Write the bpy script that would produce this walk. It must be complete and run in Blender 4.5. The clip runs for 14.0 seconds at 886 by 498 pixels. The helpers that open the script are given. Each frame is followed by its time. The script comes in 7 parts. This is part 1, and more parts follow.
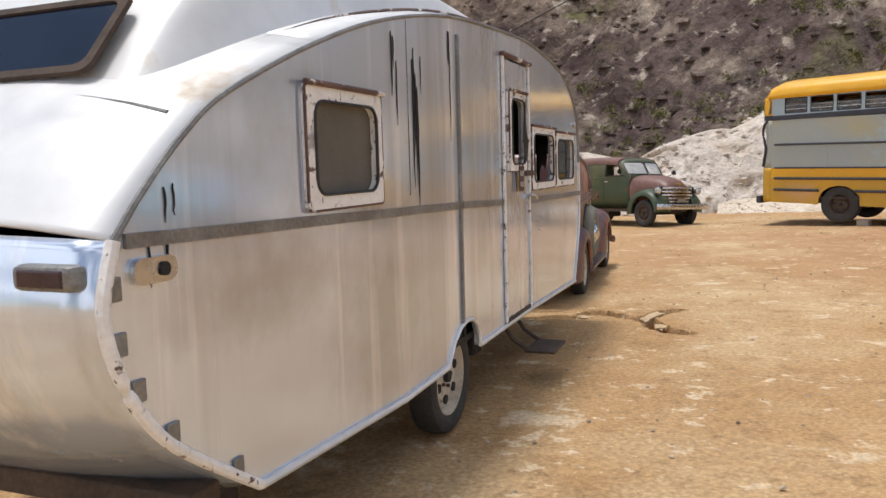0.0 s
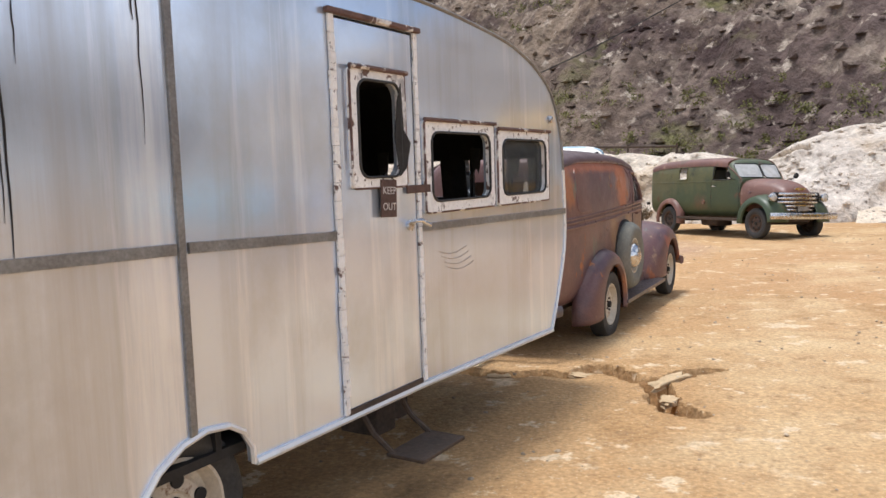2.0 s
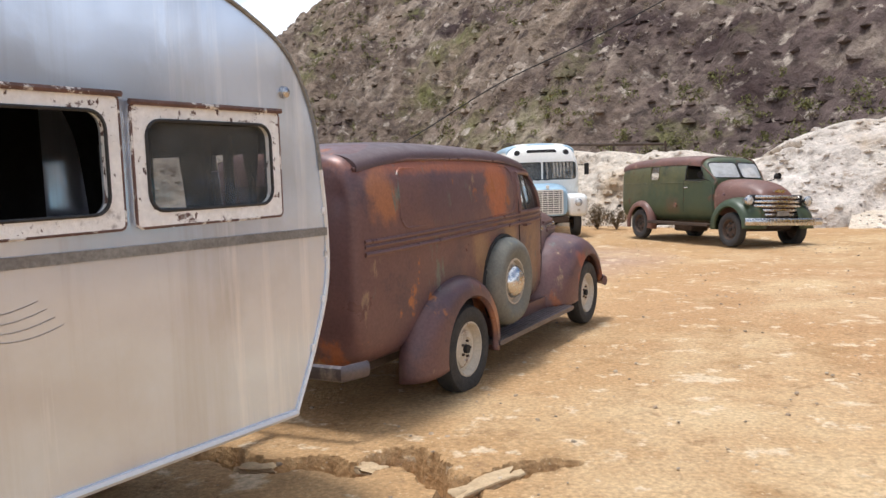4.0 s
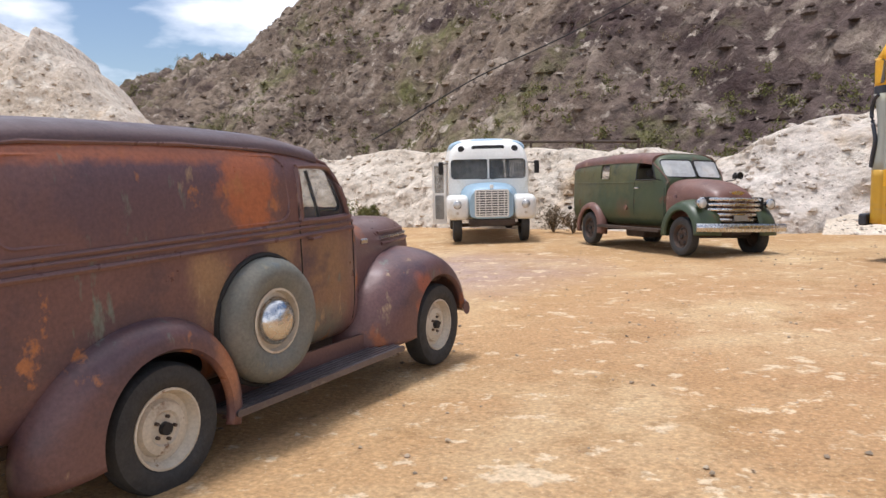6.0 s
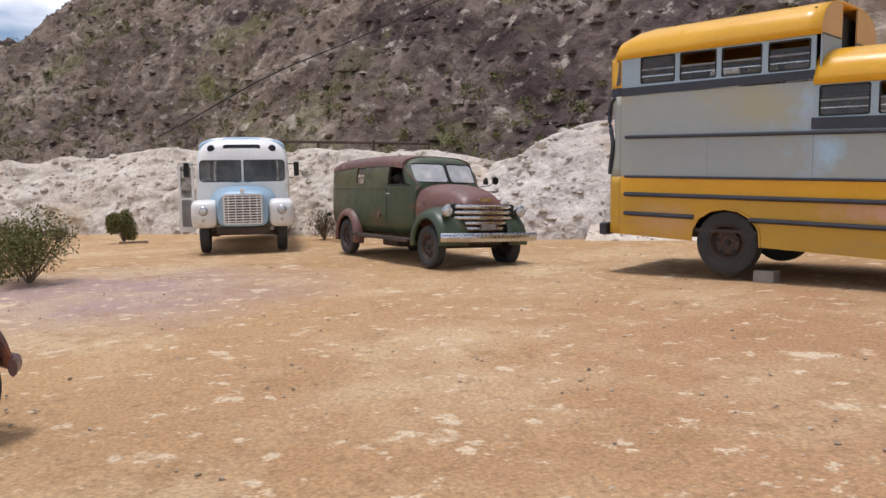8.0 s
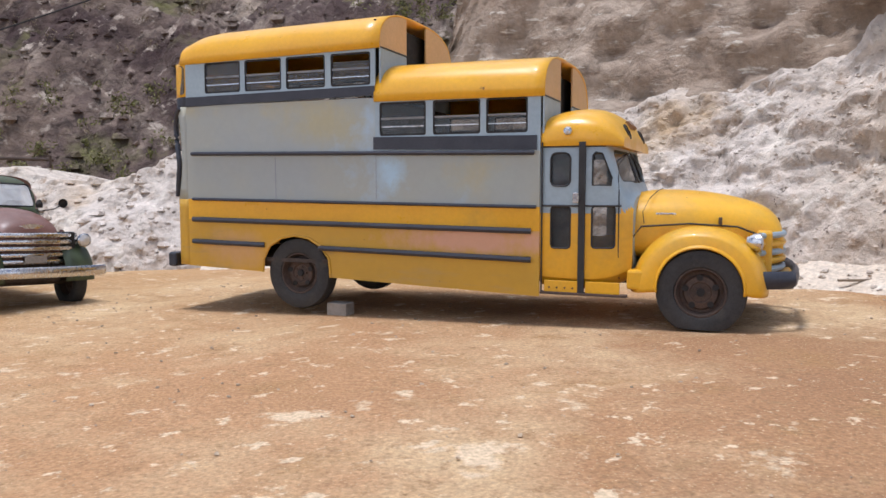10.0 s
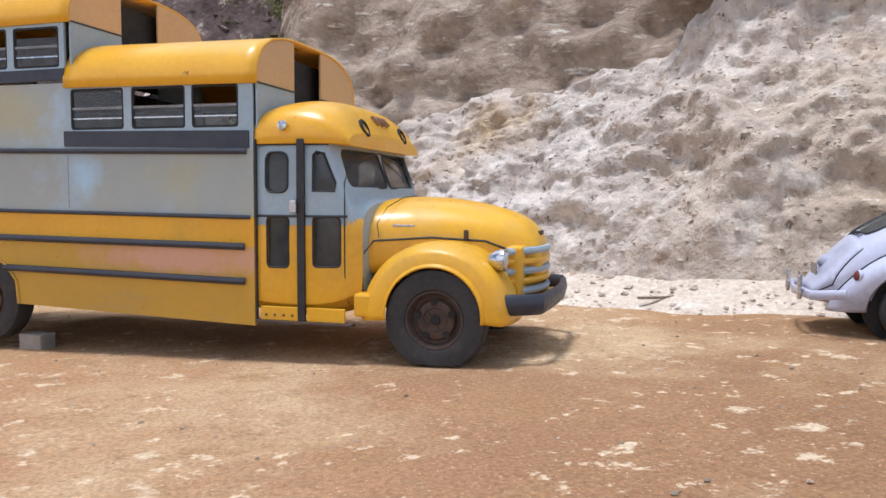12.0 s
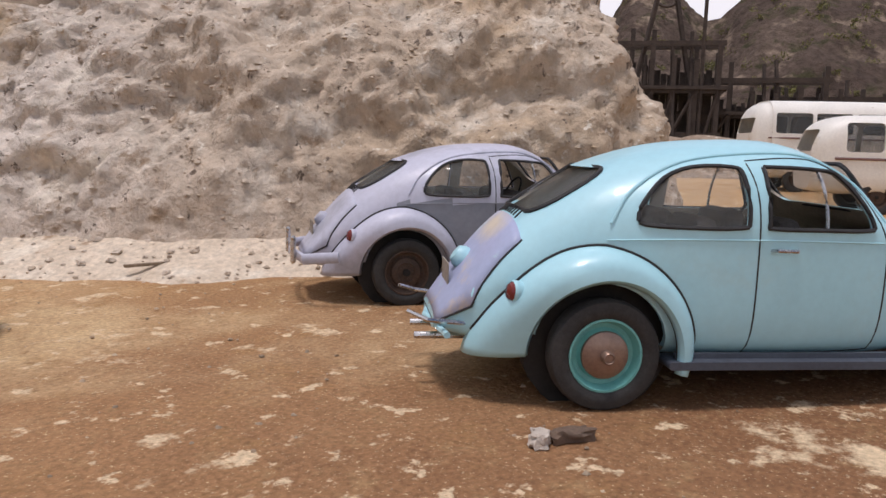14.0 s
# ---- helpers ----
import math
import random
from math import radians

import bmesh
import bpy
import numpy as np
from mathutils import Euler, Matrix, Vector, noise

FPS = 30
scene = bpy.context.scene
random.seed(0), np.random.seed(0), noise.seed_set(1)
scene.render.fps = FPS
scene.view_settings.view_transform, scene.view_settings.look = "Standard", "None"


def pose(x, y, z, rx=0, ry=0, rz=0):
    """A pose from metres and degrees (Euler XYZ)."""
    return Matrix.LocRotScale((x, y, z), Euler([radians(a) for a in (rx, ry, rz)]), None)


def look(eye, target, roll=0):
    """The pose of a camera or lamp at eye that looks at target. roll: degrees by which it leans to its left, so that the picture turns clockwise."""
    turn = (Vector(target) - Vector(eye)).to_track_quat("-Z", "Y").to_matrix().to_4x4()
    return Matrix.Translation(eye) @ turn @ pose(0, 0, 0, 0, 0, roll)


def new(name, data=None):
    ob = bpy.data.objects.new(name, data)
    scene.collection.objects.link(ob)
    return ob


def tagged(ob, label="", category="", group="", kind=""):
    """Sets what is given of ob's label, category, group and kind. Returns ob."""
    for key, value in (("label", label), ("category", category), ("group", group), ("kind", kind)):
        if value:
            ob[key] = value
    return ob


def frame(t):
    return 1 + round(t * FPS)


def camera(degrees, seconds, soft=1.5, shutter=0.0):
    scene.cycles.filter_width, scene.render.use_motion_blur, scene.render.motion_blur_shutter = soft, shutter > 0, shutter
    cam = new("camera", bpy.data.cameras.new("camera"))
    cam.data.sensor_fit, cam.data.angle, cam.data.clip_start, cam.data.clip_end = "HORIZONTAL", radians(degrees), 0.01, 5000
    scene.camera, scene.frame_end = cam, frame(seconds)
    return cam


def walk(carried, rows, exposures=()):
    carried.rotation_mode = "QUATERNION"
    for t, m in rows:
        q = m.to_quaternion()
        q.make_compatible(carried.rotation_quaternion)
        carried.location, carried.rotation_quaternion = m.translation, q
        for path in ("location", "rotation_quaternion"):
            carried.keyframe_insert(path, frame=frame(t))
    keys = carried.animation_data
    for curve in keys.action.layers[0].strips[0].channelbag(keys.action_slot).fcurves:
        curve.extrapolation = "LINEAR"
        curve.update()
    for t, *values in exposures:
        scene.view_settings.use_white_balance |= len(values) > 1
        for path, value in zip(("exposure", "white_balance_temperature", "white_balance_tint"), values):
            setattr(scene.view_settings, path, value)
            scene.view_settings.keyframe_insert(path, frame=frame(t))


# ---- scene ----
cam = camera(59.9, 14.0)
METRES, EYE, TILT, LEAN, TURN = 17.2, 1.7, 0.0, 0.0, 0.0
ROWS = [
    (0.0, 0.0, 0.0, 0.0, -0.17, -6.15, 1.56),
    (0.5, 0.027, 0.0283, 0.0023, 7.06, -5.9, 1.82),
    (1.0, 0.0508, 0.058, 0.0033, 9.75, -5.83, 1.83),
    (1.5, 0.0758, 0.0903, 0.0026, 10.23, -5.86, 1.77),
    (2.0, 0.0963, 0.1221, 0.0013, 10.31, -5.81, 1.78),
    (2.5, 0.1163, 0.1539, 0.0003, 10.86, -5.76, 1.72),
    (3.0, 0.1343, 0.1875, -0.0002, 11.07, -5.76, 1.73),
    (3.5, 0.1511, 0.2232, -0.0008, 11.12, -5.81, 1.7),
    (4.0, 0.1702, 0.2587, -0.001, 11.09, -5.9, 1.66),
    (6.5, 0.2597, 0.4244, -0.0068, 10.9, -6.0, 1.24),
    (7.0, 0.2806, 0.451, -0.0069, 10.25, -5.97, 1.17),
    (7.5, 0.3058, 0.4768, -0.0059, 5.81, -6.08, 0.95),
    (8.0, 0.3312, 0.4989, -0.0049, -1.75, -6.18, 0.68),
    (8.5, 0.3602, 0.519, -0.0066, -9.18, -6.26, 0.37),
    (9.0, 0.3915, 0.536, -0.007, -14.82, -5.69, 0.2),
    (11.5, 0.5597, 0.5813, -0.0063, -30.19, -4.06, -0.26),
    (12.0, 0.5965, 0.5864, -0.0071, -30.27, -4.07, -0.28),
    (12.5, 0.6267, 0.5945, -0.0072, -30.42, -4.49, -0.28),
    (13.0, 0.6569, 0.5993, -0.0066, -34.27, -5.41, -0.5),
    (13.5, 0.6829, 0.6057, -0.0068, -46.58, -6.68, -0.97),
    (14.0, 0.706, 0.6121, -0.005, -60.53, -7.71, -1.64),
]
walk(cam, [(t, pose(0, 0, EYE, TILT, LEAN, TURN) @ pose(METRES * x, METRES * y, METRES * z, 90 + pitch, roll, yaw)) for t, x, y, z, yaw, pitch, roll in ROWS],
     exposures=[(0.0, 0.05, 6500, 12), (1.0, 0.28, 6450, 12), (1.6, 0.38, 6300, 12), (3.0, 0.38, 6250, 12), (4.0, 0.34, 6250, 12), (6.5, 0.16, 6250, 15), (7.5, -0.12, 6200, 16), (9.0, 0.05, 6100, 17), (11.5, 0.22, 5850, 15), (12.5, 0.24, 5950, 15), (13.2, 0.04, 6350, 17), (13.6, -0.18, 6650, 19), (14.0, -0.3, 6650, 20)])

# ---- light ----
world = bpy.data.worlds.new("sky")
scene.world = world
world.use_nodes = True
wn, wl = world.node_tree.nodes, world.node_tree.links
wn.clear()
SUN_ELEV, SUN_AZ = 80.0, 290.0      # degrees; azimuth clockwise from +y
sky = wn.new("ShaderNodeTexSky")
sky.sky_type, sky.sun_disc = "NISHITA", False
sky.dust_density, sky.ozone_density = 0.4, 1.5
sky.sun_elevation, sky.sun_rotation = radians(SUN_ELEV), radians(SUN_AZ)
wtc, wmap = wn.new("ShaderNodeTexCoord"), wn.new("ShaderNodeMapping")
wmap.inputs["Scale"].default_value = (1.0, 1.0, 2.6)
wl.new(wtc.outputs["Generated"], wmap.inputs["Vector"])
cloud = wn.new("ShaderNodeTexNoise")
cloud.inputs["Scale"].default_value, cloud.inputs["Detail"].default_value = 2.3, 7.0
wl.new(wmap.outputs["Vector"], cloud.inputs["Vector"])
cramp = wn.new("ShaderNodeValToRGB")
cramp.color_ramp.elements[0].position, cramp.color_ramp.elements[1].position = 0.46, 0.55
wl.new(cloud.outputs["Fac"], cramp.inputs["Fac"])
cmix = wn.new("ShaderNodeMix")
cmix.data_type = "RGBA"
cmix.inputs["B"].default_value = (11.6, 12.0, 12.6, 1)
wl.new(cramp.outputs["Color"], cmix.inputs["Factor"])
wl.new(sky.outputs["Color"], cmix.inputs["A"])
wbg, wout = wn.new("ShaderNodeBackground"), wn.new("ShaderNodeOutputWorld")
wbg.inputs["Strength"].default_value = 0.092
wl.new(cmix.outputs["Result"], wbg.inputs["Color"])
wl.new(wbg.outputs["Background"], wout.inputs["Surface"])

sun_data = bpy.data.lights.new("sun", "SUN")
sun_data.energy, sun_data.angle, sun_data.color = 2.5, radians(11), (1.0, 0.98, 0.95)
sun = new("sun", sun_data)
se, sa = radians(SUN_ELEV), radians(SUN_AZ)
sun.matrix_world = look((30 * math.cos(se) * math.sin(sa), 30 * math.cos(se) * math.cos(sa), 30 * math.sin(se)), (0, 0, 0))


# ---- materials ----
ONE, N = (1, 1, 1), None


def surf(name, c1, c2, scale=2.0, rough=0.6, metal=0.0, bump=0.1, bscale=40.0, spots=(), grain=0.25, stretch=(1, 1, 1), rvar=0.1, vary=0.0, spec=0.5, coat=0.0, bdist=0.02, zones=(), patches=()):
    """Two tones in large noise, fine grain, relief, and spots: (colour, scale, from, to, stretch, roughness or None, metal or None)."""
    m = bpy.data.materials.new(name)
    m.use_nodes = True
    n, l = m.node_tree.nodes, m.node_tree.links
    b = n["Principled BSDF"]
    tc = n.new("ShaderNodeTexCoord")

    def noise_at(s, st, detail=6.0, rough_=0.6):
        mp, t = n.new("ShaderNodeMapping"), n.new("ShaderNodeTexNoise")
        mp.inputs["Scale"].default_value = st
        mp.inputs["Location"].default_value = (s * 1.7 % 7, s * 0.9 % 5, s * 2.3 % 6)
        t.inputs["Scale"].default_value, t.inputs["Detail"].default_value, t.inputs["Roughness"].default_value = s, detail, rough_
        l.new(tc.outputs["Object"], mp.inputs["Vector"])
        l.new(mp.outputs["Vector"], t.inputs["Vector"])
        return t.outputs["Fac"]

    def ranged(val, a, c, lo=0.0, hi=1.0):
        r = n.new("ShaderNodeMapRange")
        r.inputs["From Min"].default_value, r.inputs["From Max"].default_value = a, c
        r.inputs["To Min"].default_value, r.inputs["To Max"].default_value = lo, hi
        l.new(val, r.inputs["Value"])
        return r.outputs["Result"]

    def mixed(fac, a, c, kind="MIX"):
        x = n.new("ShaderNodeMix")
        x.data_type, x.blend_type = "RGBA", kind
        if isinstance(fac, float):
            x.inputs["Factor"].default_value = fac
        else:
            l.new(fac, x.inputs["Factor"])
        for key, v in (("A", a), ("B", c)):
            if isinstance(v, tuple):
                x.inputs[key].default_value = (*v, 1)
            else:
                l.new(v, x.inputs[key])
        return x.outputs["Result"]

    col = mixed(ranged(noise_at(scale, stretch), 0.35, 0.65), c1, c2)
    rgh = ranged(noise_at(scale * 4.1, stretch), 0.3, 0.7, max(0.02, rough - rvar), min(1, rough + rvar))
    for colour, zx, zy, r0, r1, amount in zones:   # soil of another colour round a place
        d = n.new("ShaderNodeVectorMath")
        d.operation = "DISTANCE"
        d.inputs[1].default_value = (zx, zy, 0)
        l.new(tc.outputs["Object"], d.inputs[0])
        w = n.new("ShaderNodeMath")
        w.operation = "MULTIPLY_ADD"
        l.new(noise_at(0.7, ONE, 7.0, 0.7), w.inputs[0])
        w.inputs[1].default_value = (r1 - r0) * 0.9
        l.new(d.outputs["Value"], w.inputs[2])
        col = mixed(ranged(w.outputs["Value"], r0 + (r1 - r0) * 0.3, r1 + (r1 - r0) * 0.3, amount, 0.0), col, colour)
    for colour, centre, radii, amount, soft_ in patches:   # a patch with an uneven edge: centre and radii in metres
        mp, ln = n.new("ShaderNodeMapping"), n.new("ShaderNodeVectorMath")
        mp.inputs["Scale"].default_value = tuple(1 / r for r in radii)
        mp.inputs["Location"].default_value = tuple(-c / r for c, r in zip(centre, radii))
        ln.operation = "LENGTH"
        l.new(tc.outputs["Object"], mp.inputs["Vector"])
        l.new(mp.outputs["Vector"], ln.inputs[0])
        w = n.new("ShaderNodeMath")
        w.operation = "MULTIPLY_ADD"
        l.new(noise_at(5.0 + 3.0 * abs(centre[0] % 1), (1, 1, 0.8), 6.0, 0.65), w.inputs[0])
        w.inputs[1].default_value = 1.9
        l.new(ln.outputs["Value"], w.inputs[2])
        col = mixed(ranged(w.outputs["Value"], 1.9 - soft_, 1.9 + soft_, amount, 0.0), col, colour)
    met = None
    for colour, s, a, c, st, r2, m2 in spots:
        f = ranged(noise_at(s, st, 8.0, 0.65), a, c)
        col = mixed(f, col, colour)
        if r2 is not None:
            x = n.new("ShaderNodeMix")
            l.new(f, x.inputs["Factor"]), l.new(rgh, x.inputs["A"])
            x.inputs["B"].default_value = r2
            rgh = x.outputs["Result"]
        if m2 is not None:
            x = n.new("ShaderNodeMix")
            l.new(f, x.inputs["Factor"])
            if met is None:
                x.inputs["A"].default_value = metal
            else:
                l.new(met, x.inputs["A"])
            x.inputs["B"].default_value = m2
            met = x.outputs["Result"]
    if grain:
        g = ranged(noise_at(bscale, (1, 1, 1), 4.0), 0.25, 0.75, 1 - grain, 1 + grain)
        gc = n.new("ShaderNodeCombineColor")
        for k in ("Red", "Green", "Blue"):
            l.new(g, gc.inputs[k])
        col = mixed(1.0, col, gc.outputs["Color"], "MULTIPLY")
    if vary:
        oi = n.new("ShaderNodeNewGeometry")
        g = ranged(oi.outputs["Random Per Island"], 0, 1, 1 - vary, 1 + vary)
        gc = n.new("ShaderNodeCombineColor")
        for k in ("Red", "Green", "Blue"):
            l.new(g, gc.inputs[k])
        col = mixed(1.0, col, gc.outputs["Color"], "MULTIPLY")
    l.new(col, b.inputs["Base Color"])
    l.new(rgh, b.inputs["Roughness"])
    if met is None:
        b.inputs["Metallic"].default_value = metal
    else:
        l.new(met, b.inputs["Metallic"])
    b.inputs["Specular IOR Level"].default_value = spec
    b.inputs["Coat Weight"].default_value = coat
    if bump:
        bp = n.new("ShaderNodeBump")
        bp.inputs["Strength"].default_value, bp.inputs["Distance"].default_value = min(1.0, bump), bdist
        l.new(noise_at(bscale * 0.7, (1, 1, 1), 8.0), bp.inputs["Height"])
        l.new(bp.outputs["Normal"], b.inputs["Normal"])
    return m


def glass(name, colour, rough=0.03, alpha=0.25):
    """Clear or dusty pane: part see-through, part glossy film."""
    m = bpy.data.materials.new(name)
    m.use_nodes = True
    n, l = m.node_tree.nodes, m.node_tree.links
    b = n["Principled BSDF"]
    b.inputs["Base Color"].default_value = (*colour, 1)
    b.inputs["Roughness"].default_value = rough
    t, tc = n.new("ShaderNodeTexNoise"), n.new("ShaderNodeTexCoord")
    t.inputs["Scale"].default_value, t.inputs["Detail"].default_value = 5.0, 6.0
    l.new(tc.outputs["Object"], t.inputs["Vector"])
    r = n.new("ShaderNodeMapRange")
    r.inputs["From Min"].default_value, r.inputs["From Max"].default_value = 0.3, 0.7
    r.inputs["To Min"].default_value, r.inputs["To Max"].default_value = max(0, alpha - 0.1), min(1, alpha + 0.1)
    l.new(t.outputs["Fac"], r.inputs["Value"])
    l.new(r.outputs["Result"], b.inputs["Alpha"])
    return m


SAND = surf("sand", (0.50, 0.315, 0.155), (0.43, 0.258, 0.12), 0.5, 0.95, bump=0.8, bscale=30, grain=0.34, spec=0.15, bdist=0.03,
            zones=[((0.42, 0.235, 0.12), 10.5, 14.5, 3.5, 10.5, 0.85), ((0.225, 0.112, 0.056), 17.5, 9.8, 3.0, 11.0, 0.95), ((0.37, 0.265, 0.245), 0.4, 20.3, 2.0, 5.0, 0.85)],
            spots=[((0.58, 0.42, 0.24), 0.33, 0.48, 0.70, ONE, N, N), ((0.34, 0.195, 0.085), 1.3, 0.55, 0.75, ONE, N, N), ((0.33, 0.20, 0.10), 5.5, 0.56, 0.70, ONE, N, N),
                   ((0.64, 0.49, 0.32), 1.5, 0.605, 0.66, ONE, N, N), ((0.64, 0.49, 0.32), 4.2, 0.595, 0.64, ONE, N, N),
                   ((0.28, 0.17, 0.08), 17, 0.64, 0.70, ONE, N, N), ((0.64, 0.49, 0.30), 48, 0.60, 0.68, ONE, N, N)])
PALE = surf("pale_earth", (0.67, 0.595, 0.52), (0.545, 0.47, 0.395), 0.4, 0.95, bump=1.0, bscale=4.5, grain=0.28, spec=0.1, bdist=0.16,
            zones=[((0.46, 0.345, 0.23), 21.3, 14.2, 2.5, 8.0, 0.85), ((0.50, 0.40, 0.29), -25.0, 35.0, 8.0, 14.0, 0.8), ((0.60, 0.51, 0.40), -4.0, 35.0, 9.0, 15.0, 0.7)],
            spots=[((0.70, 0.63, 0.53), 0.9, 0.52, 0.66, ONE, N, N), ((0.34, 0.25, 0.175), 2.6, 0.56, 0.68, ONE, N, N), ((0.15, 0.115, 0.09), 5.5, 0.615, 0.67, (1, 1, 0.6), N, N),
                   ((0.74, 0.68, 0.58), 6.5, 0.60, 0.68, ONE, N, N), ((0.48, 0.35, 0.22), 0.22, 0.55, 0.68, ONE, N, N)])
PALE_SAND = surf("pale_loose_sand", (0.68, 0.58, 0.46), (0.58, 0.48, 0.365), 0.8, 0.95, bump=0.8, bscale=14, grain=0.25, spec=0.1, bdist=0.05,
                 spots=[((0.40, 0.29, 0.20), 3.0, 0.60, 0.70, ONE, N, N), ((0.74, 0.66, 0.54), 1.4, 0.54, 0.66, ONE, N, N)])
BROWN = surf("brown_cliff", (0.30, 0.225, 0.165), (0.43, 0.345, 0.265), 0.3, 0.95, bump=1.0, bscale=3.5, grain=0.3, spec=0.1, bdist=0.22,
             spots=[((0.22, 0.16, 0.115), 1.1, 0.52, 0.66, (1, 1, 3), N, N), ((0.64, 0.57, 0.47), 1.7, 0.58, 0.66, (1, 1, 4), N, N)])
HILL = surf("hill_rock", (0.275, 0.208, 0.152), (0.155, 0.114, 0.087), 0.07, 0.95, bump=1.0, bscale=1.1, grain=0.4, spec=0.1, bdist=0.9,
            zones=[((0.115, 0.082, 0.076), 26.0, 58.0, 14.0, 38.0, 0.9)],
            spots=[((0.36, 0.29, 0.225), 0.16, 0.50, 0.64, ONE, N, N), ((0.07, 0.047, 0.043), 0.13, 0.52, 0.64, ONE, N, N),
                   ((0.15, 0.14, 0.06), 0.10, 0.56, 0.68, ONE, N, N), ((0.085, 0.064, 0.054), 0.8, 0.54, 0.66, ONE, N, N), ((0.44, 0.37, 0.30), 0.7, 0.58, 0.66, ONE, N, N)])
FARHILL = surf("far_hill_rock", (0.13, 0.097, 0.076), (0.075, 0.054, 0.044), 0.08, 0.95, bump=1.0, bscale=1.0, grain=0.4, spec=0.1, bdist=1.0,
               spots=[((0.06, 0.055, 0.03), 0.3, 0.53, 0.63, ONE, N, N), ((0.26, 0.20, 0.15), 0.2, 0.56, 0.66, ONE, N, N)])
ALU = surf("weathered_aluminium", (0.72, 0.81, 0.95), (0.65, 0.73, 0.85), 0.7, 0.14, 0.66, bump=0.35, bscale=1.0, grain=0.0, rvar=0.05, bdist=0.014,
           # three soft patches of darker grey on the side
           patches=[((0.38, 0.39, 0.41), (0.75, 0.0, 1.02), (0.42, 0.5, 0.42), 0.8, 0.7), ((0.40, 0.41, 0.43), (-0.30, 0.0, 1.30), (0.42, 0.5, 0.16), 0.75, 0.7), ((0.52, 0.53, 0.55), (4.2, 0.0, 0.85), (0.5, 0.5, 0.3), 0.5, 0.8)],
           spots=[((0.52, 0.54, 0.57), 0.85, 0.54, 0.74, (1.2, 1.2, 0.8), 0.22, N), ((0.50, 0.51, 0.53), 0.8, 0.50, 0.70, (3.4, 3.4, 0.16), 0.24, N), ((0.90, 0.91, 0.93), 1.0, 0.54, 0.74, (2.8, 2.8, 0.14), 0.2, 0.45)])
ALU_ROOF = surf("painted_aluminium_roof", (0.80, 0.80, 0.79), (0.72, 0.71, 0.69), 0.8, 0.42, 0.35, bump=0.03, bscale=8, grain=0.05,
                spots=[((0.55, 0.46, 0.36), 1.3, 0.60, 0.76, (2, 2, 1), 0.7, 0.1)])
ALU_DARK = surf("grey_moulding", (0.28, 0.28, 0.27), (0.20, 0.19, 0.18), 6, 0.55, 0.6, bump=0.1, bscale=60)
FLAKED = surf("flaking_white_paint", (0.87, 0.86, 0.84), (0.80, 0.78, 0.75), 6, 0.6, 0.0, bump=0.5, bscale=38, grain=0.1,
              spots=[((0.14, 0.085, 0.07), 7.0, 0.585, 0.625, (1, 1, 1.6), 0.85, N), ((0.10, 0.06, 0.05), 24, 0.61, 0.64, (1, 1, 0.6), 0.85, N), ((0.45, 0.43, 0.42), 5, 0.60, 0.66, ONE, 0.4, 0.5)])
RUSTY_EDGE = surf("rusty_flaked_edge", (0.16, 0.09, 0.075), (0.10, 0.06, 0.05), 8, 0.8, 0.1, bump=0.4, bscale=40, grain=0.2,
                  spots=[((0.70, 0.66, 0.62), 9.0, 0.56, 0.60, ONE, 0.6, N)])
RUST = surf("rusted_paint", (0.175, 0.088, 0.078), (0.125, 0.066, 0.066), 0.9, 0.38, 0.1, bump=0.1, bscale=45, grain=0.2, rvar=0.12,
            patches=[((0.115, 0.066, 0.076), (0.05, -0.74, 1.60), (0.62, 0.5, 0.26), 0.9, 0.3), ((0.40, 0.125, 0.050), (0.80, -0.74, 1.62), (0.24, 0.5, 0.30), 0.92, 0.22),
                     ((0.36, 0.12, 0.055), (-0.1, -0.74, 1.82), (1.3, 0.4, 0.06), 0.8, 0.4), ((0.38, 0.15, 0.065), (-1.00, -0.72, 1.62), (0.16, 0.4, 0.20), 0.85, 0.3),
                     ((0.33, 0.20, 0.10), (1.02, -0.74, 1.12), (0.16, 0.4, 0.22), 0.75, 0.3), ((0.36, 0.22, 0.11), (0.45, -0.74, 1.05), (0.16, 0.4, 0.22), 0.7, 0.4),
                     ((0.26, 0.15, 0.075), (1.60, -0.74, 1.0), (0.30, 0.4, 0.34), 0.7, 0.5), ((0.14, 0.145, 0.115), (1.40, -0.74, 0.58), (0.40, 0.4, 0.16), 0.8, 0.4),
                     ((0.33, 0.10, 0.06), (2.66, -0.88, 0.76), (0.09, 0.4, 0.10), 0.85, 0.3), ((0.40, 0.12, 0.055), (2.66, -0.88, 0.55), (0.12, 0.4, 0.09), 0.9, 0.3),
                     ((0.40, 0.17, 0.085), (0.42, -0.88, 0.62), (0.10, 0.4, 0.20), 0.8, 0.4)],
            spots=[((0.34, 0.115, 0.05), 1.15, 0.59, 0.64, (1, 1, 0.8), 0.65, 0.0), ((0.095, 0.056, 0.064), 0.9, 0.55, 0.62, ONE, 0.36, N), ((0.40, 0.16, 0.065), 3.4, 0.62, 0.67, (1, 1, 0.8), 0.7, N),
                   ((0.38, 0.26, 0.15), 2.9, 0.625, 0.69, (1.5, 1.5, 0.5), 0.7, 0.0), ((0.15, 0.165, 0.14), 2.7, 0.62, 0.69, (2, 2, 0.6), 0.5, N)])
RUST_DARK = surf("dark_rust", (0.145, 0.080, 0.074), (0.18, 0.098, 0.085), 1.3, 0.34, 0.2, bump=0.08, bscale=50, grain=0.18, rvar=0.1,
                 spots=[((0.27, 0.105, 0.055), 1.4, 0.60, 0.68, ONE, 0.65, 0.0)])
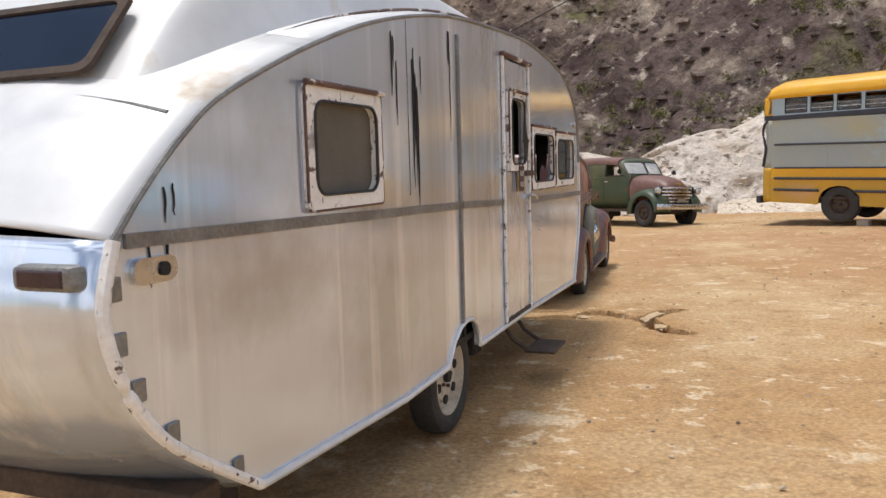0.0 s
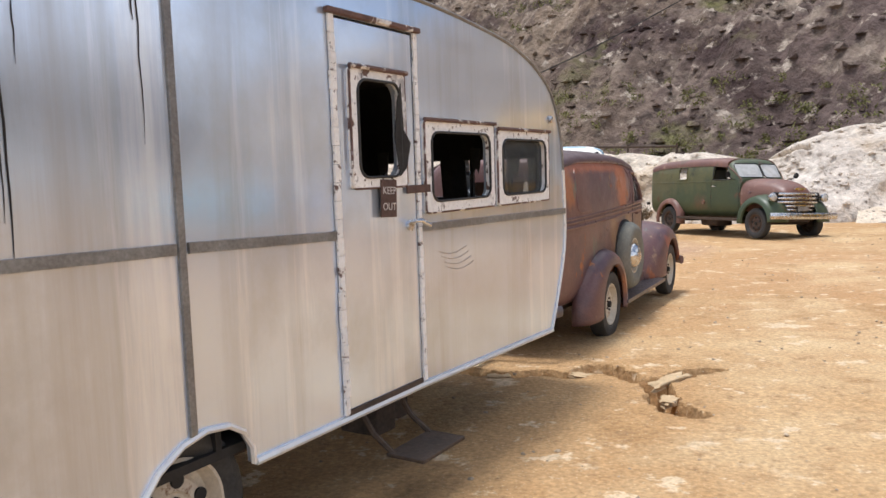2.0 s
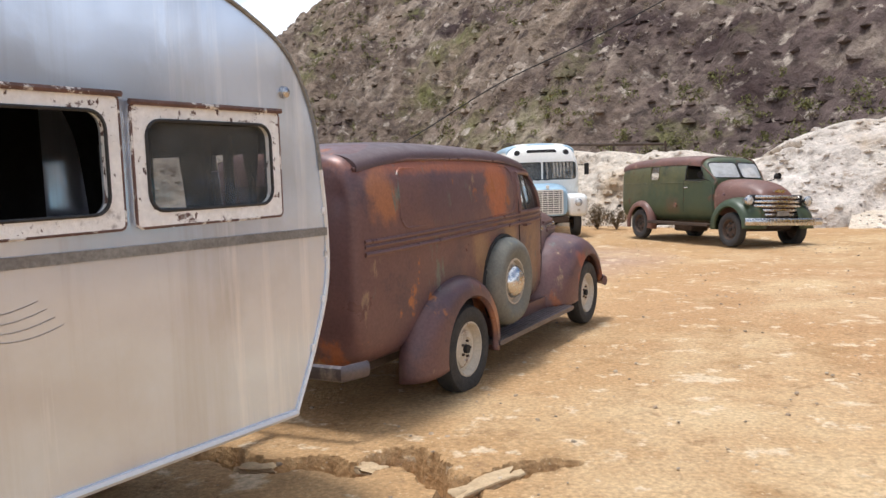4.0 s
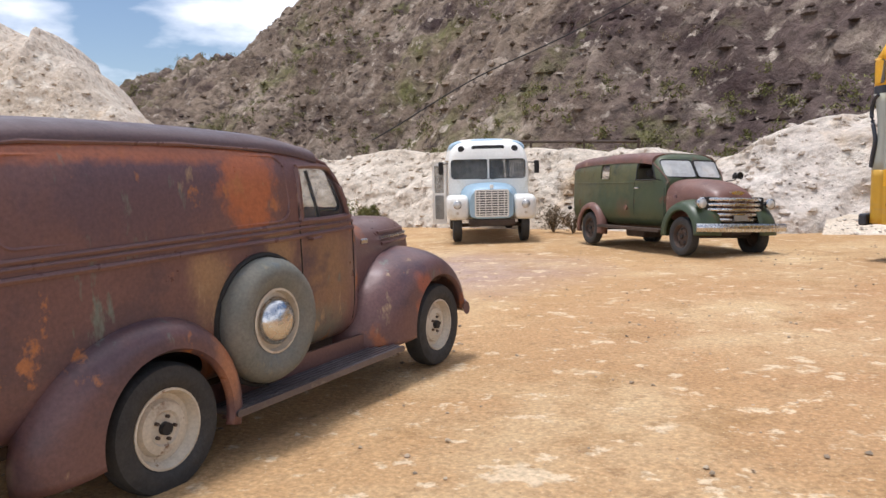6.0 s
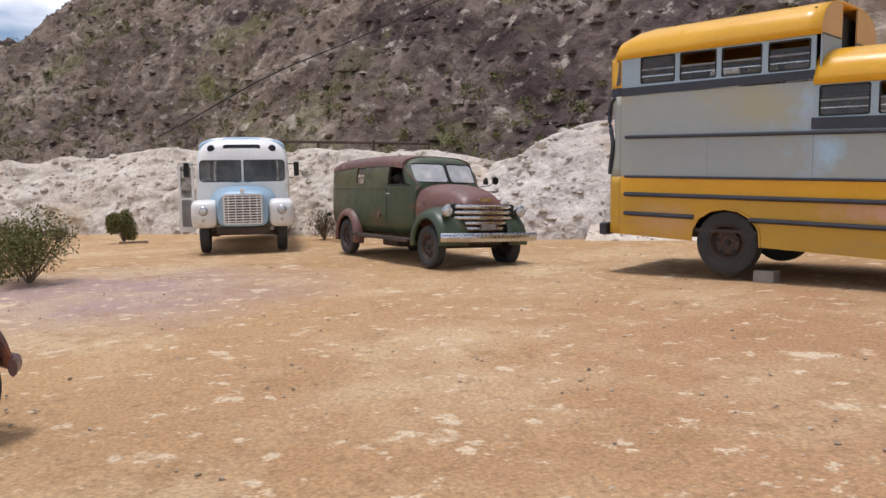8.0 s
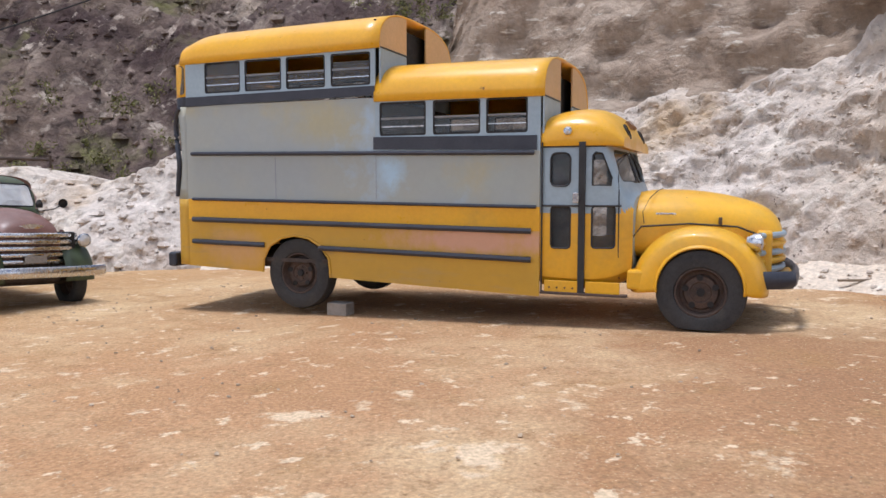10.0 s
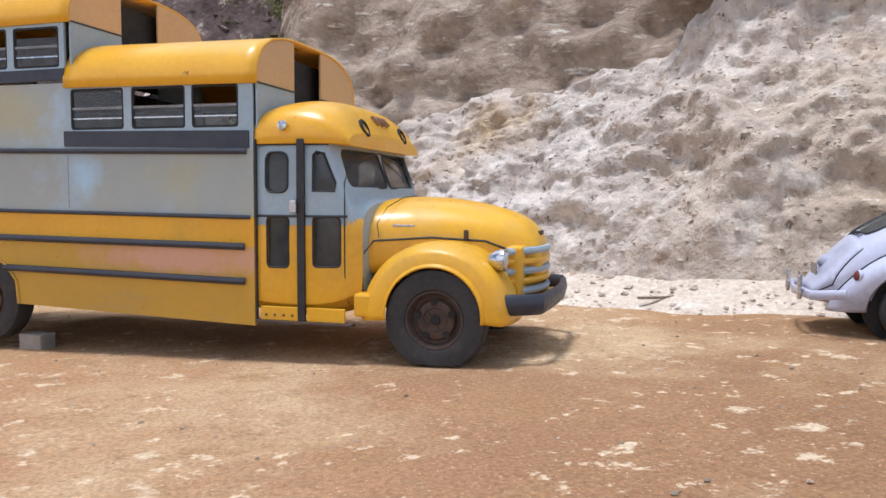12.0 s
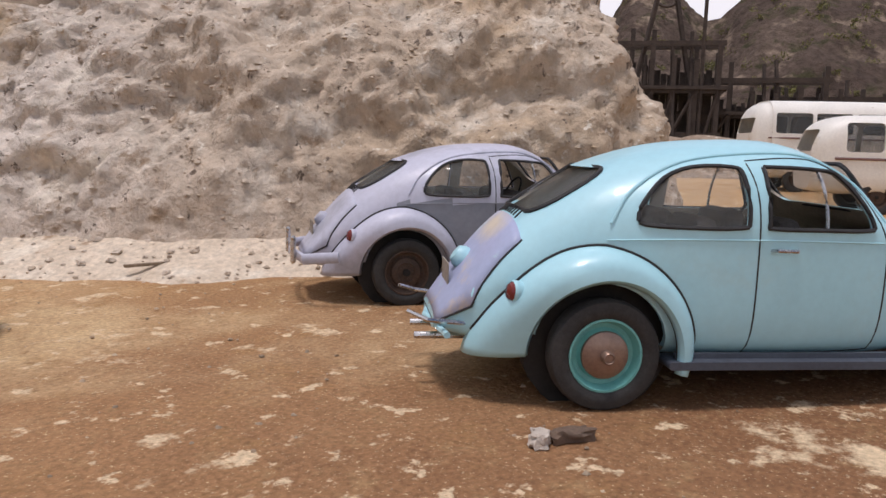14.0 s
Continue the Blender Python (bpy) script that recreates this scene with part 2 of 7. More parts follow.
GREEN = surf("faded_green_paint", (0.040, 0.062, 0.030), (0.055, 0.075, 0.034), 1.3, 0.42, 0.0, bump=0.05, bscale=40, grain=0.18, rvar=0.1,
             patches=[((0.125, 0.118, 0.045), (0.5, 0.0, 1.66), (1.7, 2.0, 0.42), 0.85, 0.5), ((0.13, 0.11, 0.045), (-0.6, 0.0, 1.35), (0.7, 2.0, 0.6), 0.7, 0.5), ((0.15, 0.07, 0.04), (1.3, 0.0, 0.85), (0.25, 2.0, 0.18), 0.6, 0.5)],
             spots=[((0.14, 0.062, 0.035), 2.1, 0.62, 0.69, ONE, 0.7, N), ((0.025, 0.036, 0.02), 1.7, 0.58, 0.70, ONE, N, N)])
GREEN_RUST = surf("rust_over_green", (0.20, 0.095, 0.070), (0.145, 0.072, 0.058), 1.6, 0.45, 0.0, bump=0.06, bscale=40, grain=0.18,
                  spots=[((0.075, 0.075, 0.04), 1.5, 0.58, 0.68, ONE, N, N), ((0.30, 0.19, 0.14), 2.6, 0.58, 0.68, ONE, N, N)])
YELLOW = surf("school_bus_yellow", (0.80, 0.42, 0.010), (0.72, 0.36, 0.010), 0.9, 0.36, 0.0, bump=0.02, bscale=20, grain=0.06, coat=0.15,
              spots=[((0.58, 0.33, 0.035), 0.6, 0.56, 0.72, ONE, 0.5, N), ((0.15, 0.07, 0.03), 6, 0.70, 0.735, ONE, 0.8, N)])
YELLOW_OLD = surf("faded_yellow_side", (0.62, 0.335, 0.018), (0.50, 0.295, 0.034), 0.5, 0.42, 0.0, bump=0.015, bscale=12, grain=0.03,
                  spots=[((0.20, 0.10, 0.04), 5, 0.69, 0.73, ONE, 0.8, N), ((0.46, 0.29, 0.08), 2.0, 0.56, 0.70, (0.5, 1, 3), 0.6, N)],
                  patches=[((0.62, 0.34, 0.24), (4.6, 0.0, 0.96), (0.95, 0.5, 0.15), 0.85, 0.45), ((0.62, 0.36, 0.19), (1.2, 0.0, 0.75), (0.45, 0.5, 0.2), 0.6, 0.6)])
BLUEGREY = surf("faded_blue_grey_paint", (0.33, 0.365, 0.36), (0.37, 0.38, 0.31), 0.5, 0.5, 0.0, bump=0.015, bscale=12, grain=0.03,
                spots=[((0.36, 0.46, 0.53), 0.8, 0.60, 0.70, ONE, N, N), ((0.42, 0.38, 0.23), 0.6, 0.54, 0.70, ONE, N, N)],
                patches=[((0.40, 0.58, 0.70), (3.5, 0.0, 1.75), (0.16, 0.5, 0.20), 0.9, 0.5), ((0.40, 0.36, 0.20), (2.6, 0.0, 2.35), (0.5, 0.5, 0.2), 0.7, 0.6), ((0.36, 0.40, 0.36), (4.6, 0.0, 1.70), (0.6, 0.5, 0.2), 0.7, 0.6)])
BLUECAB = surf("light_blue_cab_paint", (0.34, 0.43, 0.47), (0.30, 0.38, 0.43), 1.5, 0.45, 0.0, bump=0.02, bscale=20, grain=0.08)
NAVY = surf("navy_trim", (0.022, 0.026, 0.038), (0.035, 0.038, 0.05), 4, 0.45, 0.0, bump=0.05, bscale=50, grain=0.2)
TANPLY = surf("tan_plywood", (0.62, 0.40, 0.19), (0.56, 0.36, 0.17), 1.2, 0.6, 0.0, bump=0.05, bscale=30, grain=0.08)
TURQ = surf("turquoise_paint", (0.40, 0.71, 0.79), (0.37, 0.67, 0.75), 1.5, 0.38, 0.0, bump=0.015, bscale=20, grain=0.04, coat=0.2,
            spots=[((0.42, 0.62, 0.64), 1.1, 0.58, 0.75, ONE, 0.55, N), ((0.13, 0.08, 0.06), 7, 0.735, 0.755, ONE, 0.8, N)])
LAV = surf("lavender_paint", (0.49, 0.50, 0.60), (0.55, 0.56, 0.66), 1.2, 0.42, 0.0, bump=0.02, bscale=20, grain=0.08, coat=0.1,
           spots=[((0.36, 0.375, 0.44), 1.0, 0.53, 0.66, ONE, 0.5, N)])
LAV_LID = surf("lavender_lid_paint", (0.40, 0.43, 0.62), (0.36, 0.42, 0.60), 1.5, 0.42, 0.0, bump=0.02, bscale=20, grain=0.06,
               spots=[((0.62, 0.52, 0.42), 1.7, 0.58, 0.68, ONE, 0.6, N), ((0.45, 0.65, 0.70), 3, 0.64, 0.72, ONE, N, N)],
               patches=[((0.66, 0.58, 0.44), (-0.50, 0.0, 0.93), (0.10, 0.22, 0.12), 0.9, 0.6)])
GREYBLUE = surf("grey_primer", (0.22, 0.235, 0.27), (0.27, 0.285, 0.33), 1.4, 0.5, 0.0, bump=0.02, bscale=20, grain=0.1)
WHITE = surf("old_white_paint", (0.83, 0.81, 0.75), (0.76, 0.74, 0.68), 1.1, 0.45, 0.0, bump=0.03, bscale=20, grain=0.08,
             spots=[((0.60, 0.54, 0.40), 1.4, 0.58, 0.72, ONE, N, N), ((0.25, 0.14, 0.08), 6, 0.69, 0.72, ONE, 0.8, N)])
PALEBLUE = surf("pale_blue_paint", (0.30, 0.45, 0.56), (0.38, 0.52, 0.62), 1.1, 0.4, 0.0, bump=0.02, bscale=20, grain=0.08)
RUBBER = surf("tyre_rubber", (0.026, 0.026, 0.026), (0.04, 0.038, 0.036), 5, 0.75, 0.0, bump=0.25, bscale=60, grain=0.25,
              spots=[((0.075, 0.064, 0.05), 3, 0.58, 0.75, ONE, 0.9, N)])
OLD_RUBBER = surf("sun_bleached_tyre", (0.20, 0.185, 0.15), (0.13, 0.14, 0.125), 3, 0.8, 0.0, bump=0.2, bscale=50, grain=0.2,
                  spots=[((0.10, 0.15, 0.19), 2.2, 0.56, 0.7, ONE, N, N), ((0.30, 0.25, 0.17), 3, 0.58, 0.7, ONE, N, N)])
CREAM = surf("cream_wheel_paint", (0.58, 0.52, 0.42), (0.50, 0.43, 0.33), 5, 0.6, 0.0, bump=0.1, bscale=50, grain=0.15,
             spots=[((0.20, 0.11, 0.06), 9, 0.61, 0.67, ONE, 0.85, N), ((0.36, 0.30, 0.23), 4, 0.55, 0.72, ONE, 0.8, N)])
RUSTY_RIM = surf("rusty_wheel", (0.11, 0.07, 0.05), (0.07, 0.05, 0.04), 6, 0.8, 0.2, bump=0.2, bscale=50, grain=0.3)
CHROME = surf("dull_chrome", (0.62, 0.62, 0.62), (0.50, 0.49, 0.48), 4, 0.25, 1.0, bump=0.05, bscale=30, grain=0.08,
              spots=[((0.34, 0.30, 0.27), 8, 0.64, 0.73, ONE, 0.6, 0.5)])
# black parts, and shade painted inside bodies and wheel arches
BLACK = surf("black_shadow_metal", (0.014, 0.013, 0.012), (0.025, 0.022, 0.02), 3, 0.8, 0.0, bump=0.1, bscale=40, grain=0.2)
GASKET = surf("black_rubber_seal", (0.016, 0.016, 0.017), (0.028, 0.027, 0.027), 8, 0.6, 0.0, bump=0.1, bscale=80, grain=0.2)
UNDER = surf("rusty_chassis", (0.055, 0.038, 0.028), (0.09, 0.06, 0.042), 4, 0.85, 0.1, bump=0.2, bscale=40, grain=0.3)
DARKSILL = surf("dark_slate_paint", (0.075, 0.09, 0.115), (0.055, 0.065, 0.085), 3, 0.5, 0.0, bump=0.05, bscale=40, grain=0.15)
RUSTCAP = surf("rusty_hub_cap", (0.34, 0.24, 0.19), (0.24, 0.15, 0.11), 5, 0.45, 0.6, bump=0.08, bscale=50, grain=0.15)
SLATE = surf("worn_dark_metal", (0.15, 0.13, 0.135), (0.10, 0.085, 0.09), 3, 0.38, 0.4, bump=0.08, bscale=40, grain=0.2, spots=[((0.30, 0.26, 0.23), 3, 0.62, 0.72, ONE, 0.5, N)])
WOOD = surf("weathered_wood", (0.30, 0.23, 0.16), (0.20, 0.15, 0.10), 4, 0.85, 0.0, bump=0.4, bscale=30, grain=0.3, stretch=(0.3, 3, 3))
DARKWOOD = surf("dark_timber", (0.045, 0.034, 0.028), (0.075, 0.056, 0.045), 2, 0.9, 0.0, bump=0.4, bscale=20, grain=0.3)
CLOTH = surf("torn_curtain", (0.06, 0.055, 0.05), (0.10, 0.09, 0.08), 4, 0.95, 0.0, bump=0.2, bscale=40)
SCREENBOARD = surf("dusty_window_screen", (0.145, 0.13, 0.105), (0.115, 0.105, 0.09), 2, 0.9, 0.0, bump=0.1, bscale=120, grain=0.12,
                   spots=[((0.30, 0.25, 0.10), 1.6, 0.60, 0.75, (1, 1, 2), N, N)])
SIGN = surf("rusty_brown_sign", (0.085, 0.05, 0.042), (0.12, 0.07, 0.055), 8, 0.8, 0.1, bump=0.2, bscale=60)
LINING = surf("pale_headlining", (0.46, 0.42, 0.34), (0.36, 0.33, 0.27), 4, 0.9, 0.0, bump=0.1, bscale=60)
DARKLENS = surf("dark_plum_lens", (0.035, 0.014, 0.020), (0.05, 0.02, 0.026), 5, 0.3, 0.0, bump=0)
LETTER = surf("chalk_white_lettering", (0.62, 0.58, 0.55), (0.5, 0.46, 0.43), 20, 0.9, 0.0, bump=0)
RED = surf("red_lens", (0.20, 0.03, 0.025), (0.13, 0.02, 0.02), 4, 0.2, 0.0, bump=0, grain=0.05)
LENS = surf("headlight_lens", (0.68, 0.68, 0.66), (0.6, 0.6, 0.58), 8, 0.15, 0.3, bump=0.2, bscale=60, grain=0.05)
SHRUB = surf("dry_green_leaves", (0.13, 0.135, 0.045), (0.19, 0.175, 0.07), 3, 0.8, 0.0, bump=0, grain=0, vary=0.45, spec=0.15)
SHRUB_DRY = surf("dry_grey_twigs", (0.17, 0.13, 0.09), (0.23, 0.185, 0.12), 3, 0.85, 0.0, bump=0, grain=0, vary=0.4, spec=0.15)
SANDCRUST = surf("sand_crust", (0.56, 0.42, 0.26), (0.47, 0.33, 0.19), 4, 0.95, 0.0, bump=0.6, bscale=30, grain=0.2, spec=0.1)
DARKSTONE = surf("dark_stone", (0.17, 0.115, 0.08), (0.11, 0.075, 0.055), 6, 0.9, 0.0, bump=0.5, bscale=30, grain=0.25)
STONE = surf("loose_stone", (0.42, 0.33, 0.23), (0.30, 0.22, 0.15), 4, 0.9, 0.0, bump=0.4, bscale=30, grain=0.2, vary=0.35)
CONCRETE = surf("grey_block", (0.34, 0.30, 0.25), (0.26, 0.23, 0.19), 6, 0.9, 0.0, bump=0.4, bscale=50)
# pale tint holds the bright reflection on the truck's windscreen
GLASS_PALE = glass("glare_pale_glass", (0.62, 0.63, 0.62), 0.12, 0.55)
GLASS_NAVY = glass("dark_navy_glass", (0.012, 0.018, 0.032), 0.12, 0.96)
GLASS_DARK = glass("dirty_dark_glass", (0.055, 0.06, 0.062), 0.06, 0.72)
GLASS_CLEAR = glass("dusty_clear_glass", (0.30, 0.31, 0.30), 0.06, 0.22)
GLASS_SMOKE = glass("smoky_glass", (0.07, 0.075, 0.075), 0.05, 0.5)


# ---- building helpers ----
def empty(name, m, label, category, group="", kind=""):
    ob = new(name)
    ob.matrix_world = m
    ob.empty_display_size = 0.2
    return tagged(ob, label, category, group, kind)


def part(name, bm, material, parent=None, label="", smooth=False, thick=0.0):
    me = bpy.data.meshes.new(name)
    if isinstance(bm, bmesh.types.BMesh):
        bmesh.ops.recalc_face_normals(bm, faces=bm.faces)
        bm.to_mesh(me)
        bm.free()
    else:
        me = bm
    me.materials.clear()
    me.materials.append(material)
    if smooth:
        me.polygons.foreach_set("use_smooth", [True] * len(me.polygons))
        me.set_sharp_from_angle(angle=radians(38))
    ob = new(name, me)
    if parent:
        ob.parent = parent
    if thick:
        s = ob.modifiers.new("thickness", "SOLIDIFY")
        s.thickness, s.offset = thick, -1
    return tagged(ob, label) if label else ob


def B():
    return bmesh.new()


def box(bm, cx, cy, cz, sx, sy, sz, bevel=0.0, m=None):
    r = bmesh.ops.create_cube(bm, size=1.0, matrix=(m or Matrix()) @ Matrix.Translation((cx, cy, cz)) @ Matrix.Diagonal((sx, sy, sz, 1)))
    if bevel:
        es = {e for v in r["verts"] for e in v.link_edges}
        bmesh.ops.bevel(bm, geom=list(es), offset=bevel, segments=2, affect="EDGES", profile=0.5)
    return bm


def cyl(bm, c, axis, r, depth, seg=24, r2=None):
    q = Vector(axis).to_track_quat("Z", "Y").to_matrix().to_4x4()
    bmesh.ops.create_cone(bm, cap_ends=True, segments=seg, radius1=r, radius2=r if r2 is None else r2, depth=depth, matrix=Matrix.Translation(c) @ q)
    return bm


def revolve(bm, profile, c, axis, seg=32, squash=None):
    """profile: (radius, height along axis)."""
    q = Matrix.Translation(c) @ Vector(axis).to_track_quat("Z", "Y").to_matrix().to_4x4()
    rings = []
    for r, h in profile:
        rings.append([bm.verts.new(q @ Vector((r * math.cos(a), r * math.sin(a), h))) for a in (2 * math.pi * k / seg for k in range(seg))] if r > 1e-6 else [bm.verts.new(q @ Vector((0, 0, h)))])
    for a, b in zip(rings, rings[1:]):
        for k in range(seg):
            va = [a[k % len(a)], a[(k + 1) % len(a)]] if len(a) > 1 else [a[0]]
            vb = [b[(k + 1) % len(b)], b[k % len(b)]] if len(b) > 1 else [b[0]]
            if len(va) + len(vb) > 2:
                bm.faces.new(va + vb)
    return bm


def tube(bm, pts, r, seg=8, closed=False, flat=1.0):
    pts = [Vector(p) for p in pts]
    n = len(pts)
    rings = []
    for i, p in enumerate(pts):
        a = pts[(i - 1) % n] if closed or i else p
        b = pts[(i + 1) % n] if closed or i < n - 1 else p
        d = (b - a).normalized()
        up = Vector((0, 0, 1)) if abs(d.z) < 0.9 else Vector((0, 1, 0))
        s = d.cross(up).normalized()
        u = s.cross(d)
        rr = r[i] if isinstance(r, (list, tuple)) else r
        rings.append([bm.verts.new(p + s * rr * flat * math.cos(t) + u * rr * math.sin(t)) for t in (2 * math.pi * k / seg for k in range(seg))])
    for i in range(n if closed else n - 1):
        a, b = rings[i], rings[(i + 1) % n]
        for k in range(seg):
            bm.faces.new((a[k], a[(k + 1) % seg], b[(k + 1) % seg], b[k]))
    if not closed:
        bm.faces.new(rings[0][::-1]), bm.faces.new(rings[-1])
    return bm


def rrect(x0, z0, x1, z1, r=0.06, seg=5):
    """Rounded rectangle as (x, z) points."""
    out = []
    for cx, cz, a0 in ((x1 - r, z1 - r, 0), (x0 + r, z1 - r, 90), (x0 + r, z0 + r, 180), (x1 - r, z0 + r, 270)):
        out += [(cx + r * math.cos(radians(a0 + 90 * k / seg)), cz + r * math.sin(radians(a0 + 90 * k / seg))) for k in range(seg + 1)]
    return out


def prism(bm, outline, y0, y1, place=None):
    place = place or (lambda x, y, z: (x, y, z))
    a = [bm.verts.new(place(x, y0, z)) for x, z in outline]
    b = [bm.verts.new(place(x, y1, z)) for x, z in outline]
    n = len(a)
    bm.faces.new(a), bm.faces.new(b[::-1])
    for i in range(n):
        bm.faces.new((a[i], b[i], b[(i + 1) % n], a[(i + 1) % n]))
    return bm


def ring_prism(bm, outer, inner, y0, y1):
    """A frame: outer and inner outlines with the same number of points."""
    n = len(outer)
    v = [[bm.verts.new((x, y, z)) for x, z in o] for y in (y0, y1) for o in (outer, inner)]
    for i in range(n):
        j = (i + 1) % n
        for a, b in ((0, 1), (1, 3), (3, 2), (2, 0)):
            bm.faces.new((v[a][i], v[a][j], v[b][j], v[b][i]))
    return bm


def plate(bm, outline, holes, y0, y1):
    """A flat sheet in the xz plane with holes, thick from y0 to y1."""
    edges = []
    for loop in (outline, *holes):
        vs = [bm.verts.new((x, y0, z)) for x, z in loop]
        edges += [bm.edges.new((vs[i], vs[(i + 1) % len(vs)])) for i in range(len(vs))]
    faces = [f for f in bmesh.ops.triangle_fill(bm, edges=edges, use_beauty=True)["geom"] if isinstance(f, bmesh.types.BMFace)]
    r = bmesh.ops.extrude_face_region(bm, geom=faces)
    bmesh.ops.translate(bm, verts=[v for v in r["geom"] if isinstance(v, bmesh.types.BMVert)], vec=(0, y1 - y0, 0))
    return bm


def smooth_line(pts, steps=8, closed=False):
    """Catmull-Rom through tuples of any size."""
    p = np.array(pts, float)
    n, out = len(p), []
    for i in range(n if closed else n - 1):
        g = lambda k: p[k % n] if closed else p[min(max(k, 0), n - 1)]
        a, b, c, d = g(i - 1), g(i), g(i + 1), g(i + 2)
        for s in range(steps):
            t = s / steps
            out.append(tuple(0.5 * (2 * b + (c - a) * t + (2 * a - 5 * b + 4 * c - d) * t * t + (3 * b - a - 3 * c + d) * t ** 3)))
    if not closed:
        out.append(tuple(p[-1]))
    return out


def loft(stations, inset=0.0, steps=4, nth=48):
    """A closed body along x. Station: x, z bottom, z belt, z top, half width, squareness above, squareness below."""
    st = smooth_line(stations, steps)
    bm, rings = B(), []
    st = [list(s) for s in st]
    if inset:
        st[0][0] += inset
        st[-1][0] -= inset
    for x, zb, zm, zt, w, nu, nl in st:
        w, zb, zt = max(0.02, w - inset), min(zb + inset, zm - 0.01), max(zt - inset, zm + 0.01)
        ring = []
        for k in range(nth):
            a = 2 * math.pi * (k + 0.5) / nth
            c, s = math.cos(a), math.sin(a)
            e = 2 / (nu if s > 0 else nl)
            ring.append(bm.verts.new((x, math.copysign(w * abs(c) ** e, c), zm + ((zt - zm) if s > 0 else (zm - zb)) * math.copysign(abs(s) ** e, s))))
        rings.append(ring)
    for a, b in zip(rings, rings[1:]):
        for k in range(nth):
            bm.faces.new((a[k], a[(k + 1) % nth], b[(k + 1) % nth], b[k]))
    bm.faces.new(rings[0][::-1]), bm.faces.new(rings[-1])
    bmesh.ops.recalc_face_normals(bm, faces=bm.faces)
    return bm


def carve(solid, cutters):
    """Boolean difference of a body with each cutter; all bmeshes. Returns a mesh."""
    def as_ob(bm):
        bmesh.ops.recalc_face_normals(bm, faces=bm.faces)
        me = bpy.data.meshes.new("work")
        bm.to_mesh(me)
        bm.free()
        return new("work", me)
    ob, cs = as_ob(solid), [as_ob(c) for c in cutters]
    for c in cs:
        md = ob.modifiers.new("cut", "BOOLEAN")
        md.operation, md.solver, md.object = "DIFFERENCE", "EXACT", c
    me = bpy.data.meshes.new_from_object(ob.evaluated_get(bpy.context.evaluated_depsgraph_get()))
    for o in [ob, *cs]:
        bpy.data.objects.remove(o)
    return me


LINES = {}


def line_of(stations, steps=4):
    key = (tuple(stations), steps)
    if key not in LINES:
        LINES[key] = np.array(smooth_line(stations, steps))
    return LINES[key]


def project_y(me_stations, x, z, steps=4):
    """Half width of a lofted body at (x, z)."""
    st = line_of(me_stations, steps)
    zb, zm, zt, w, nu, nl = [np.interp(x, st[:, 0], st[:, k]) for k in range(1, 7)]
    h, n = ((zt - zm), nu) if z > zm else ((zm - zb), nl)
    return w * max(0.0, 1 - min(1, abs((z - zm) / h)) ** n) ** (1 / n)


def around(stations, outline, side, r, off=0.0, closed=True):
    """A bead that follows an (x, z) outline over a lofted side."""
    return tube(B(), [(x, side * (project_y(stations, x, z) + off), z) for x, z in outline], r, 6, closed)


def pane_on(stations, outline, side, off=-0.012):
    bm = B()
    c = (sum(p[0] for p in outline) / len(outline), sum(p[1] for p in outline) / len(outline))
    rings = []
    for k in (1.0, 0.66, 0.33):
        rings.append([bm.verts.new((c[0] + (x - c[0]) * k, side * (project_y(stations, c[0] + (x - c[0]) * k, c[1] + (z - c[1]) * k) + off), c[1] + (z - c[1]) * k)) for x, z in outline])
    n = len(outline)
    for a, b in zip(rings, rings[1:]):
        for i in range(n):
            bm.faces.new((a[i], a[(i + 1) % n], b[(i + 1) % n], b[i]))
    bm.faces.new(rings[-1])
    return bm


def fender(cx, cz, y_in, y_out, r, crown, a0, a1, sx=1.0, steps=40, tail=None, tuck=0.0, sweep=0.0, power=(0.75, 0.8)):
    """A domed wing over a wheel: from angle a0 (front) to a1 (rear), degrees; crown: height over the opening as (front, top, rear)."""
    bm, rings = B(), []
    for i in range(steps + 1):
        a = a0 + (a1 - a0) * i / steps
        ca, sa_ = math.cos(radians(a)), math.sin(radians(a))
        cr = np.interp(a, [a0, 90, a1], crown)
        ring = []
        for k in range(11):
            t = k / 8 * math.pi / 2
            t = min(t, math.pi / 2)
            rr = r + cr * max(0.0, math.cos(t)) ** power[0]
            yo = y_out - math.copysign(tuck, y_out) * max(0.0, (a - 110) / 86) ** 1.3
            y = y_in + (yo - y_in) * math.sin(t) ** power[1]
            if k > 8:
                rr, y = r - 0.012 * (k - 8), yo - math.copysign(0.02, y_out) * (k - 8)
            stretch_x = sx if ca > 0 else 1 + ((tail or sx) - 1) * (max(0.0, a - 90) / 100) ** sweep
            ring.append(bm.verts.new((cx + rr * ca * (1 + (stretch_x - 1) * math.cos(t)), y, cz + rr * sa_)))
        rings.append(ring)
    for a, b in zip(rings, rings[1:]):
        for k in range(10):
            bm.faces.new((a[k], a[k + 1], b[k + 1], b[k]))
    return bm


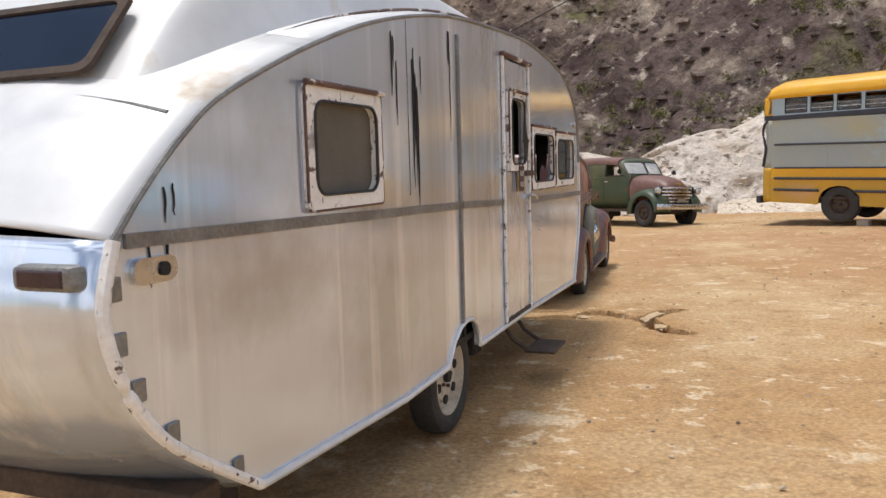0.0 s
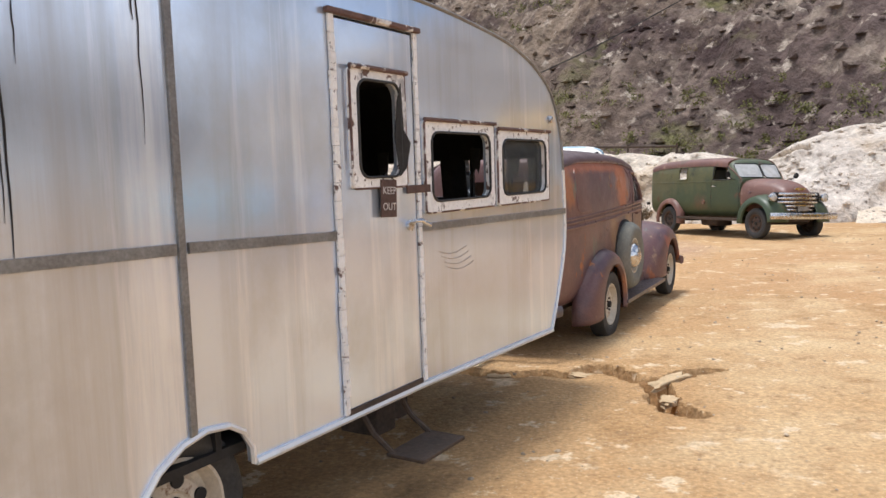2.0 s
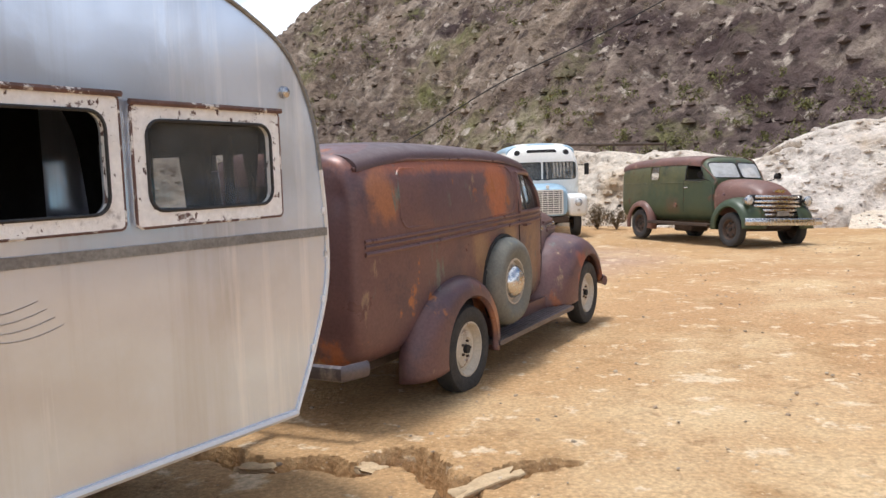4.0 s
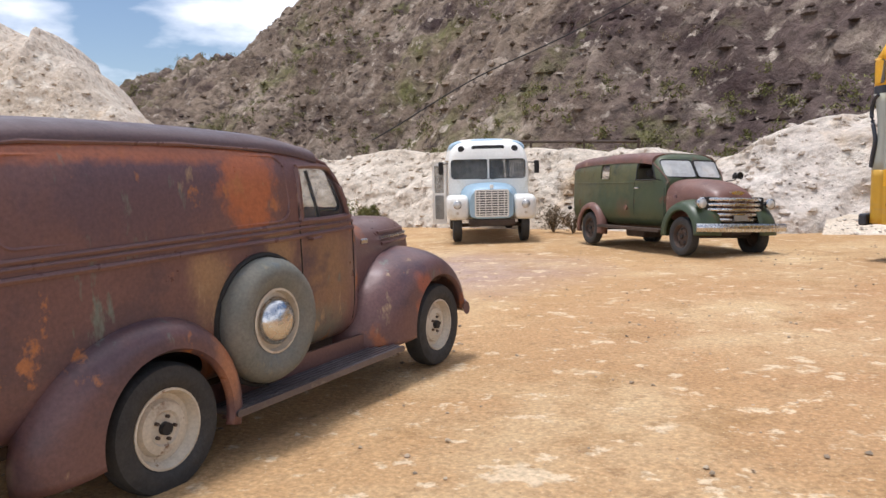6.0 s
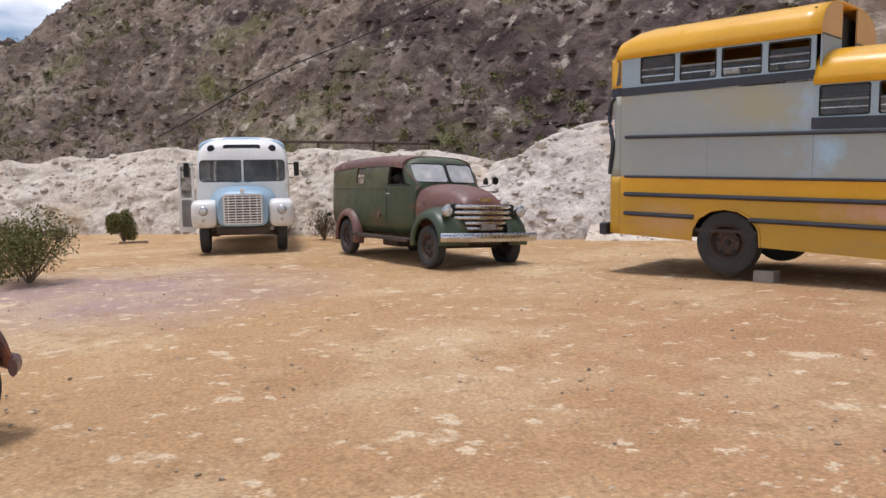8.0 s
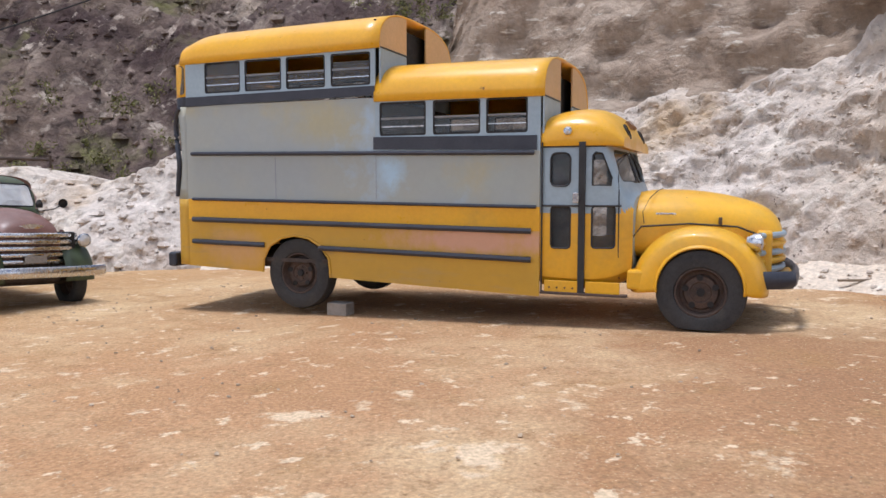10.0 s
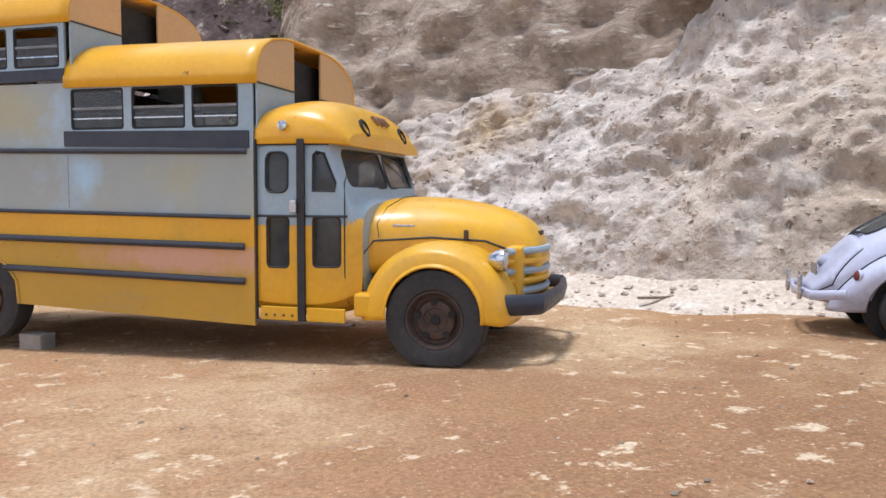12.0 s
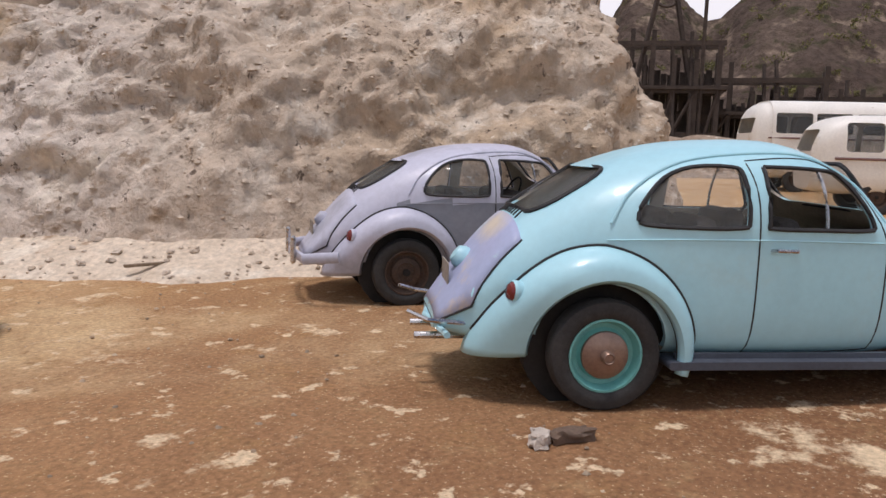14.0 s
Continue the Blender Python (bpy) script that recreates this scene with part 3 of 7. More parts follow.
def wheel(parent, x, y, z, side, r, width, rim_r, rim_mat, tyre_mat=None, cap=None, holes=0, flat=0.0, cap_mat=None):
    """Tyre and rim as parts; side: -1 or 1, the outer face along y."""
    tyre_mat = tyre_mat or RUBBER
    w = width / 2
    prof = [(rim_r, -w * 0.7), (rim_r + 0.02, -w * 0.95), ((r + rim_r) / 2, -w * 1.08), (r * 0.955, -w * 0.92), (r * 0.99, -w * 0.66), (r, -w * 0.3), (r, w * 0.3), (r * 0.99, w * 0.66),
            (r * 0.955, w * 0.92), ((r + rim_r) / 2, w * 1.08), (rim_r + 0.02, w * 0.95), (rim_r, w * 0.7)]
    bm = revolve(B(), prof, (x, y, z), (0, side, 0), 40)
    for v in bm.verts:
        low = z - r + flat
        if v.co.z < low:
            v.co.y = y + (v.co.y - y) * (1 + 0.9 * (low - v.co.z) / max(flat, 0.01) * 0.25)
            v.co.z = low
    t = part("tyre", bm, tyre_mat, parent, smooth=True)
    R = rim_r
    prof = [(R, -w * 0.6), (R * 1.03, w * 0.86), (R * 0.97, w * 0.88), (R * 0.91, w * 0.5), (R * 0.86, w * 0.12), (R * 0.74, w * 0.08), (R * 0.66, w * 0.42), (R * 0.45, w * 0.55), (R * 0.40, w * 0.4), (R * 0.2, w * 0.42), (0, w * 0.42)]
    rim = part("rim", revolve(B(), prof, (x, y, z), (0, side, 0), 32), rim_mat, parent, smooth=True)
    if holes:
        for k in range(holes):
            bm = B()
            a = 2 * math.pi * (k + 0.3) / holes
            cyl(bm, (x + R * 0.62 * math.cos(a), y + side * w * 0.53, z + R * 0.62 * math.sin(a)), (0, side, 0), R * 0.13, 0.012, 12)
            part("hand_hole", bm, BLACK, rim)
    for k in range(5):
        bm = B()
        a = 2 * math.pi * k / 5
        cyl(bm, (x + R * 0.3 * math.cos(a), y + side * (w * 0.43 + 0.008), z + R * 0.3 * math.sin(a)), (0, side, 0), R * 0.05, 0.02, 6)
        part("wheel_nut", bm, RUSTY_RIM, rim)
    if cap:
        h = cap * 0.30
        part("hub_cap", revolve(B(), [(cap, 0), (cap * 0.97, h * 0.35), (cap * 0.75, h * 0.75), (cap * 0.4, h * 0.95), (0, h)], (x, y + side * w * 0.5, z), (0, side, 0), 28), cap_mat or CHROME, rim, smooth=True)
    else:
        part("hub", revolve(B(), [(R * 0.17, 0), (R * 0.16, 0.03), (0, 0.03)], (x, y + side * w * 0.42, z), (0, side, 0), 20), BLACK, rim)
    return t


def ground_z(x, y):
    """The lot: a gentle tilt that levels out far away."""
    fx, fy = max(-30, min(40, x)), max(-20, min(60, y))
    return 0.07 + 0.018 * fx - 0.0178 * fy


def stand(x, y, heading_x, heading_y, dz=0.0, roll=0.0, pitch=0.0):
    """Pose on the ground; local x points along the heading."""
    return pose(x, y, ground_z(x, y) + dz, 0, 0, math.degrees(math.atan2(heading_y, heading_x))) @ pose(0, 0, 0, roll, pitch, 0)


# ---- ground and land ----
def lines(lo, hi, fine0, fine1, fine, mid0, mid1, mid):
    """Grid lines: fine in the middle stretch, coarser outwards."""
    a = list(np.arange(fine0, fine1, fine)) + list(np.arange(mid0, fine0, mid)) + list(np.arange(fine1, mid1, mid))
    step, x = mid, mid0
    while x > lo:
        step *= 1.3
        x -= step
        a.append(x)
    step, x = mid, mid1
    while x < hi:
        step *= 1.3
        x += step
        a.append(x)
    return np.array(sorted(a))


CRACK = smooth_line([(0.35, 8.85), (0.62, 8.80), (0.95, 8.60), (1.25, 8.72), (1.52, 8.62), (1.78, 8.92), (2.01, 8.60), (2.20, 8.33), (2.22, 7.86), (2.32, 7.60), (2.46, 7.52)], 6)
BRANCH = smooth_line([(2.20, 8.33), (2.37, 8.56), (2.54, 8.77), (2.85, 8.85)], 6)


def crack_depth(x, y):
    d = 0.0
    for line, width, deep in ((CRACK, 0.085, 0.26), (BRANCH, 0.07, 0.18)):
        n = len(line)
        for i, (a, b) in enumerate(line):
            taper = min(1.0, (n - 1 - i) / 6 + 0.25, i / 4 + 0.5)
            r = math.hypot(x - a, y - b) + 0.035 * noise.noise((x * 9, y * 9, 3.0))
            w = width * taper * (0.75 + 0.5 * math.sin(i * 1.9) ** 2)
            if r < w * 1.6:
                d = max(d, deep * taper * max(0.0, min(1.0, (w * 1.25 - r) / (w * 0.5))))
    return d


def build_ground():
    xs = lines(-600, 600, 0.2, 3.2, 0.026, -14, 24, 0.3)
    ys = lines(-500, 700, 7.2, 9.3, 0.026, -4, 36, 0.3)
    verts = []
    for y in ys:
        for x in xs:
            z = ground_z(x, y)
            if -15 < x < 26 and -6 < y < 38:
                z += 0.022 * noise.fractal((x * 0.45, y * 0.45, 0), 1.0, 2.0, 3) + 0.006 * noise.noise((x * 3, y * 3, 5))
                if 0.1 < x < 3.3 and 7.1 < y < 9.4:
                    z -= crack_depth(x, y)
            verts.append((x, y, z))
    nx = len(xs)
    faces = [(j * nx + i, j * nx + i + 1, (j + 1) * nx + i + 1, (j + 1) * nx + i) for j in range(len(ys) - 1) for i in range(nx - 1)]
    me = bpy.data.meshes.new("ground")
    me.from_pydata(verts, [], faces)
    tagged(part("ground", me, SAND, None, smooth=True), "ochre sandy gravel lot with pale worn patches and a crack", "ground", kind="structure")


def bank(name, rows, material, label, seed, amp, cols_per_m=5.0, nrow=46, back=6.0, rise=0.0, power=0.75, ledge=0.0):
    """A slope of earth over a foot line. Row: x, y, height, run. The slope rises to the left of the line's direction."""
    path = smooth_line(rows, 24)
    length = sum(math.hypot(b[0] - a[0], b[1] - a[1]) for a, b in zip(path, path[1:]))
    n = int(length * cols_per_m)
    s = np.cumsum([0] + [math.hypot(b[0] - a[0], b[1] - a[1]) for a, b in zip(path, path[1:])])
    P = np.array(path)
    cols = [np.array([np.interp(u, s, P[:, k]) for k in range(4)]) for u in np.linspace(0, s[-1], n)]
    verts = []
    for i, c in enumerate(cols):
        d = cols[min(i + 3, n - 1)][:2] - cols[max(i - 3, 0)][:2]
        d /= np.linalg.norm(d)
        nx, ny = -d[1], d[0]
        x0, y0, h, run = c
        h *= 1 + 0.16 * noise.fractal((i / cols_per_m * 0.35, seed, 0), 1.0, 2.0, 4)
        base = ground_z(x0, y0) - 0.25
        for j in range(nrow):
            v = j / (nrow - 11)
            if v <= 1:
                off, z = run * v ** (1 / power), (h + 0.25) * (v ** power * 0.35 + v * 0.65)
            else:
                k = (j - (nrow - 11)) / 10
                off, z = run + back * k, h + 0.25 + rise * k - 0.9 * k * k * (0 if rise else 1)
            p = Vector((x0 + nx * off, y0 + ny * off, base + z))
            a = amp * min(1.0, v * 3) * min(1.0, h / 2.0)
            q = p * 0.55 + Vector((seed, seed * 2, 0))
            big = noise.fractal(q, 0.9, 2.1, 6)
            rid = noise.ridged_multi_fractal(q * 1.3, 0.9, 2.1, 5, 1.0, 2.0) - 1.0
            disp = a * (0.50 * big + 0.32 * rid + 0.12 * noise.fractal(p * 2.6, 0.7, 2.2, 5) - 0.10 * max(0.0, noise.noise(p * 1.9) - 0.25) * 4 - 0.05 * max(0.0, noise.noise(p * 5.1) - 0.3) * 4)
            if ledge:
                disp += ledge * (abs((p.z * 0.9 + 0.5 * noise.noise(p * 0.3)) % 1.0 - 0.5) - 0.25)
            verts.append(p + Vector((-nx * disp, -ny * disp, 0.35 * disp)))
    faces = [(i * nrow + j, (i + 1) * nrow + j, (i + 1) * nrow + j + 1, i * nrow + j + 1) for i in range(n - 1) for j in range(nrow - 1)]
    me = bpy.data.meshes.new(name)
    me.from_pydata(verts, [], faces)
    tagged(part(name, me, material, None, smooth=False), label, "earth bank", kind="structure")
    me.polygons.foreach_set("use_smooth", [True] * len(me.polygons))


def hillside(name, az0, az1, rows, material, label, seed, centre, amp, na=300, nr=110):
    """A hill round part of the lot. Row: azimuth, foot distance, ridge distance, ridge height."""
    R = np.array(smooth_line(rows, 12))
    verts = []
    cx, cy = centre
    for i in range(na):
        az = az0 + (az1 - az0) * i / (na - 1)
        foot, ridge, top = [np.interp(az, R[:, 0], R[:, k]) for k in (1, 2, 3)]
        for j in range(nr):
            v = j / (nr - 1) * 1.15
            d = foot + (ridge - foot) * v
            z = top * (min(v, 1) ** 1.05) - (max(0, v - 1) * 3) ** 2 * top * 0.5
            p = Vector((cx + d * math.sin(radians(az)), cy + d * math.cos(radians(az)), z - 1.2))
            k = min(1, v * 5)
            q = p * 0.055 + Vector((seed, 0, 0))
            verts.append(p + Vector((0, 0, amp * k * (1.0 * noise.fractal(q, 0.9, 2.1, 7) + 0.16 * noise.fractal(q * 9, 0.5, 2.2, 4) + 0.5 * (noise.ridged_multi_fractal(q * 2.2, 0.8, 2.2, 6, 1.0, 2.0) - 1.1)))))
    faces = [(i * nr + j, (i + 1) * nr + j, (i + 1) * nr + j + 1, i * nr + j + 1) for i in range(na - 1) for j in range(nr - 1)]
    me = bpy.data.meshes.new(name)
    me.from_pydata(verts, [], faces)
    tagged(part(name, me, material, None), label, "hillside", kind="structure")
    me.polygons.foreach_set("use_smooth", [True] * len(me.polygons))


build_ground()
bank("berm", [(-42, 18, 5, 6), (-34, 27, 8, 7), (-26, 32, 10, 8), (-20, 33.5, 8.6, 7), (-14.5, 34.5, 3.6, 4.5), (-10, 35.5, 2.6, 2.8), (-5.5, 36.2, 3.0, 3.0), (-1, 34, 2.7, 2.6), (3, 31.5, 2.5, 2.4), (6, 29, 2.1, 2.5), (8.6, 27.6, 2.3, 2.6), (11, 27.6, 3.2, 3.2), (14, 27, 4.6, 4)],
     PALE, "pale eroded earth berm with a crumbling cut face", 3.0, 0.46, 7.0, 60)
bank("spoil_heap", [(11.5, 28.2, 2.0, 2.2), (13.9, 25.6, 2.8, 2.4), (15.9, 22.3, 3.3, 2.6), (17.4, 19.3, 3.7, 2.8), (18.3, 17.6, 4.6, 3.2), (19.2, 16.2, 5.2, 3.4), (20.5, 14.4, 5.3, 3.2), (21.8, 13.1, 5.3, 2.8), (23.8, 12.9, 5.0, 2.6), (26, 14.5, 4.6, 3)],
     PALE, "pale sandy spoil slope with eroded gullies", 7.0, 0.72, 14.0, 110, back=5.0, rise=1.0)
bank("sand_apron", [(9.5, 26.6, 0.3, 1.3), (12.8, 25.0, 0.35, 1.4), (15.0, 21.6, 0.38, 1.5), (16.3, 18.8, 0.40, 1.6), (17.1, 17.1, 0.40, 1.6), (18.1, 15.6, 0.38, 1.5), (19.6, 13.9, 0.35, 1.3), (21.4, 12.7, 0.30, 1.2), (23, 12.6, 0.3, 1.2)],
     PALE_SAND, "pale loose sand at the foot of the slope", 5.0, 0.8, 10.0, 30, back=1.5, rise=0.3, power=0.9)
bank("cliff", [(14.2, 28.0, 2.5, 2), (15.3, 26.6, 7.5, 2.6), (16.4, 25.2, 8.6, 3.2), (18.2, 22.0, 8.0, 3.4), (20.3, 18.8, 7.0, 3.6), (23.0, 16.8, 6.2, 3.4), (26, 17, 5.5, 3), (30, 20, 5, 3)],
     BROWN, "brown layered cliff face of a cut hillside", 12.0, 0.8, 4.0, 60, back=8.0, rise=0.8, ledge=0.35)
hillside("hillside", -62, 58, [(-70, 80, 150, 13), (-44, 75, 140, 14), (-37, 72, 135, 15), (-31, 70, 130, 18.5), (-24, 66, 125, 25), (-17, 60, 120, 33), (-5, 44, 115, 45), (8, 38, 110, 50), (20, 34, 105, 52), (31, 33, 102, 48), (38, 40, 100, 30), (46, 50, 100, 18), (60, 55, 95, 12)],
         HILL, "steep dark rocky hillside with scrub", 1.0, (5, 8), 3.6, 460, 190)
hillside("far_hill", 60, 130, [(56, 70, 130, 8), (67, 75, 130, 11), (71, 75, 130, 18), (73.5, 75, 130, 28), (76, 75, 130, 27), (78.6, 75, 130, 22), (81, 75, 130, 26), (85, 75, 130, 29.5), (88, 75, 130, 27.5), (92, 75, 130, 23.5), (97, 75, 130, 18), (110, 75, 130, 14), (132, 75, 130, 9)],
         FARHILL, "dark brown far hill with scrub", 4.0, (12, 10), 2.4, 160, 70)


# ---- caravan ----
def text_mesh(body, size, thick):
    cu = bpy.data.curves.new("lettering", "FONT")
    cu.body, cu.size, cu.extrude, cu.align_x, cu.align_y = body, size, thick, "CENTER", "CENTER"
    ob = new("lettering", cu)
    me = bpy.data.meshes.new_from_object(ob.evaluated_get(bpy.context.evaluated_depsgraph_get()))
    bpy.data.objects.remove(ob)
    return me


def window_frame(parent, x0, z0, x1, z1, y=0.0, width=0.065, r=0.05, mat=None, label="flaking white window frame"):
    """Raised frame with an uneven, chipped outer edge and a dark rim inside."""
    outer, inner = rrect(x0, z0, x1, z1, 0.025, 5), rrect(x0 + width, z0 + width, x1 - width, z1 - width, r + 0.02, 5)
    f = part("window_frame", ring_prism(B(), outer, inner, y - 0.022, y + 0.01), mat or FLAKED, parent, label)
    part("rim", tube(B(), [(x, y - 0.024, z) for x, z in inner], 0.008, 6, True), GASKET, f)
    part("drip_rail", tube(B(), [(x0 - 0.01, y - 0.03, z1 + 0.005), (x1 + 0.01, y - 0.03, z1 + 0.005)], 0.013, 6), RUSTY_EDGE, f)
    part("outer_edge", tube(B(), [(x, y - 0.018, z) for x, z in outer], 0.007, 5, True), RUSTY_EDGE, f)
    return f


def build_caravan():
    van = empty("caravan", pose(-0.554, 3.126, 0, 0, 0, math.degrees(math.atan2(0.932, 0.363))), "weathered bare aluminium travel trailer with flaking white window frames", "caravan")
    W = 2.1
    rear = smooth_line([(-0.41, 0.545), (-0.753, 0.777), (-0.922, 0.92), (-1.043, 1.104), (-1.096, 1.312), (-1.04, 1.515)], 4)
    roof = smooth_line([(-1.04, 1.515), (-0.913, 1.65), (-0.723, 1.819), (-0.478, 1.975), (0.145, 2.225), (0.814, 2.425), (1.686, 2.585), (2.7, 2.66), (3.6, 2.685), (4.5, 2.61), (4.9, 2.535), (5.2, 2.425), (5.43, 2.27), (5.58, 1.99), (5.63, 1.70)], 5)
    front = smooth_line([(5.63, 1.70), (5.655, 1.4), (5.64, 1.09), (5.52, 0.76), (5.362, 0.445)], 4)
    arch = [(2.15, 0.485), (2.145, 0.56), (2.10, 0.64), (2.02, 0.69), (1.9, 0.705), (1.78, 0.68), (1.66, 0.61), (1.55, 0.485)]
    shell = rear + roof[1:] + front[1:]
    outline = shell + [(3.5, 0.485)] + arch + [(0.9, 0.475)]
    W0, W1, W2, WD = (0.0, 1.53, 0.70, 2.047), (3.58, 1.48, 4.425, 2.014), (4.48, 1.478, 5.315, 1.987), (2.90, 1.645, 3.38, 2.25)
    hole = lambda w, k=0.06, r=0.075: rrect(w[0] + k, w[1] + k, w[2] - k, w[3] - k, r)
    door_o = [(2.80, 0.51), (3.505, 0.51), (3.495, 2.49), (2.80, 2.49)]
    part("side_wall", plate(B(), outline, [hole(W0), hole(W1), hole(W2), door_o], 0, 0.03), ALU, van, "dull streaked aluminium side")
    part("far_side_wall", plate(B(), outline, [rrect(3.08, 1.48, 3.92, 1.76, 0.06), rrect(4.18, 1.48, 4.92, 2.0, 0.06)], W - 0.03, W), ALU, van)
    door = part("door", plate(B(), [(2.815, 0.525), (3.49, 0.525), (3.48, 2.475), (2.815, 2.475)], [hole(WD, 0.05, 0.09)], -0.006, 0.025), ALU, van, "dented aluminium door")

    def strip(pts, mat, name, bulge=0.17, width=W, y0=0.0, gap=None):
        bm, rows = B(), []
        for i, (x, z) in enumerate(pts):
            a, b = pts[max(0, i - 1)], pts[min(len(pts) - 1, i + 1)]
            t = Vector((b[0] - a[0], 0, b[1] - a[1])).normalized()
            nrm = Vector((-t.z, 0, t.x))
            rows.append([bm.verts.new(Vector((x, y0 + width * k / 16, z)) + nrm * bulge * (1 - abs(2 * k / 16 - 1) ** 2.4)) for k in range(17)])
        for a, b in zip(rows, rows[1:]):
            for k in range(16):
                if not (gap and gap(k, (a[k].co.z + b[k].co.z) / 2)):
                    bm.faces.new((a[k], a[k + 1], b[k + 1], b[k]))
        return part(name, bm, mat, van, smooth=True, thick=0.012)
    strip(rear, ALU, "rear_panel", 0.10)
    gap = lambda k, z: 1.45 < z < 1.82 and k in (2, 3, 4, 5, 6, 9, 10, 11, 12, 13)
    strip(roof[20:], ALU_ROOF, "roof", 0.12, gap=gap)
    strip(roof[:21], ALU_ROOF, "rear_roof", 0.12)
    strip(front, ALU, "front_panel", 0.12, gap=gap)
    # black inner skin of the nose, painted so in place of shade
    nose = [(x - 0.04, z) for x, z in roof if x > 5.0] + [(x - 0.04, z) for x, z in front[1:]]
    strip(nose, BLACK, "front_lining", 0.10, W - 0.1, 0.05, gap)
    # raised middle of the roof with the sloping rear window
    prof = smooth_line([(-0.62, 1.955), (-0.30, 2.33), (0.0, 2.57), (0.5, 2.72), (1.2, 2.80), (2.0, 2.82), (2.8, 2.79), (3.4, 2.72)], 4)
    bm, rows = B(), []
    for x, z in prof:
        lift = 0.02
        base = np.interp(x, [p[0] for p in roof], [p[1] for p in roof]) - 0.06
        inset = 0.36 - 0.16 * max(0, min(1, (x + 0.6) / 2.5))
        ring = [(inset - 0.10, base), (inset, base + 0.75 * (z - base)), (inset + 0.13, z), (W / 2, z + 0.05), (W - inset - 0.13, z), (W - inset, base + 0.75 * (z - base)), (W - inset + 0.10, base)]
        rows.append([bm.verts.new((x, y, zz)) for y, zz in smooth_line(ring, 3)])
    for a, b in zip(rows, rows[1:]):
        for k in range(len(a) - 1):
            bm.faces.new((a[k], a[k + 1], b[k + 1], b[k]))
    bm.faces.new(rows[0]), bm.faces.new(rows[-1][::-1])
    part("raised_roof", bm, ALU_ROOF, van, "white raised roof with rust-stained seams", smooth=True)
    for s in (0, 1):
        foot = [(x, 0.36 - 0.16 * max(0, min(1, (x + 0.6) / 2.5)) - 0.105, np.interp(x, [p[0] for p in roof], [p[1] for p in roof]) + 0.045) for x in np.linspace(-0.45, 3.0, 16)]
        part("roof_seam", tube(B(), [(x, W - y if s else y, z) for x, y, z in foot], 0.008, 5), RUSTY_EDGE, van, "rust-stained seam at the foot of the raised roof")
    slope = math.degrees(math.atan2(0.40, 0.33))
    mw = Matrix.Translation((-0.44, 0, 2.19)) @ pose(0, 0, 0, 0, -slope, 0)
    bm = ring_prism(B(), rrect(0.49, -0.2, 1.62, 0.21, 0.05), rrect(0.53, -0.165, 1.58, 0.175, 0.05), 0, 0.02)
    turn = lambda x, y, z: mw @ Vector((z, x, y))
    for v in bm.verts:
        v.co = turn(v.co.x, v.co.y + 0.03, v.co.z)
    rw = part("rear_window", bm, UNDER, van, "dark sloping rear window with a rusty frame")
    part("pane", prism(B(), rrect(0.53, -0.165, 1.58, 0.175, 0.05), 0.034, 0.04, lambda x, y, z: turn(x, y, z)), GLASS_NAVY, rw)
    part("seam", tube(B(), [(-0.66, 0.10 + k * 1.9 / 12, 1.90 + 0.10 * (1 - abs(k / 6 - 1) ** 2.4)) for k in range(13)], 0.009, 6), ALU_DARK, van)
    # beads and mouldings
    edge = lambda pts, dy=-0.004: [(x, dy, z) for x, z in pts]
    part("edge_bead", tube(B(), edge(rear), 0.021, 8), FLAKED, van, "flaking edge strip")
    part("edge_bead", tube(B(), edge(roof), 0.011, 6), ALU_DARK, van)
    part("edge_bead", tube(B(), edge(front), 0.012, 6), ALU_ROOF, van)
    for k in (2, 7, 11, 14, 17):
        x, z = rear[k]
        part("edge_tab", box(B(), x + 0.035, -0.006, z + 0.01, 0.055, 0.012, 0.07, 0.004), ALU_DARK, van)
    for k in (3, 6, 9, 12):
        x, z = front[k]
        part("edge_tab", box(B(), x - 0.01, -0.006, z, 0.03, 0.01, 0.035, 0.003), FLAKED, van)
    part("sill_bead", tube(B(), [(5.36, -0.008, 0.447), (4.4, -0.008, 0.467), (3.5, -0.008, 0.485), (2.16, -0.008, 0.487)], 0.018, 6), ALU_ROOF, van, "bright bottom bead")
    part("sill_bead", tube(B(), [(1.55, -0.008, 0.485), (0.9, -0.008, 0.477), (-0.41, -0.008, 0.545)], 0.018, 6), ALU_ROOF, van)
    part("arch_bead", tube(B(), [(x, -0.008, z) for x, z in arch], 0.014, 6), ALU_ROOF, van)
    for a, b in (((-1.0, 1.51), (1.81, 1.452)), ((1.87, 1.452), (2.77, 1.42)), ((3.53, 1.40), (5.65, 1.37))):
        bm = B()
        prism(bm, [(a[0], a[1] - 0.022), (b[0], b[1] - 0.022), (b[0], b[1] + 0.022), (a[0], a[1] + 0.022)], -0.014, 0.0)
        part("belt_moulding", bm, ALU_DARK, van, "grey belt moulding")
    part("seam_cover", box(B(), 1.838, -0.007, 1.60, 0.034, 0.016, 1.80, 0.003), ALU_DARK, van, "grey vertical seam strip")
    for x, z0, z1 in ((1.07, 1.55, 2.46),):
        part("panel_seam", box(B(), x, -0.002, (z0 + z1) / 2, 0.004, 0.004, z1 - z0), ALU_DARK, van)
    rnd = random.Random(5)
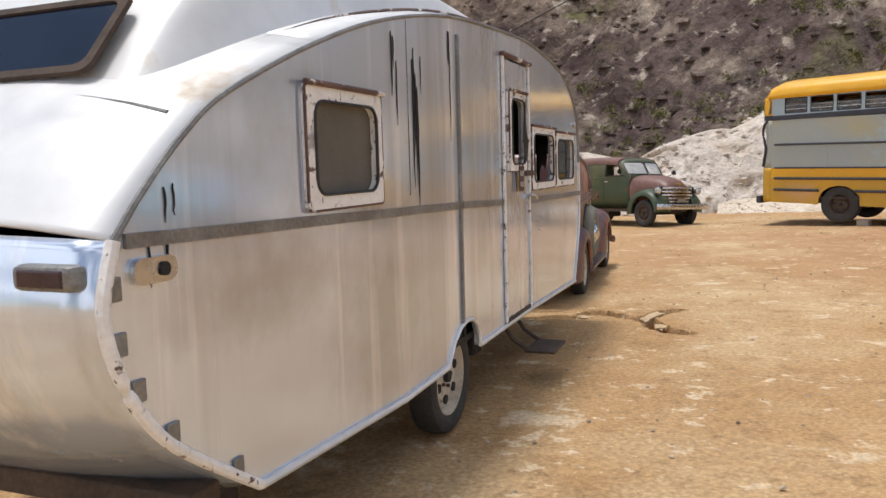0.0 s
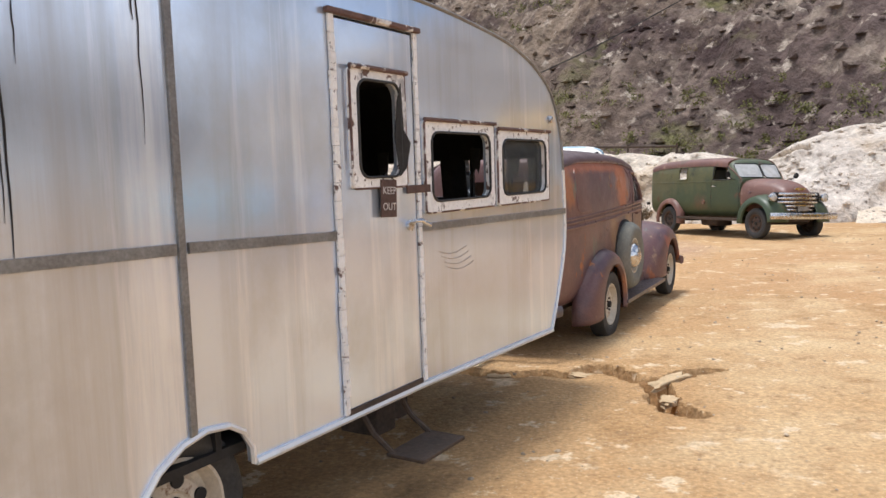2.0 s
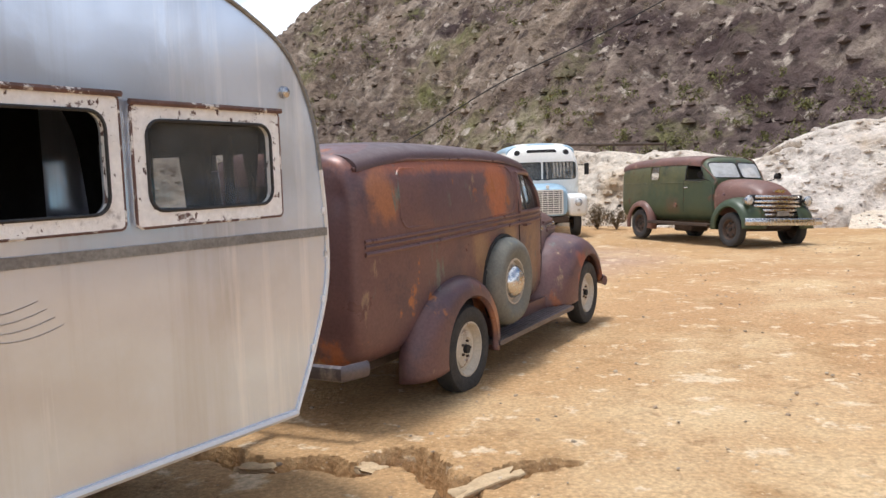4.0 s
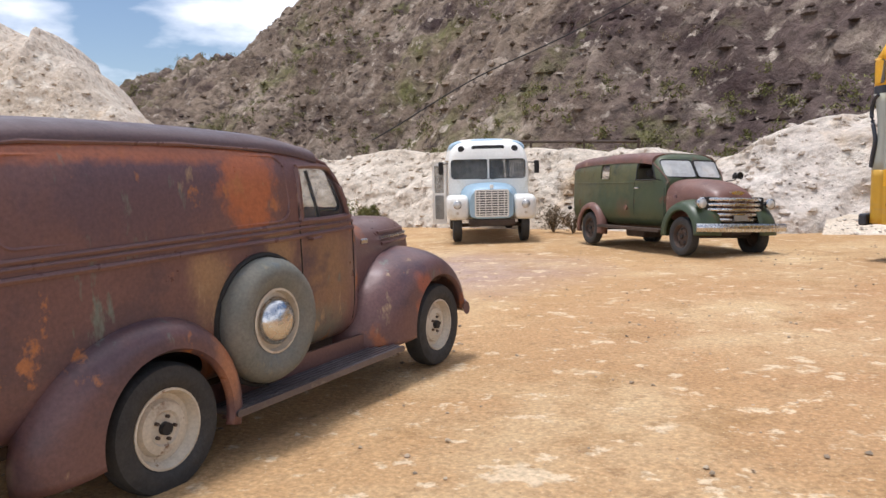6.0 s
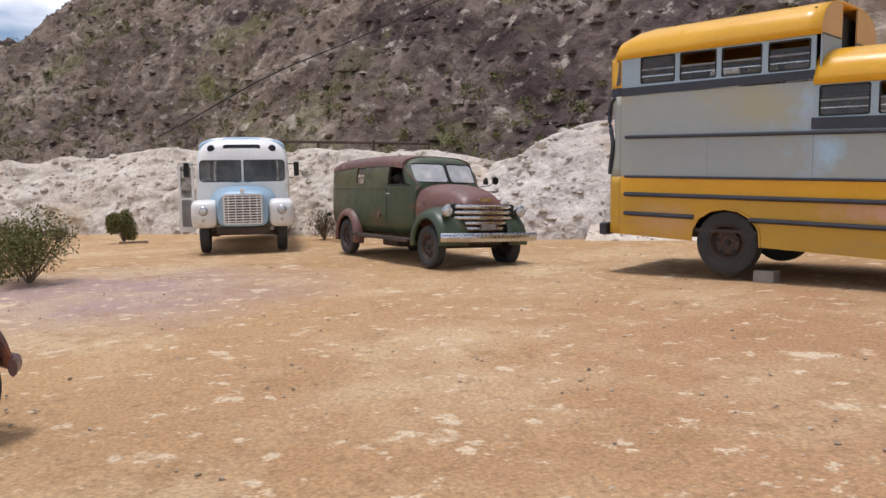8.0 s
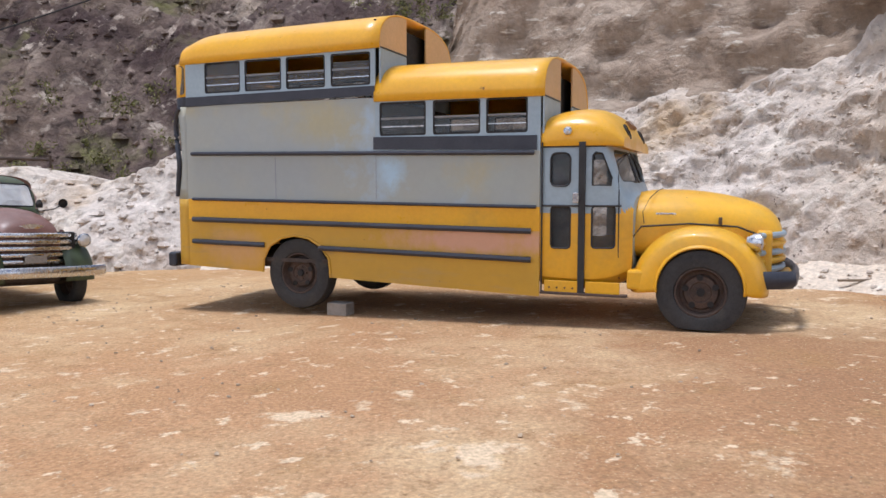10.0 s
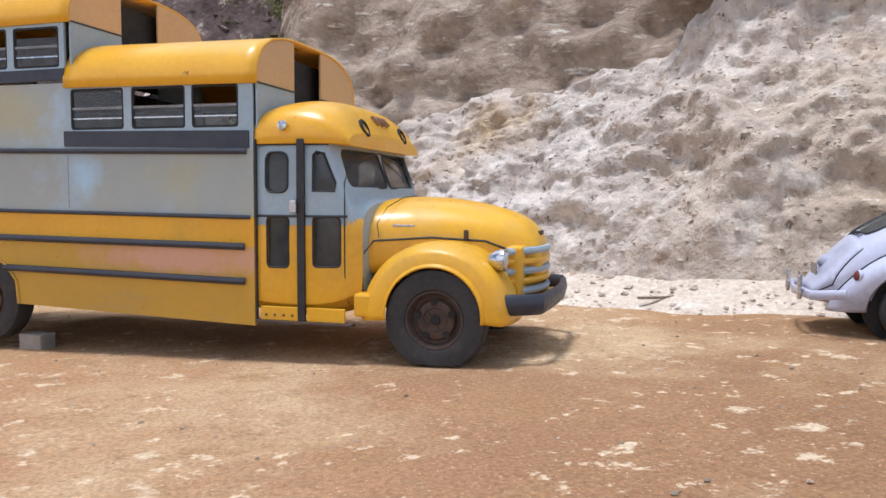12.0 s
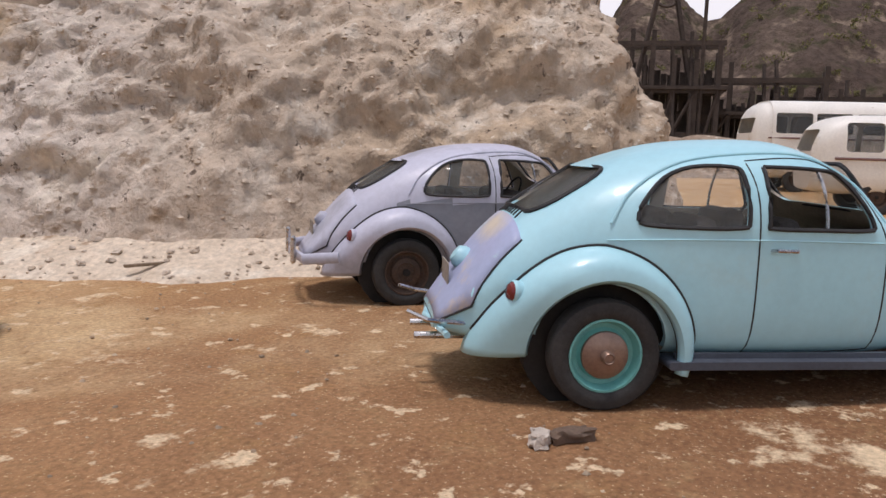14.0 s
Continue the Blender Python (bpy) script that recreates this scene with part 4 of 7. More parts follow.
    for x, z1, z0, w in ((0.875, 2.38, 2.06, 0.013), (0.90, 2.36, 2.2, 0.008), (0.93, 2.24, 1.91, 0.009), (1.135, 2.27, 1.59, 0.011), (1.155, 2.33, 1.75, 0.009), (1.192, 2.13, 1.48, 0.013), (1.175, 2.2, 1.6, 0.01),
                         (1.25, 2.3, 2.1, 0.006), (1.71, 2.50, 1.85, 0.007), (1.69, 2.5, 2.3, 0.012), (-0.82, 1.66, 1.55, 0.011), (-0.78, 1.67, 1.57, 0.009), (-0.9, 1.5, 1.36, 0.009), (-0.82, 1.5, 1.42, 0.012)):
        pts = [(x + rnd.uniform(-1, 1) * 0.003, -0.003, z1 + (z0 - z1) * k / 6) for k in range(7)]
        part("tar_streak", tube(B(), pts, [0.55 * w * s for s in (0.5, 0.9, 1, 0.8, 0.75, 0.5, 0.2)], 6, flat=0.5), BLACK, van, "black tar run")
    # door surround
    for x, w in ((2.792, 0.042), (3.512, 0.034)):
        for k in range(22):
            bm = B()
            box(bm, x + rnd.uniform(-1, 1) * 0.003, -0.012, 0.51 + (k + 0.5) * 0.09, w * rnd.uniform(0.8, 1.1), 0.016, 0.088, 0.002)
            part("hinge_strip", bm, FLAKED, van, "flaking painted strip beside the door")
    part("door_rail", box(B(), 3.15, -0.02, 2.505, 0.80, 0.035, 0.028, 0.006), RUSTY_EDGE, van, "rusty drip rail over the door")
    part("door_sill", box(B(), 3.15, -0.01, 0.515, 0.68, 0.014, 0.03, 0.004), UNDER, van)
    window_frame(door, *WD, y=-0.008, width=0.055)
    bm = B()
    prism(bm, [(3.33, 2.20), (3.345, 1.95), (3.41, 1.88), (3.36, 1.74), (3.30, 1.70), (3.26, 1.9), (3.29, 2.1)], -0.038, -0.034)
    part("torn_screen", bm, BLACK, door, "torn black screen")
    bm = tube(B(), [(3.41, -0.01, 1.44), (3.405, -0.06, 1.45), (3.44, -0.07, 1.45), (3.53, -0.07, 1.415)], 0.013, 8)
    cyl(bm, (3.41, -0.012, 1.42), (0, 1, 0), 0.028, 0.02, 16)
    part("handle", bm, CHROME, door, "chrome lever handle", smooth=True)
    part("hasp", box(B(), 3.50, -0.02, 1.625, 0.24, 0.01, 0.045, 0.003), SIGN, van, "rusty brown hasp strap")
    # windows
    f0 = window_frame(van, *W0)
    part("screen", prism(B(), hole(W0), 0.012, 0.018), SCREENBOARD, f0, "dusty brown window screen")
    f1 = window_frame(van, *W1)
    f2 = window_frame(van, *W2)
    p = part("pane", prism(B(), hole(W2), 0.014, 0.018), GLASS_SMOKE, f2)
    p.visible_shadow = False
    # inside: black boards and floor put the interior's shade into colour
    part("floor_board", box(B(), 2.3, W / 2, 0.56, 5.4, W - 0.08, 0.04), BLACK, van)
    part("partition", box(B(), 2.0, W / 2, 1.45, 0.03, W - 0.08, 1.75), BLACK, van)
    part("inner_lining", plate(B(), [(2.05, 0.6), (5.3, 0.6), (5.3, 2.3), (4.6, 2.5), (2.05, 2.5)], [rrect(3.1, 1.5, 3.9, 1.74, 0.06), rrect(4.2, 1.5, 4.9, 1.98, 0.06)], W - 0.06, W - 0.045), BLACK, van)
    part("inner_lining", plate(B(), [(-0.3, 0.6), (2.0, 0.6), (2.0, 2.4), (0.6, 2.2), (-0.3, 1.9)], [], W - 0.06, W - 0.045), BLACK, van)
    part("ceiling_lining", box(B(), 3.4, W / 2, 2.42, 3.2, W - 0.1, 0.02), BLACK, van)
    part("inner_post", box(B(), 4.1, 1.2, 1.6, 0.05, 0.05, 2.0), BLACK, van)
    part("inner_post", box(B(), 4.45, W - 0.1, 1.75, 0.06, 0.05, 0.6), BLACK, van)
    for x, w in ((3.22, 0.04), (3.47, 0.05), (3.70, 0.03), (4.36, 0.04), (4.62, 0.06), (4.80, 0.03)):
        part("window_post", box(B(), x, W - 0.04, 1.74, w, 0.04, 0.54), BLACK, van)
    for x, w, drop in ((3.12, 0.10, 0.34), (3.56, 0.14, 0.28), (3.86, 0.10, 0.40), (4.24, 0.09, 0.22), (4.55, 0.12, 0.33), (4.86, 0.08, 0.42)):
        rag = [(x, 2.02), (x + w, 2.02), (x + w * 0.95, 2.0 - drop * 0.5), (x + w * 0.72, 2.0 - drop), (x + w * 0.55, 2.0 - drop * 0.72), (x + w * 0.3, 2.0 - drop * 0.9), (x + w * 0.1, 2.0 - drop * 0.55)]
        part("curtain_rag", prism(B(), rag, W - 0.075, W - 0.07), CLOTH, van, "torn dark curtain rag")
    for y, w in ((0.42, 0.03), (0.60, 0.05), (0.78, 0.03), (1.30, 0.04), (1.52, 0.07), (1.70, 0.03)):
        part("window_post", box(B(), 5.54, y, 1.66, 0.03, w, 0.50), BLACK, van)
    for y, w, drop in ((0.30, 0.12, 0.24), (0.66, 0.10, 0.18), (1.22, 0.14, 0.26), (1.60, 0.12, 0.20)):
        rag = [(y, 1.9), (y + w, 1.9), (y + w * 0.95, 1.86 - drop * 0.5), (y + w * 0.7, 1.86 - drop), (y + w * 0.5, 1.86 - drop * 0.7), (y + w * 0.25, 1.86 - drop * 0.95), (y + w * 0.08, 1.86 - drop * 0.5)]
        part("curtain_rag", prism(B(), rag, 5.48, 5.485, lambda x, yy, z: (yy, x, z)), CLOTH, van, "torn dark curtain rag")
    # unseen black block, added to darken the view through the door window
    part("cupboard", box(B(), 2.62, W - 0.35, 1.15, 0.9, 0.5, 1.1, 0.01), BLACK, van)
    bm = B()
    for k in range(9):
        tube(bm, [(3.95 + 0.012 * k, 1.6 + 0.01 * (k % 2), 2.06), (3.95 + 0.010 * k, 1.62, 1.9), (3.97 + 0.006 * k, 1.61, 1.62 + 0.03 * (k % 3))], 0.012, 5)
    part("curtain", bm, CLOTH, van, "ragged dark curtain")
    # underside, wheel, step
    part("chassis", box(B(), 2.3, W / 2, 0.45, 5.4, 1.5, 0.09), UNDER, van)
    # black sheet paints in the shade behind the caravan wheel
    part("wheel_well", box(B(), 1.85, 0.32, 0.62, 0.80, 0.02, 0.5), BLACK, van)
    part("axle", cyl(B(), (1.78, W / 2, 0.40), (0, 1, 0), 0.035, W - 0.3), UNDER, van)
    wheel(van, 1.80, 0.15, 0.355, -1, 0.365, 0.17, 0.24, CREAM, holes=6)
    wheel(van, 1.76, W - 0.14, 0.365, 1, 0.375, 0.17, 0.215, CREAM)
    st = part("fold_out_step", box(B(), 3.22, -0.20, 0.24, 0.42, 0.24, 0.022, 0.006), UNDER, van, "rusty fold-out step plate")
    bm = B()
    for x in (3.04, 3.40):
        tube(bm, [(x, 0.12, 0.47), (x, 0.02, 0.33), (x, -0.12, 0.235)], 0.016, 6)
    tube(bm, [(3.04, 0.1, 0.44), (3.40, 0.1, 0.44)], 0.014, 6)
    part("step_bracket", bm, UNDER, st)
    part("marker_lamp", revolve(B(), [(0.03, 0), (0.026, 0.02), (0, 0.03)], (5.38, -0.002, 2.09), (0, -1, 0), 14), CHROME, van, "small round marker lamp")
    bm = B()
    prism(bm, rrect(-0.985, 1.375, -0.80, 1.455, 0.036), -0.02, 0.0)
    hd = part("lock_plate", bm, CHROME, van, "teardrop lock plate")
    part("keyhole", cyl(B(), (-0.86, -0.022, 1.415), (0, 1, 0), 0.022, 0.012, 14), BLACK, hd)
    bm = B()
    box(bm, -1.125, 0.15, 1.42, 0.07, 0.22, 0.075, 0.02)
    tl = part("tail_lamp", bm, ALU_DARK, van, "dark plum tail lamp in a grey housing")
    part("lens", box(B(), -1.157, 0.15, 1.42, 0.015, 0.17, 0.05, 0.006), DARKLENS, tl)
    part("bumper_beam", box(B(), -0.62, W / 2, 0.56, 0.16, 1.95, 0.10, 0.01), UNDER, van)
    bm = tube(B(), [(5.5, W / 2, 0.42), (6.15, W / 2, 0.44)], 0.045, 8)
    part("tow_bar", bm, UNDER, van, "rusty tow bar")
    # scratches below the front window
    for k in range(4):
        part("scratch", tube(B(), [(3.72 + 0.03 * k + 0.055 * j, -0.001, 1.245 - 0.035 * k - 0.03 * math.sin(j / 6 * math.pi)) for j in range(7)], 0.0018, 5), ALU_DARK, van)
    return van


build_caravan()


def build_sign():
    m = pose(-0.554, 3.126, 0, 0, 0, math.degrees(math.atan2(0.932, 0.363)))
    s = empty("keep_out_sign", m @ pose(3.185, -0.035, 1.585, 0, 2.5, 0), "brown rusty metal sign hung on the caravan door", "sign")
    part("sign_plate", box(B(), 0, 0, 0, 0.14, 0.008, 0.20, 0.003), SIGN, s)
    part("cord", tube(B(), [(-0.05, 0.0, 0.10), (-0.01, 0.012, 0.13), (0.05, 0.0, 0.10)], 0.004, 5), BLACK, s)
    for word, z in (("KEEP", 0.04), ("OUT", -0.045)):
        me = text_mesh(word, 0.056, 0.001)
        me.transform(pose(0, -0.006, z, 90, 0, 0))
        part("lettering", me, LETTER, s, "hand-painted white letters")


build_sign()


# ---- yellow bus ----
def build_yellow_bus():
    bus = empty("yellow_bus", pose(8.609, 21.097, 0, 0, 0, math.degrees(math.atan2(-5.08, 4.93))), "stacked yellow and blue-grey school bus with two raised roof sections", "bus")
    W = 2.36
    low = lambda x: 0.51 - 0.034 * x
    def rail_z(z, x):
        return z - 0.0125 * x
    arch = [(2.66, low(2.66)), (2.64, 0.66), (2.52, 0.82), (2.34, 0.92), (2.13, 0.95), (1.92, 0.91), (1.74, 0.80), (1.64, 0.62), (1.63, low(1.63))]
    XR = 0.42
    for y, s in ((0.0, -1), (W, 1)):
        y1 = y - s * 0.03
        part("skirt_panel", plate(B(), [(XR, low(XR)), (XR, rail_z(1.142, XR)), (5.40, rail_z(1.142, 5.4)), (5.40, low(5.4)), *arch], [], y, y1), YELLOW_OLD, bus, "faded yellow lower side")
        part("belt_panel", plate(B(), [(XR, rail_z(1.142, XR)), (XR, rail_z(1.42, XR)), (5.40, rail_z(1.42, 5.4)), (5.40, rail_z(1.142, 5.4))], [], y, y1), YELLOW, bus, "brighter yellow band between the rails")
        part("middle_panel", plate(B(), [(XR, rail_z(1.42, XR)), (XR, 2.67), (3.31, 2.67), (3.31, 2.03), (5.40, 1.99), (5.40, rail_z(1.42, 5.4))], [], y, y1), BLUEGREY, bus, "faded blue-grey side panel")
        part("window_band", plate(B(), [(XR, 2.66), (XR, 3.27), (3.31, 3.29), (3.31, 2.70)],
                                  [rrect(a, 2.83, b, 3.235, 0.03, 3) for a, b in ((0.74, 1.32), (1.39, 1.96), (2.03, 2.61), (2.69, 3.25))], y, y1), BLUECAB, bus)
        part("window_band", plate(B(), [(3.31, 2.03), (3.31, 2.64), (5.40, 2.62), (5.40, 1.99)],
                                  [rrect(a, 2.20, b, 2.605, 0.03, 3) for a, b in ((3.37, 3.99), (4.08, 4.68), (4.75, 5.25))], y, y1), BLUECAB, bus)
        for xs, z in ((((0.74, 1.32), (1.39, 1.96), (2.03, 2.61), (2.69, 3.25)), 2.83), (((3.37, 3.99), (4.08, 4.68), (4.75, 5.25)), 2.20)):
            for i, (a, b) in enumerate(xs):
                ww = part("window_sash", ring_prism(B(), rrect(a, z, b, z + 0.405, 0.03, 3), rrect(a + 0.022, z + 0.022, b - 0.022, z + 0.383, 0.03, 3), y - s * 0.004, y - s * 0.026), BLACK, bus)
                part("sash_bar", box(B(), (a + b) / 2, y - s * 0.012, z + 0.21, b - a - 0.04, 0.016, 0.024), ALU_DARK, ww)
                part("sash_bar", box(B(), (a + b) / 2, y - s * 0.014, z + 0.11, b - a - 0.04, 0.012, 0.012), CHROME, ww)
                if s < 0 or i % 2:
                    p = part("pane", prism(B(), rrect(a + 0.02, z + 0.02, b - 0.02, z + (0.215 if i in (1, 2) else 0.385 if i == 0 else 0.30), 0.02, 3), y - s * 0.014, y - s * 0.018), GLASS_SMOKE, ww)
                    p.visible_shadow = False
        bm = B()
        prism(bm, [(XR, 2.665), (3.31, 2.70), (3.31, 2.815), (XR, 2.79)], y + s * 0.012, y)
        part("navy_band", bm, NAVY, bus, "dark navy band under the windows")
        bm = B()
        prism(bm, [(3.29, 2.04), (5.36, 2.0), (5.36, 2.165), (3.29, 2.19)], y + s * 0.014, y)
        part("navy_band", bm, NAVY, bus)
        for z, a, b, r in ((2.035, 0.5, 5.33, 0.026), (1.42, 0.5, 5.36, 0.020), (1.142, 0.5, 5.30, 0.034), (0.843, 0.5, 1.66, 0.034), (0.843, 2.50, 5.30, 0.034)):
            dz = lambda x: rail_z(z, x) - (0.006 * x if z < 1 else 0)
            bm = tube(B(), [(a, y + s * 0.004, dz(a)), (a + 0.06, y + s * 0.018, dz(a + 0.06)), (b - 0.06, y + s * 0.018, dz(b - 0.06)), (b, y + s * 0.004, dz(b))], r, 8)
            part("rub_rail", bm, NAVY, bus, "dark navy rub rail", smooth=True)
        for x in (1.85, 3.32):
            part("panel_seam", box(B(), x, y + s * 0.001, 1.70, 0.006, 0.004, 0.56), GREYBLUE, bus)
        part("arch_trim", tube(B(), [(x, y + s * 0.004, z) for x, z in arch], 0.018, 6), YELLOW_OLD, bus)

    # rounded rear end, in three tones
    def tail(z0, z1, mat, name, bow=0.0):
        bm, rings = B(), []
        plan = [(XR, 0.0)] + [(0.40 - 0.30 * math.sin(a), 0.30 - 0.30 * math.cos(a)) for a in (radians(12 * k) for k in range(1, 8))] + [(0.085, 0.5), (0.07, W / 2), (0.085, W - 0.5)]
        plan += [(0.40 - 0.30 * math.sin(a), W - 0.30 + 0.30 * math.cos(a)) for a in (radians(12 * k) for k in range(7, 0, -1))] + [(XR, W)]
        for k in range(9):
            z = z0 + (z1 - z0) * k / 8
            push = bow * math.sin(math.pi * k / 8)
            rings.append([bm.verts.new((x + push * (XR - x) / 0.35, y, z)) for x, y in plan])
        for a, b in zip(rings, rings[1:]):
            for k in range(len(plan) - 1):
                bm.faces.new((a[k], a[k + 1], b[k + 1], b[k]))
        return part(name, bm, mat, bus, smooth=True, thick=0.02)
    tail(0.50, 1.41, YELLOW_OLD, "tail_panel")
    tail(1.41, 2.67, BLUEGREY, "tail_panel", 0.10)
    tail(2.67, 2.80, NAVY, "tail_band")
    tail(2.80, 3.25, YELLOW, "tail_panel")
    w = part("corner_window", prism(B(), rrect(0.0, 2.83, 0.27, 3.22, 0.06), -0.004, 0.01, lambda x, y, z: (0.40 - x + (-0.012 if False else 0) - 0.0, y + 0.004 + (0.30 - math.sqrt(max(0, 0.09 - x * x))) - 0.012, z)), GLASS_DARK, bus, "rounded dark corner window")
    part("wave_trim", tube(B(), smooth_line([(0.30, -0.008 + 0.02, 2.66), (0.17, 0.10, 2.55), (0.12, 0.14, 2.35), (0.20, 0.07, 2.1), (0.24, 0.05, 1.9), (0.19, 0.08, 1.65), (0.16, 0.10, 1.45)], 4), 0.035, 8), NAVY, bus, "wavy navy trim", smooth=True)
    part("rear_bumper", box(B(), 0.06, W / 2, 0.56, 0.14, W - 0.1, 0.20, 0.03), NAVY, bus)

    # arched roofs
    def arched(x0, x1, z_e0, z_e1, crown, mat, name, round_rear):
        bm, rings = B(), []
        n = 26
        for k in range(15):
            x = x0 + (x1 - x0) * k / 14
            f = 1.0
            if round_rear and x < x0 + 0.7:
                f = math.sqrt(max(0.0, 1 - ((x0 + 0.7 - x) / 0.7) ** 2)) * 0.96 + 0.04
            ze = z_e0 + (z_e1 - z_e0) * k / 14
            ring = []
            for j in range(n + 1):
                a = math.pi * j / n
                yy = W / 2 - (W / 2 + 0.02) * math.copysign(abs(math.cos(a)) ** 0.62, math.cos(a))
                pull = 1 - 0.22 * (1 - f) ** 2
                ring.append(bm.verts.new((x, W / 2 + (yy - W / 2) * pull, ze - 0.02 + (crown + 0.02) * f * max(0.0, math.sin(a)) ** 0.75)))
            rings.append(ring)
        for a, b in zip(rings, rings[1:]):
            for j in range(n):
                bm.faces.new((a[j], a[j + 1], b[j + 1], b[j]))
        if round_rear:
            bm.faces.new(rings[0])
        return part(name, bm, mat, bus, smooth=True, thick=0.02)
    arched(0.10, 3.38, 3.25, 3.29, 0.50, YELLOW, "upper_roof", True)
    arched(3.30, 5.45, 2.64, 2.62, 0.52, YELLOW, "lower_roof", False)
    # plywood gables with an open doorway
    for x, z, crown, zb in ((3.36, 3.28, 0.485, 2.66), (5.42, 2.61, 0.505, 2.0)):
        arc = []
        for j in range(27):
            a = math.pi * j / 26
            arc.append((W / 2 - (W / 2) * math.copysign(abs(math.cos(a)) ** 0.62, math.cos(a)), z + crown * max(0.0, math.sin(a)) ** 0.75))
        gap = (0.78, 1.42)
        left = [(0.02, z)] + [p for p in arc if p[0] < gap[0]] + [(gap[0], z + crown * 0.97), (gap[0], z)]
        right = [(gap[1], z), (gap[1], z + crown * 0.985)] + [p for p in arc if p[0] > gap[1]] + [(W - 0.02, z)]
        for o in (left, right):
            part("gable_board", prism(B(), o, 0, 0.02, lambda u, v, zz, x=x: (x + v, u, zz)), TANPLY, bus, "tan plywood gable end")
        for y0, y1 in ((0.02, gap[0]), (gap[1], W - 0.02)):
            part("gable_wall", box(B(), x + 0.01, (y0 + y1) / 2, (z + zb) / 2, 0.02, y1 - y0, z - zb - 0.01), BLUECAB, bus)
            part("gable_trim", box(B(), x + 0.024, (y0 + y1) / 2, z, 0.01, y1 - y0, 0.016), NAVY, bus)
    # added black boards close behind the doorways stand for shade under the roofs
    for x, z in ((3.24, 3.2), (5.30, 2.53)):
        part("inner_bulkhead", box(B(), x, W / 2, z, 0.03, W - 0.3, 0.9), BLACK, bus)
    part("deck", box(B(), 4.4, W / 2, 2.02, 2.0, W - 0.08, 0.04), DARKWOOD, bus)
    part("inner_floor", box(B(), 2.9, W / 2, 0.62, 5.0, W - 0.08, 0.05), DARKWOOD, bus)
    part("inner_floor", box(B(), 1.9, W / 2, 2.66, 2.85, W - 0.08, 0.04), DARKWOOD, bus)
    part("inner_wall", box(B(), 5.36, W / 2, 1.3, 0.03, W - 0.08, 1.35), DARKWOOD, bus)
    # cab: body loft with window openings
    cab = [(5.38, 0.42, 1.4, 2.42, 1.16, 5, 9), (5.7, 0.40, 1.4, 2.47, 1.17, 5, 9), (5.98, 0.40, 1.4, 2.46, 1.15, 4.5, 9), (6.10, 0.42, 1.4, 2.38, 1.13, 4.5, 9), (6.20, 0.44, 1.38, 2.02, 1.10, 4.5, 8), (6.32, 0.5, 1.2, 1.62, 1.06, 4.5, 7), (6.42, 0.55, 1.1, 1.5, 1.0, 4, 6)]
    shift = Matrix.Translation((0, W / 2, 0))
    body = loft(cab, 0, 5, 64)
    inner = loft(cab, 0.045, 5, 64)
    cut = B()
    for o in (rrect(5.52, 1.59, 5.745, 1.96, 0.07), rrect(5.53, 0.89, 5.75, 1.36, 0.04), [(5.99, 1.60), (6.19, 1.60), (6.195, 1.68), (6.09, 1.95), (6.02, 1.965), (5.99, 1.93)], rrect(5.99, 0.90, 6.235, 1.365, 0.04)):
        prism(cut, o, -2, 2)
    ws = B()
    for y0, y1 in ((-0.97, -0.03), (0.03, 0.97)):
        prism(ws, rrect(y0, 1.64, y1, 2.0, 0.08), 5.98, 6.8, lambda x, y, z: (y, x, z))
    me = carve(body, [inner, cut, ws])
    me.transform(shift)
    ob = part("cab", me, BLUECAB, bus, "pale blue cab with a yellow foot", smooth=True)
    me.materials.append(YELLOW)
    for f in me.polygons:
        f.material_index = 1 if max(me.vertices[k].co.z for k in f.vertices) < 1.37 else 0
    for s in (-1, 1):
        part("belt_line", tube(B(), [(x, W / 2 + s * (project_y(cab, x, 1.37) + 0.008), 1.37) for x in np.linspace(5.42, 6.30, 8)], 0.012, 6), GASKET, bus)
        part("door_gap", tube(B(), [(6.275 - 0.12 * max(0, z - 1.5), W / 2 + s * (project_y(cab, 6.275 - 0.12 * max(0, z - 1.5), z) + 0.006), z) for z in np.linspace(0.55, 2.0, 10)], 0.007, 5), GASKET, bus)
        part("roof_edge", tube(B(), [(x, W / 2 + s * (project_y(cab, x, 2.03) + 0.012), 2.035) for x in np.linspace(5.42, 6.12, 7)], 0.012, 6), GASKET, bus)
    lower = loft([(x, zb - 0.014, 1.0, 1.36, wd + 0.006, 12, 9) for x, zb, zm, zt, wd, nu, nl in cab], 0, 5, 64)
    cut = B()
    for o in (rrect(5.53, 0.89, 5.75, 1.6, 0.04), rrect(5.99, 0.90, 6.235, 1.6, 0.04)):
        prism(cut, o, -2, 2)
    me = carve(lower, [loft([(x, zb - 0.1, 1.0, 1.5, wd - 0.03, 12, 9) for x, zb, zm, zt, wd, nu, nl in cab], -0.03, 5, 64), cut])
    me.transform(shift)
    whole = B()
    whole.from_mesh(me)
    whole.verts.ensure_lookup_table()
    left = set(whole.verts)
    while left:   # each loose piece of the skirt is a part of its own
        stack = [left.pop()]
        piece = set(stack)
        while stack:
            v = stack.pop()
            for e in v.link_edges:
                o = e.other_vert(v)
                if o in left:
                    left.discard(o)
                    piece.add(o)
                    stack.append(o)
        bm, place = B(), {}
        for v in sorted(piece, key=lambda q: q.index):
            place[v] = bm.verts.new(v.co)
        for f in whole.faces:
            if f.verts[0] in piece:
                bm.faces.new([place[v] for v in f.verts])
        if bm.faces:
            part("cab_skirt", bm, YELLOW, bus, "yellow lower cab and door", smooth=True)
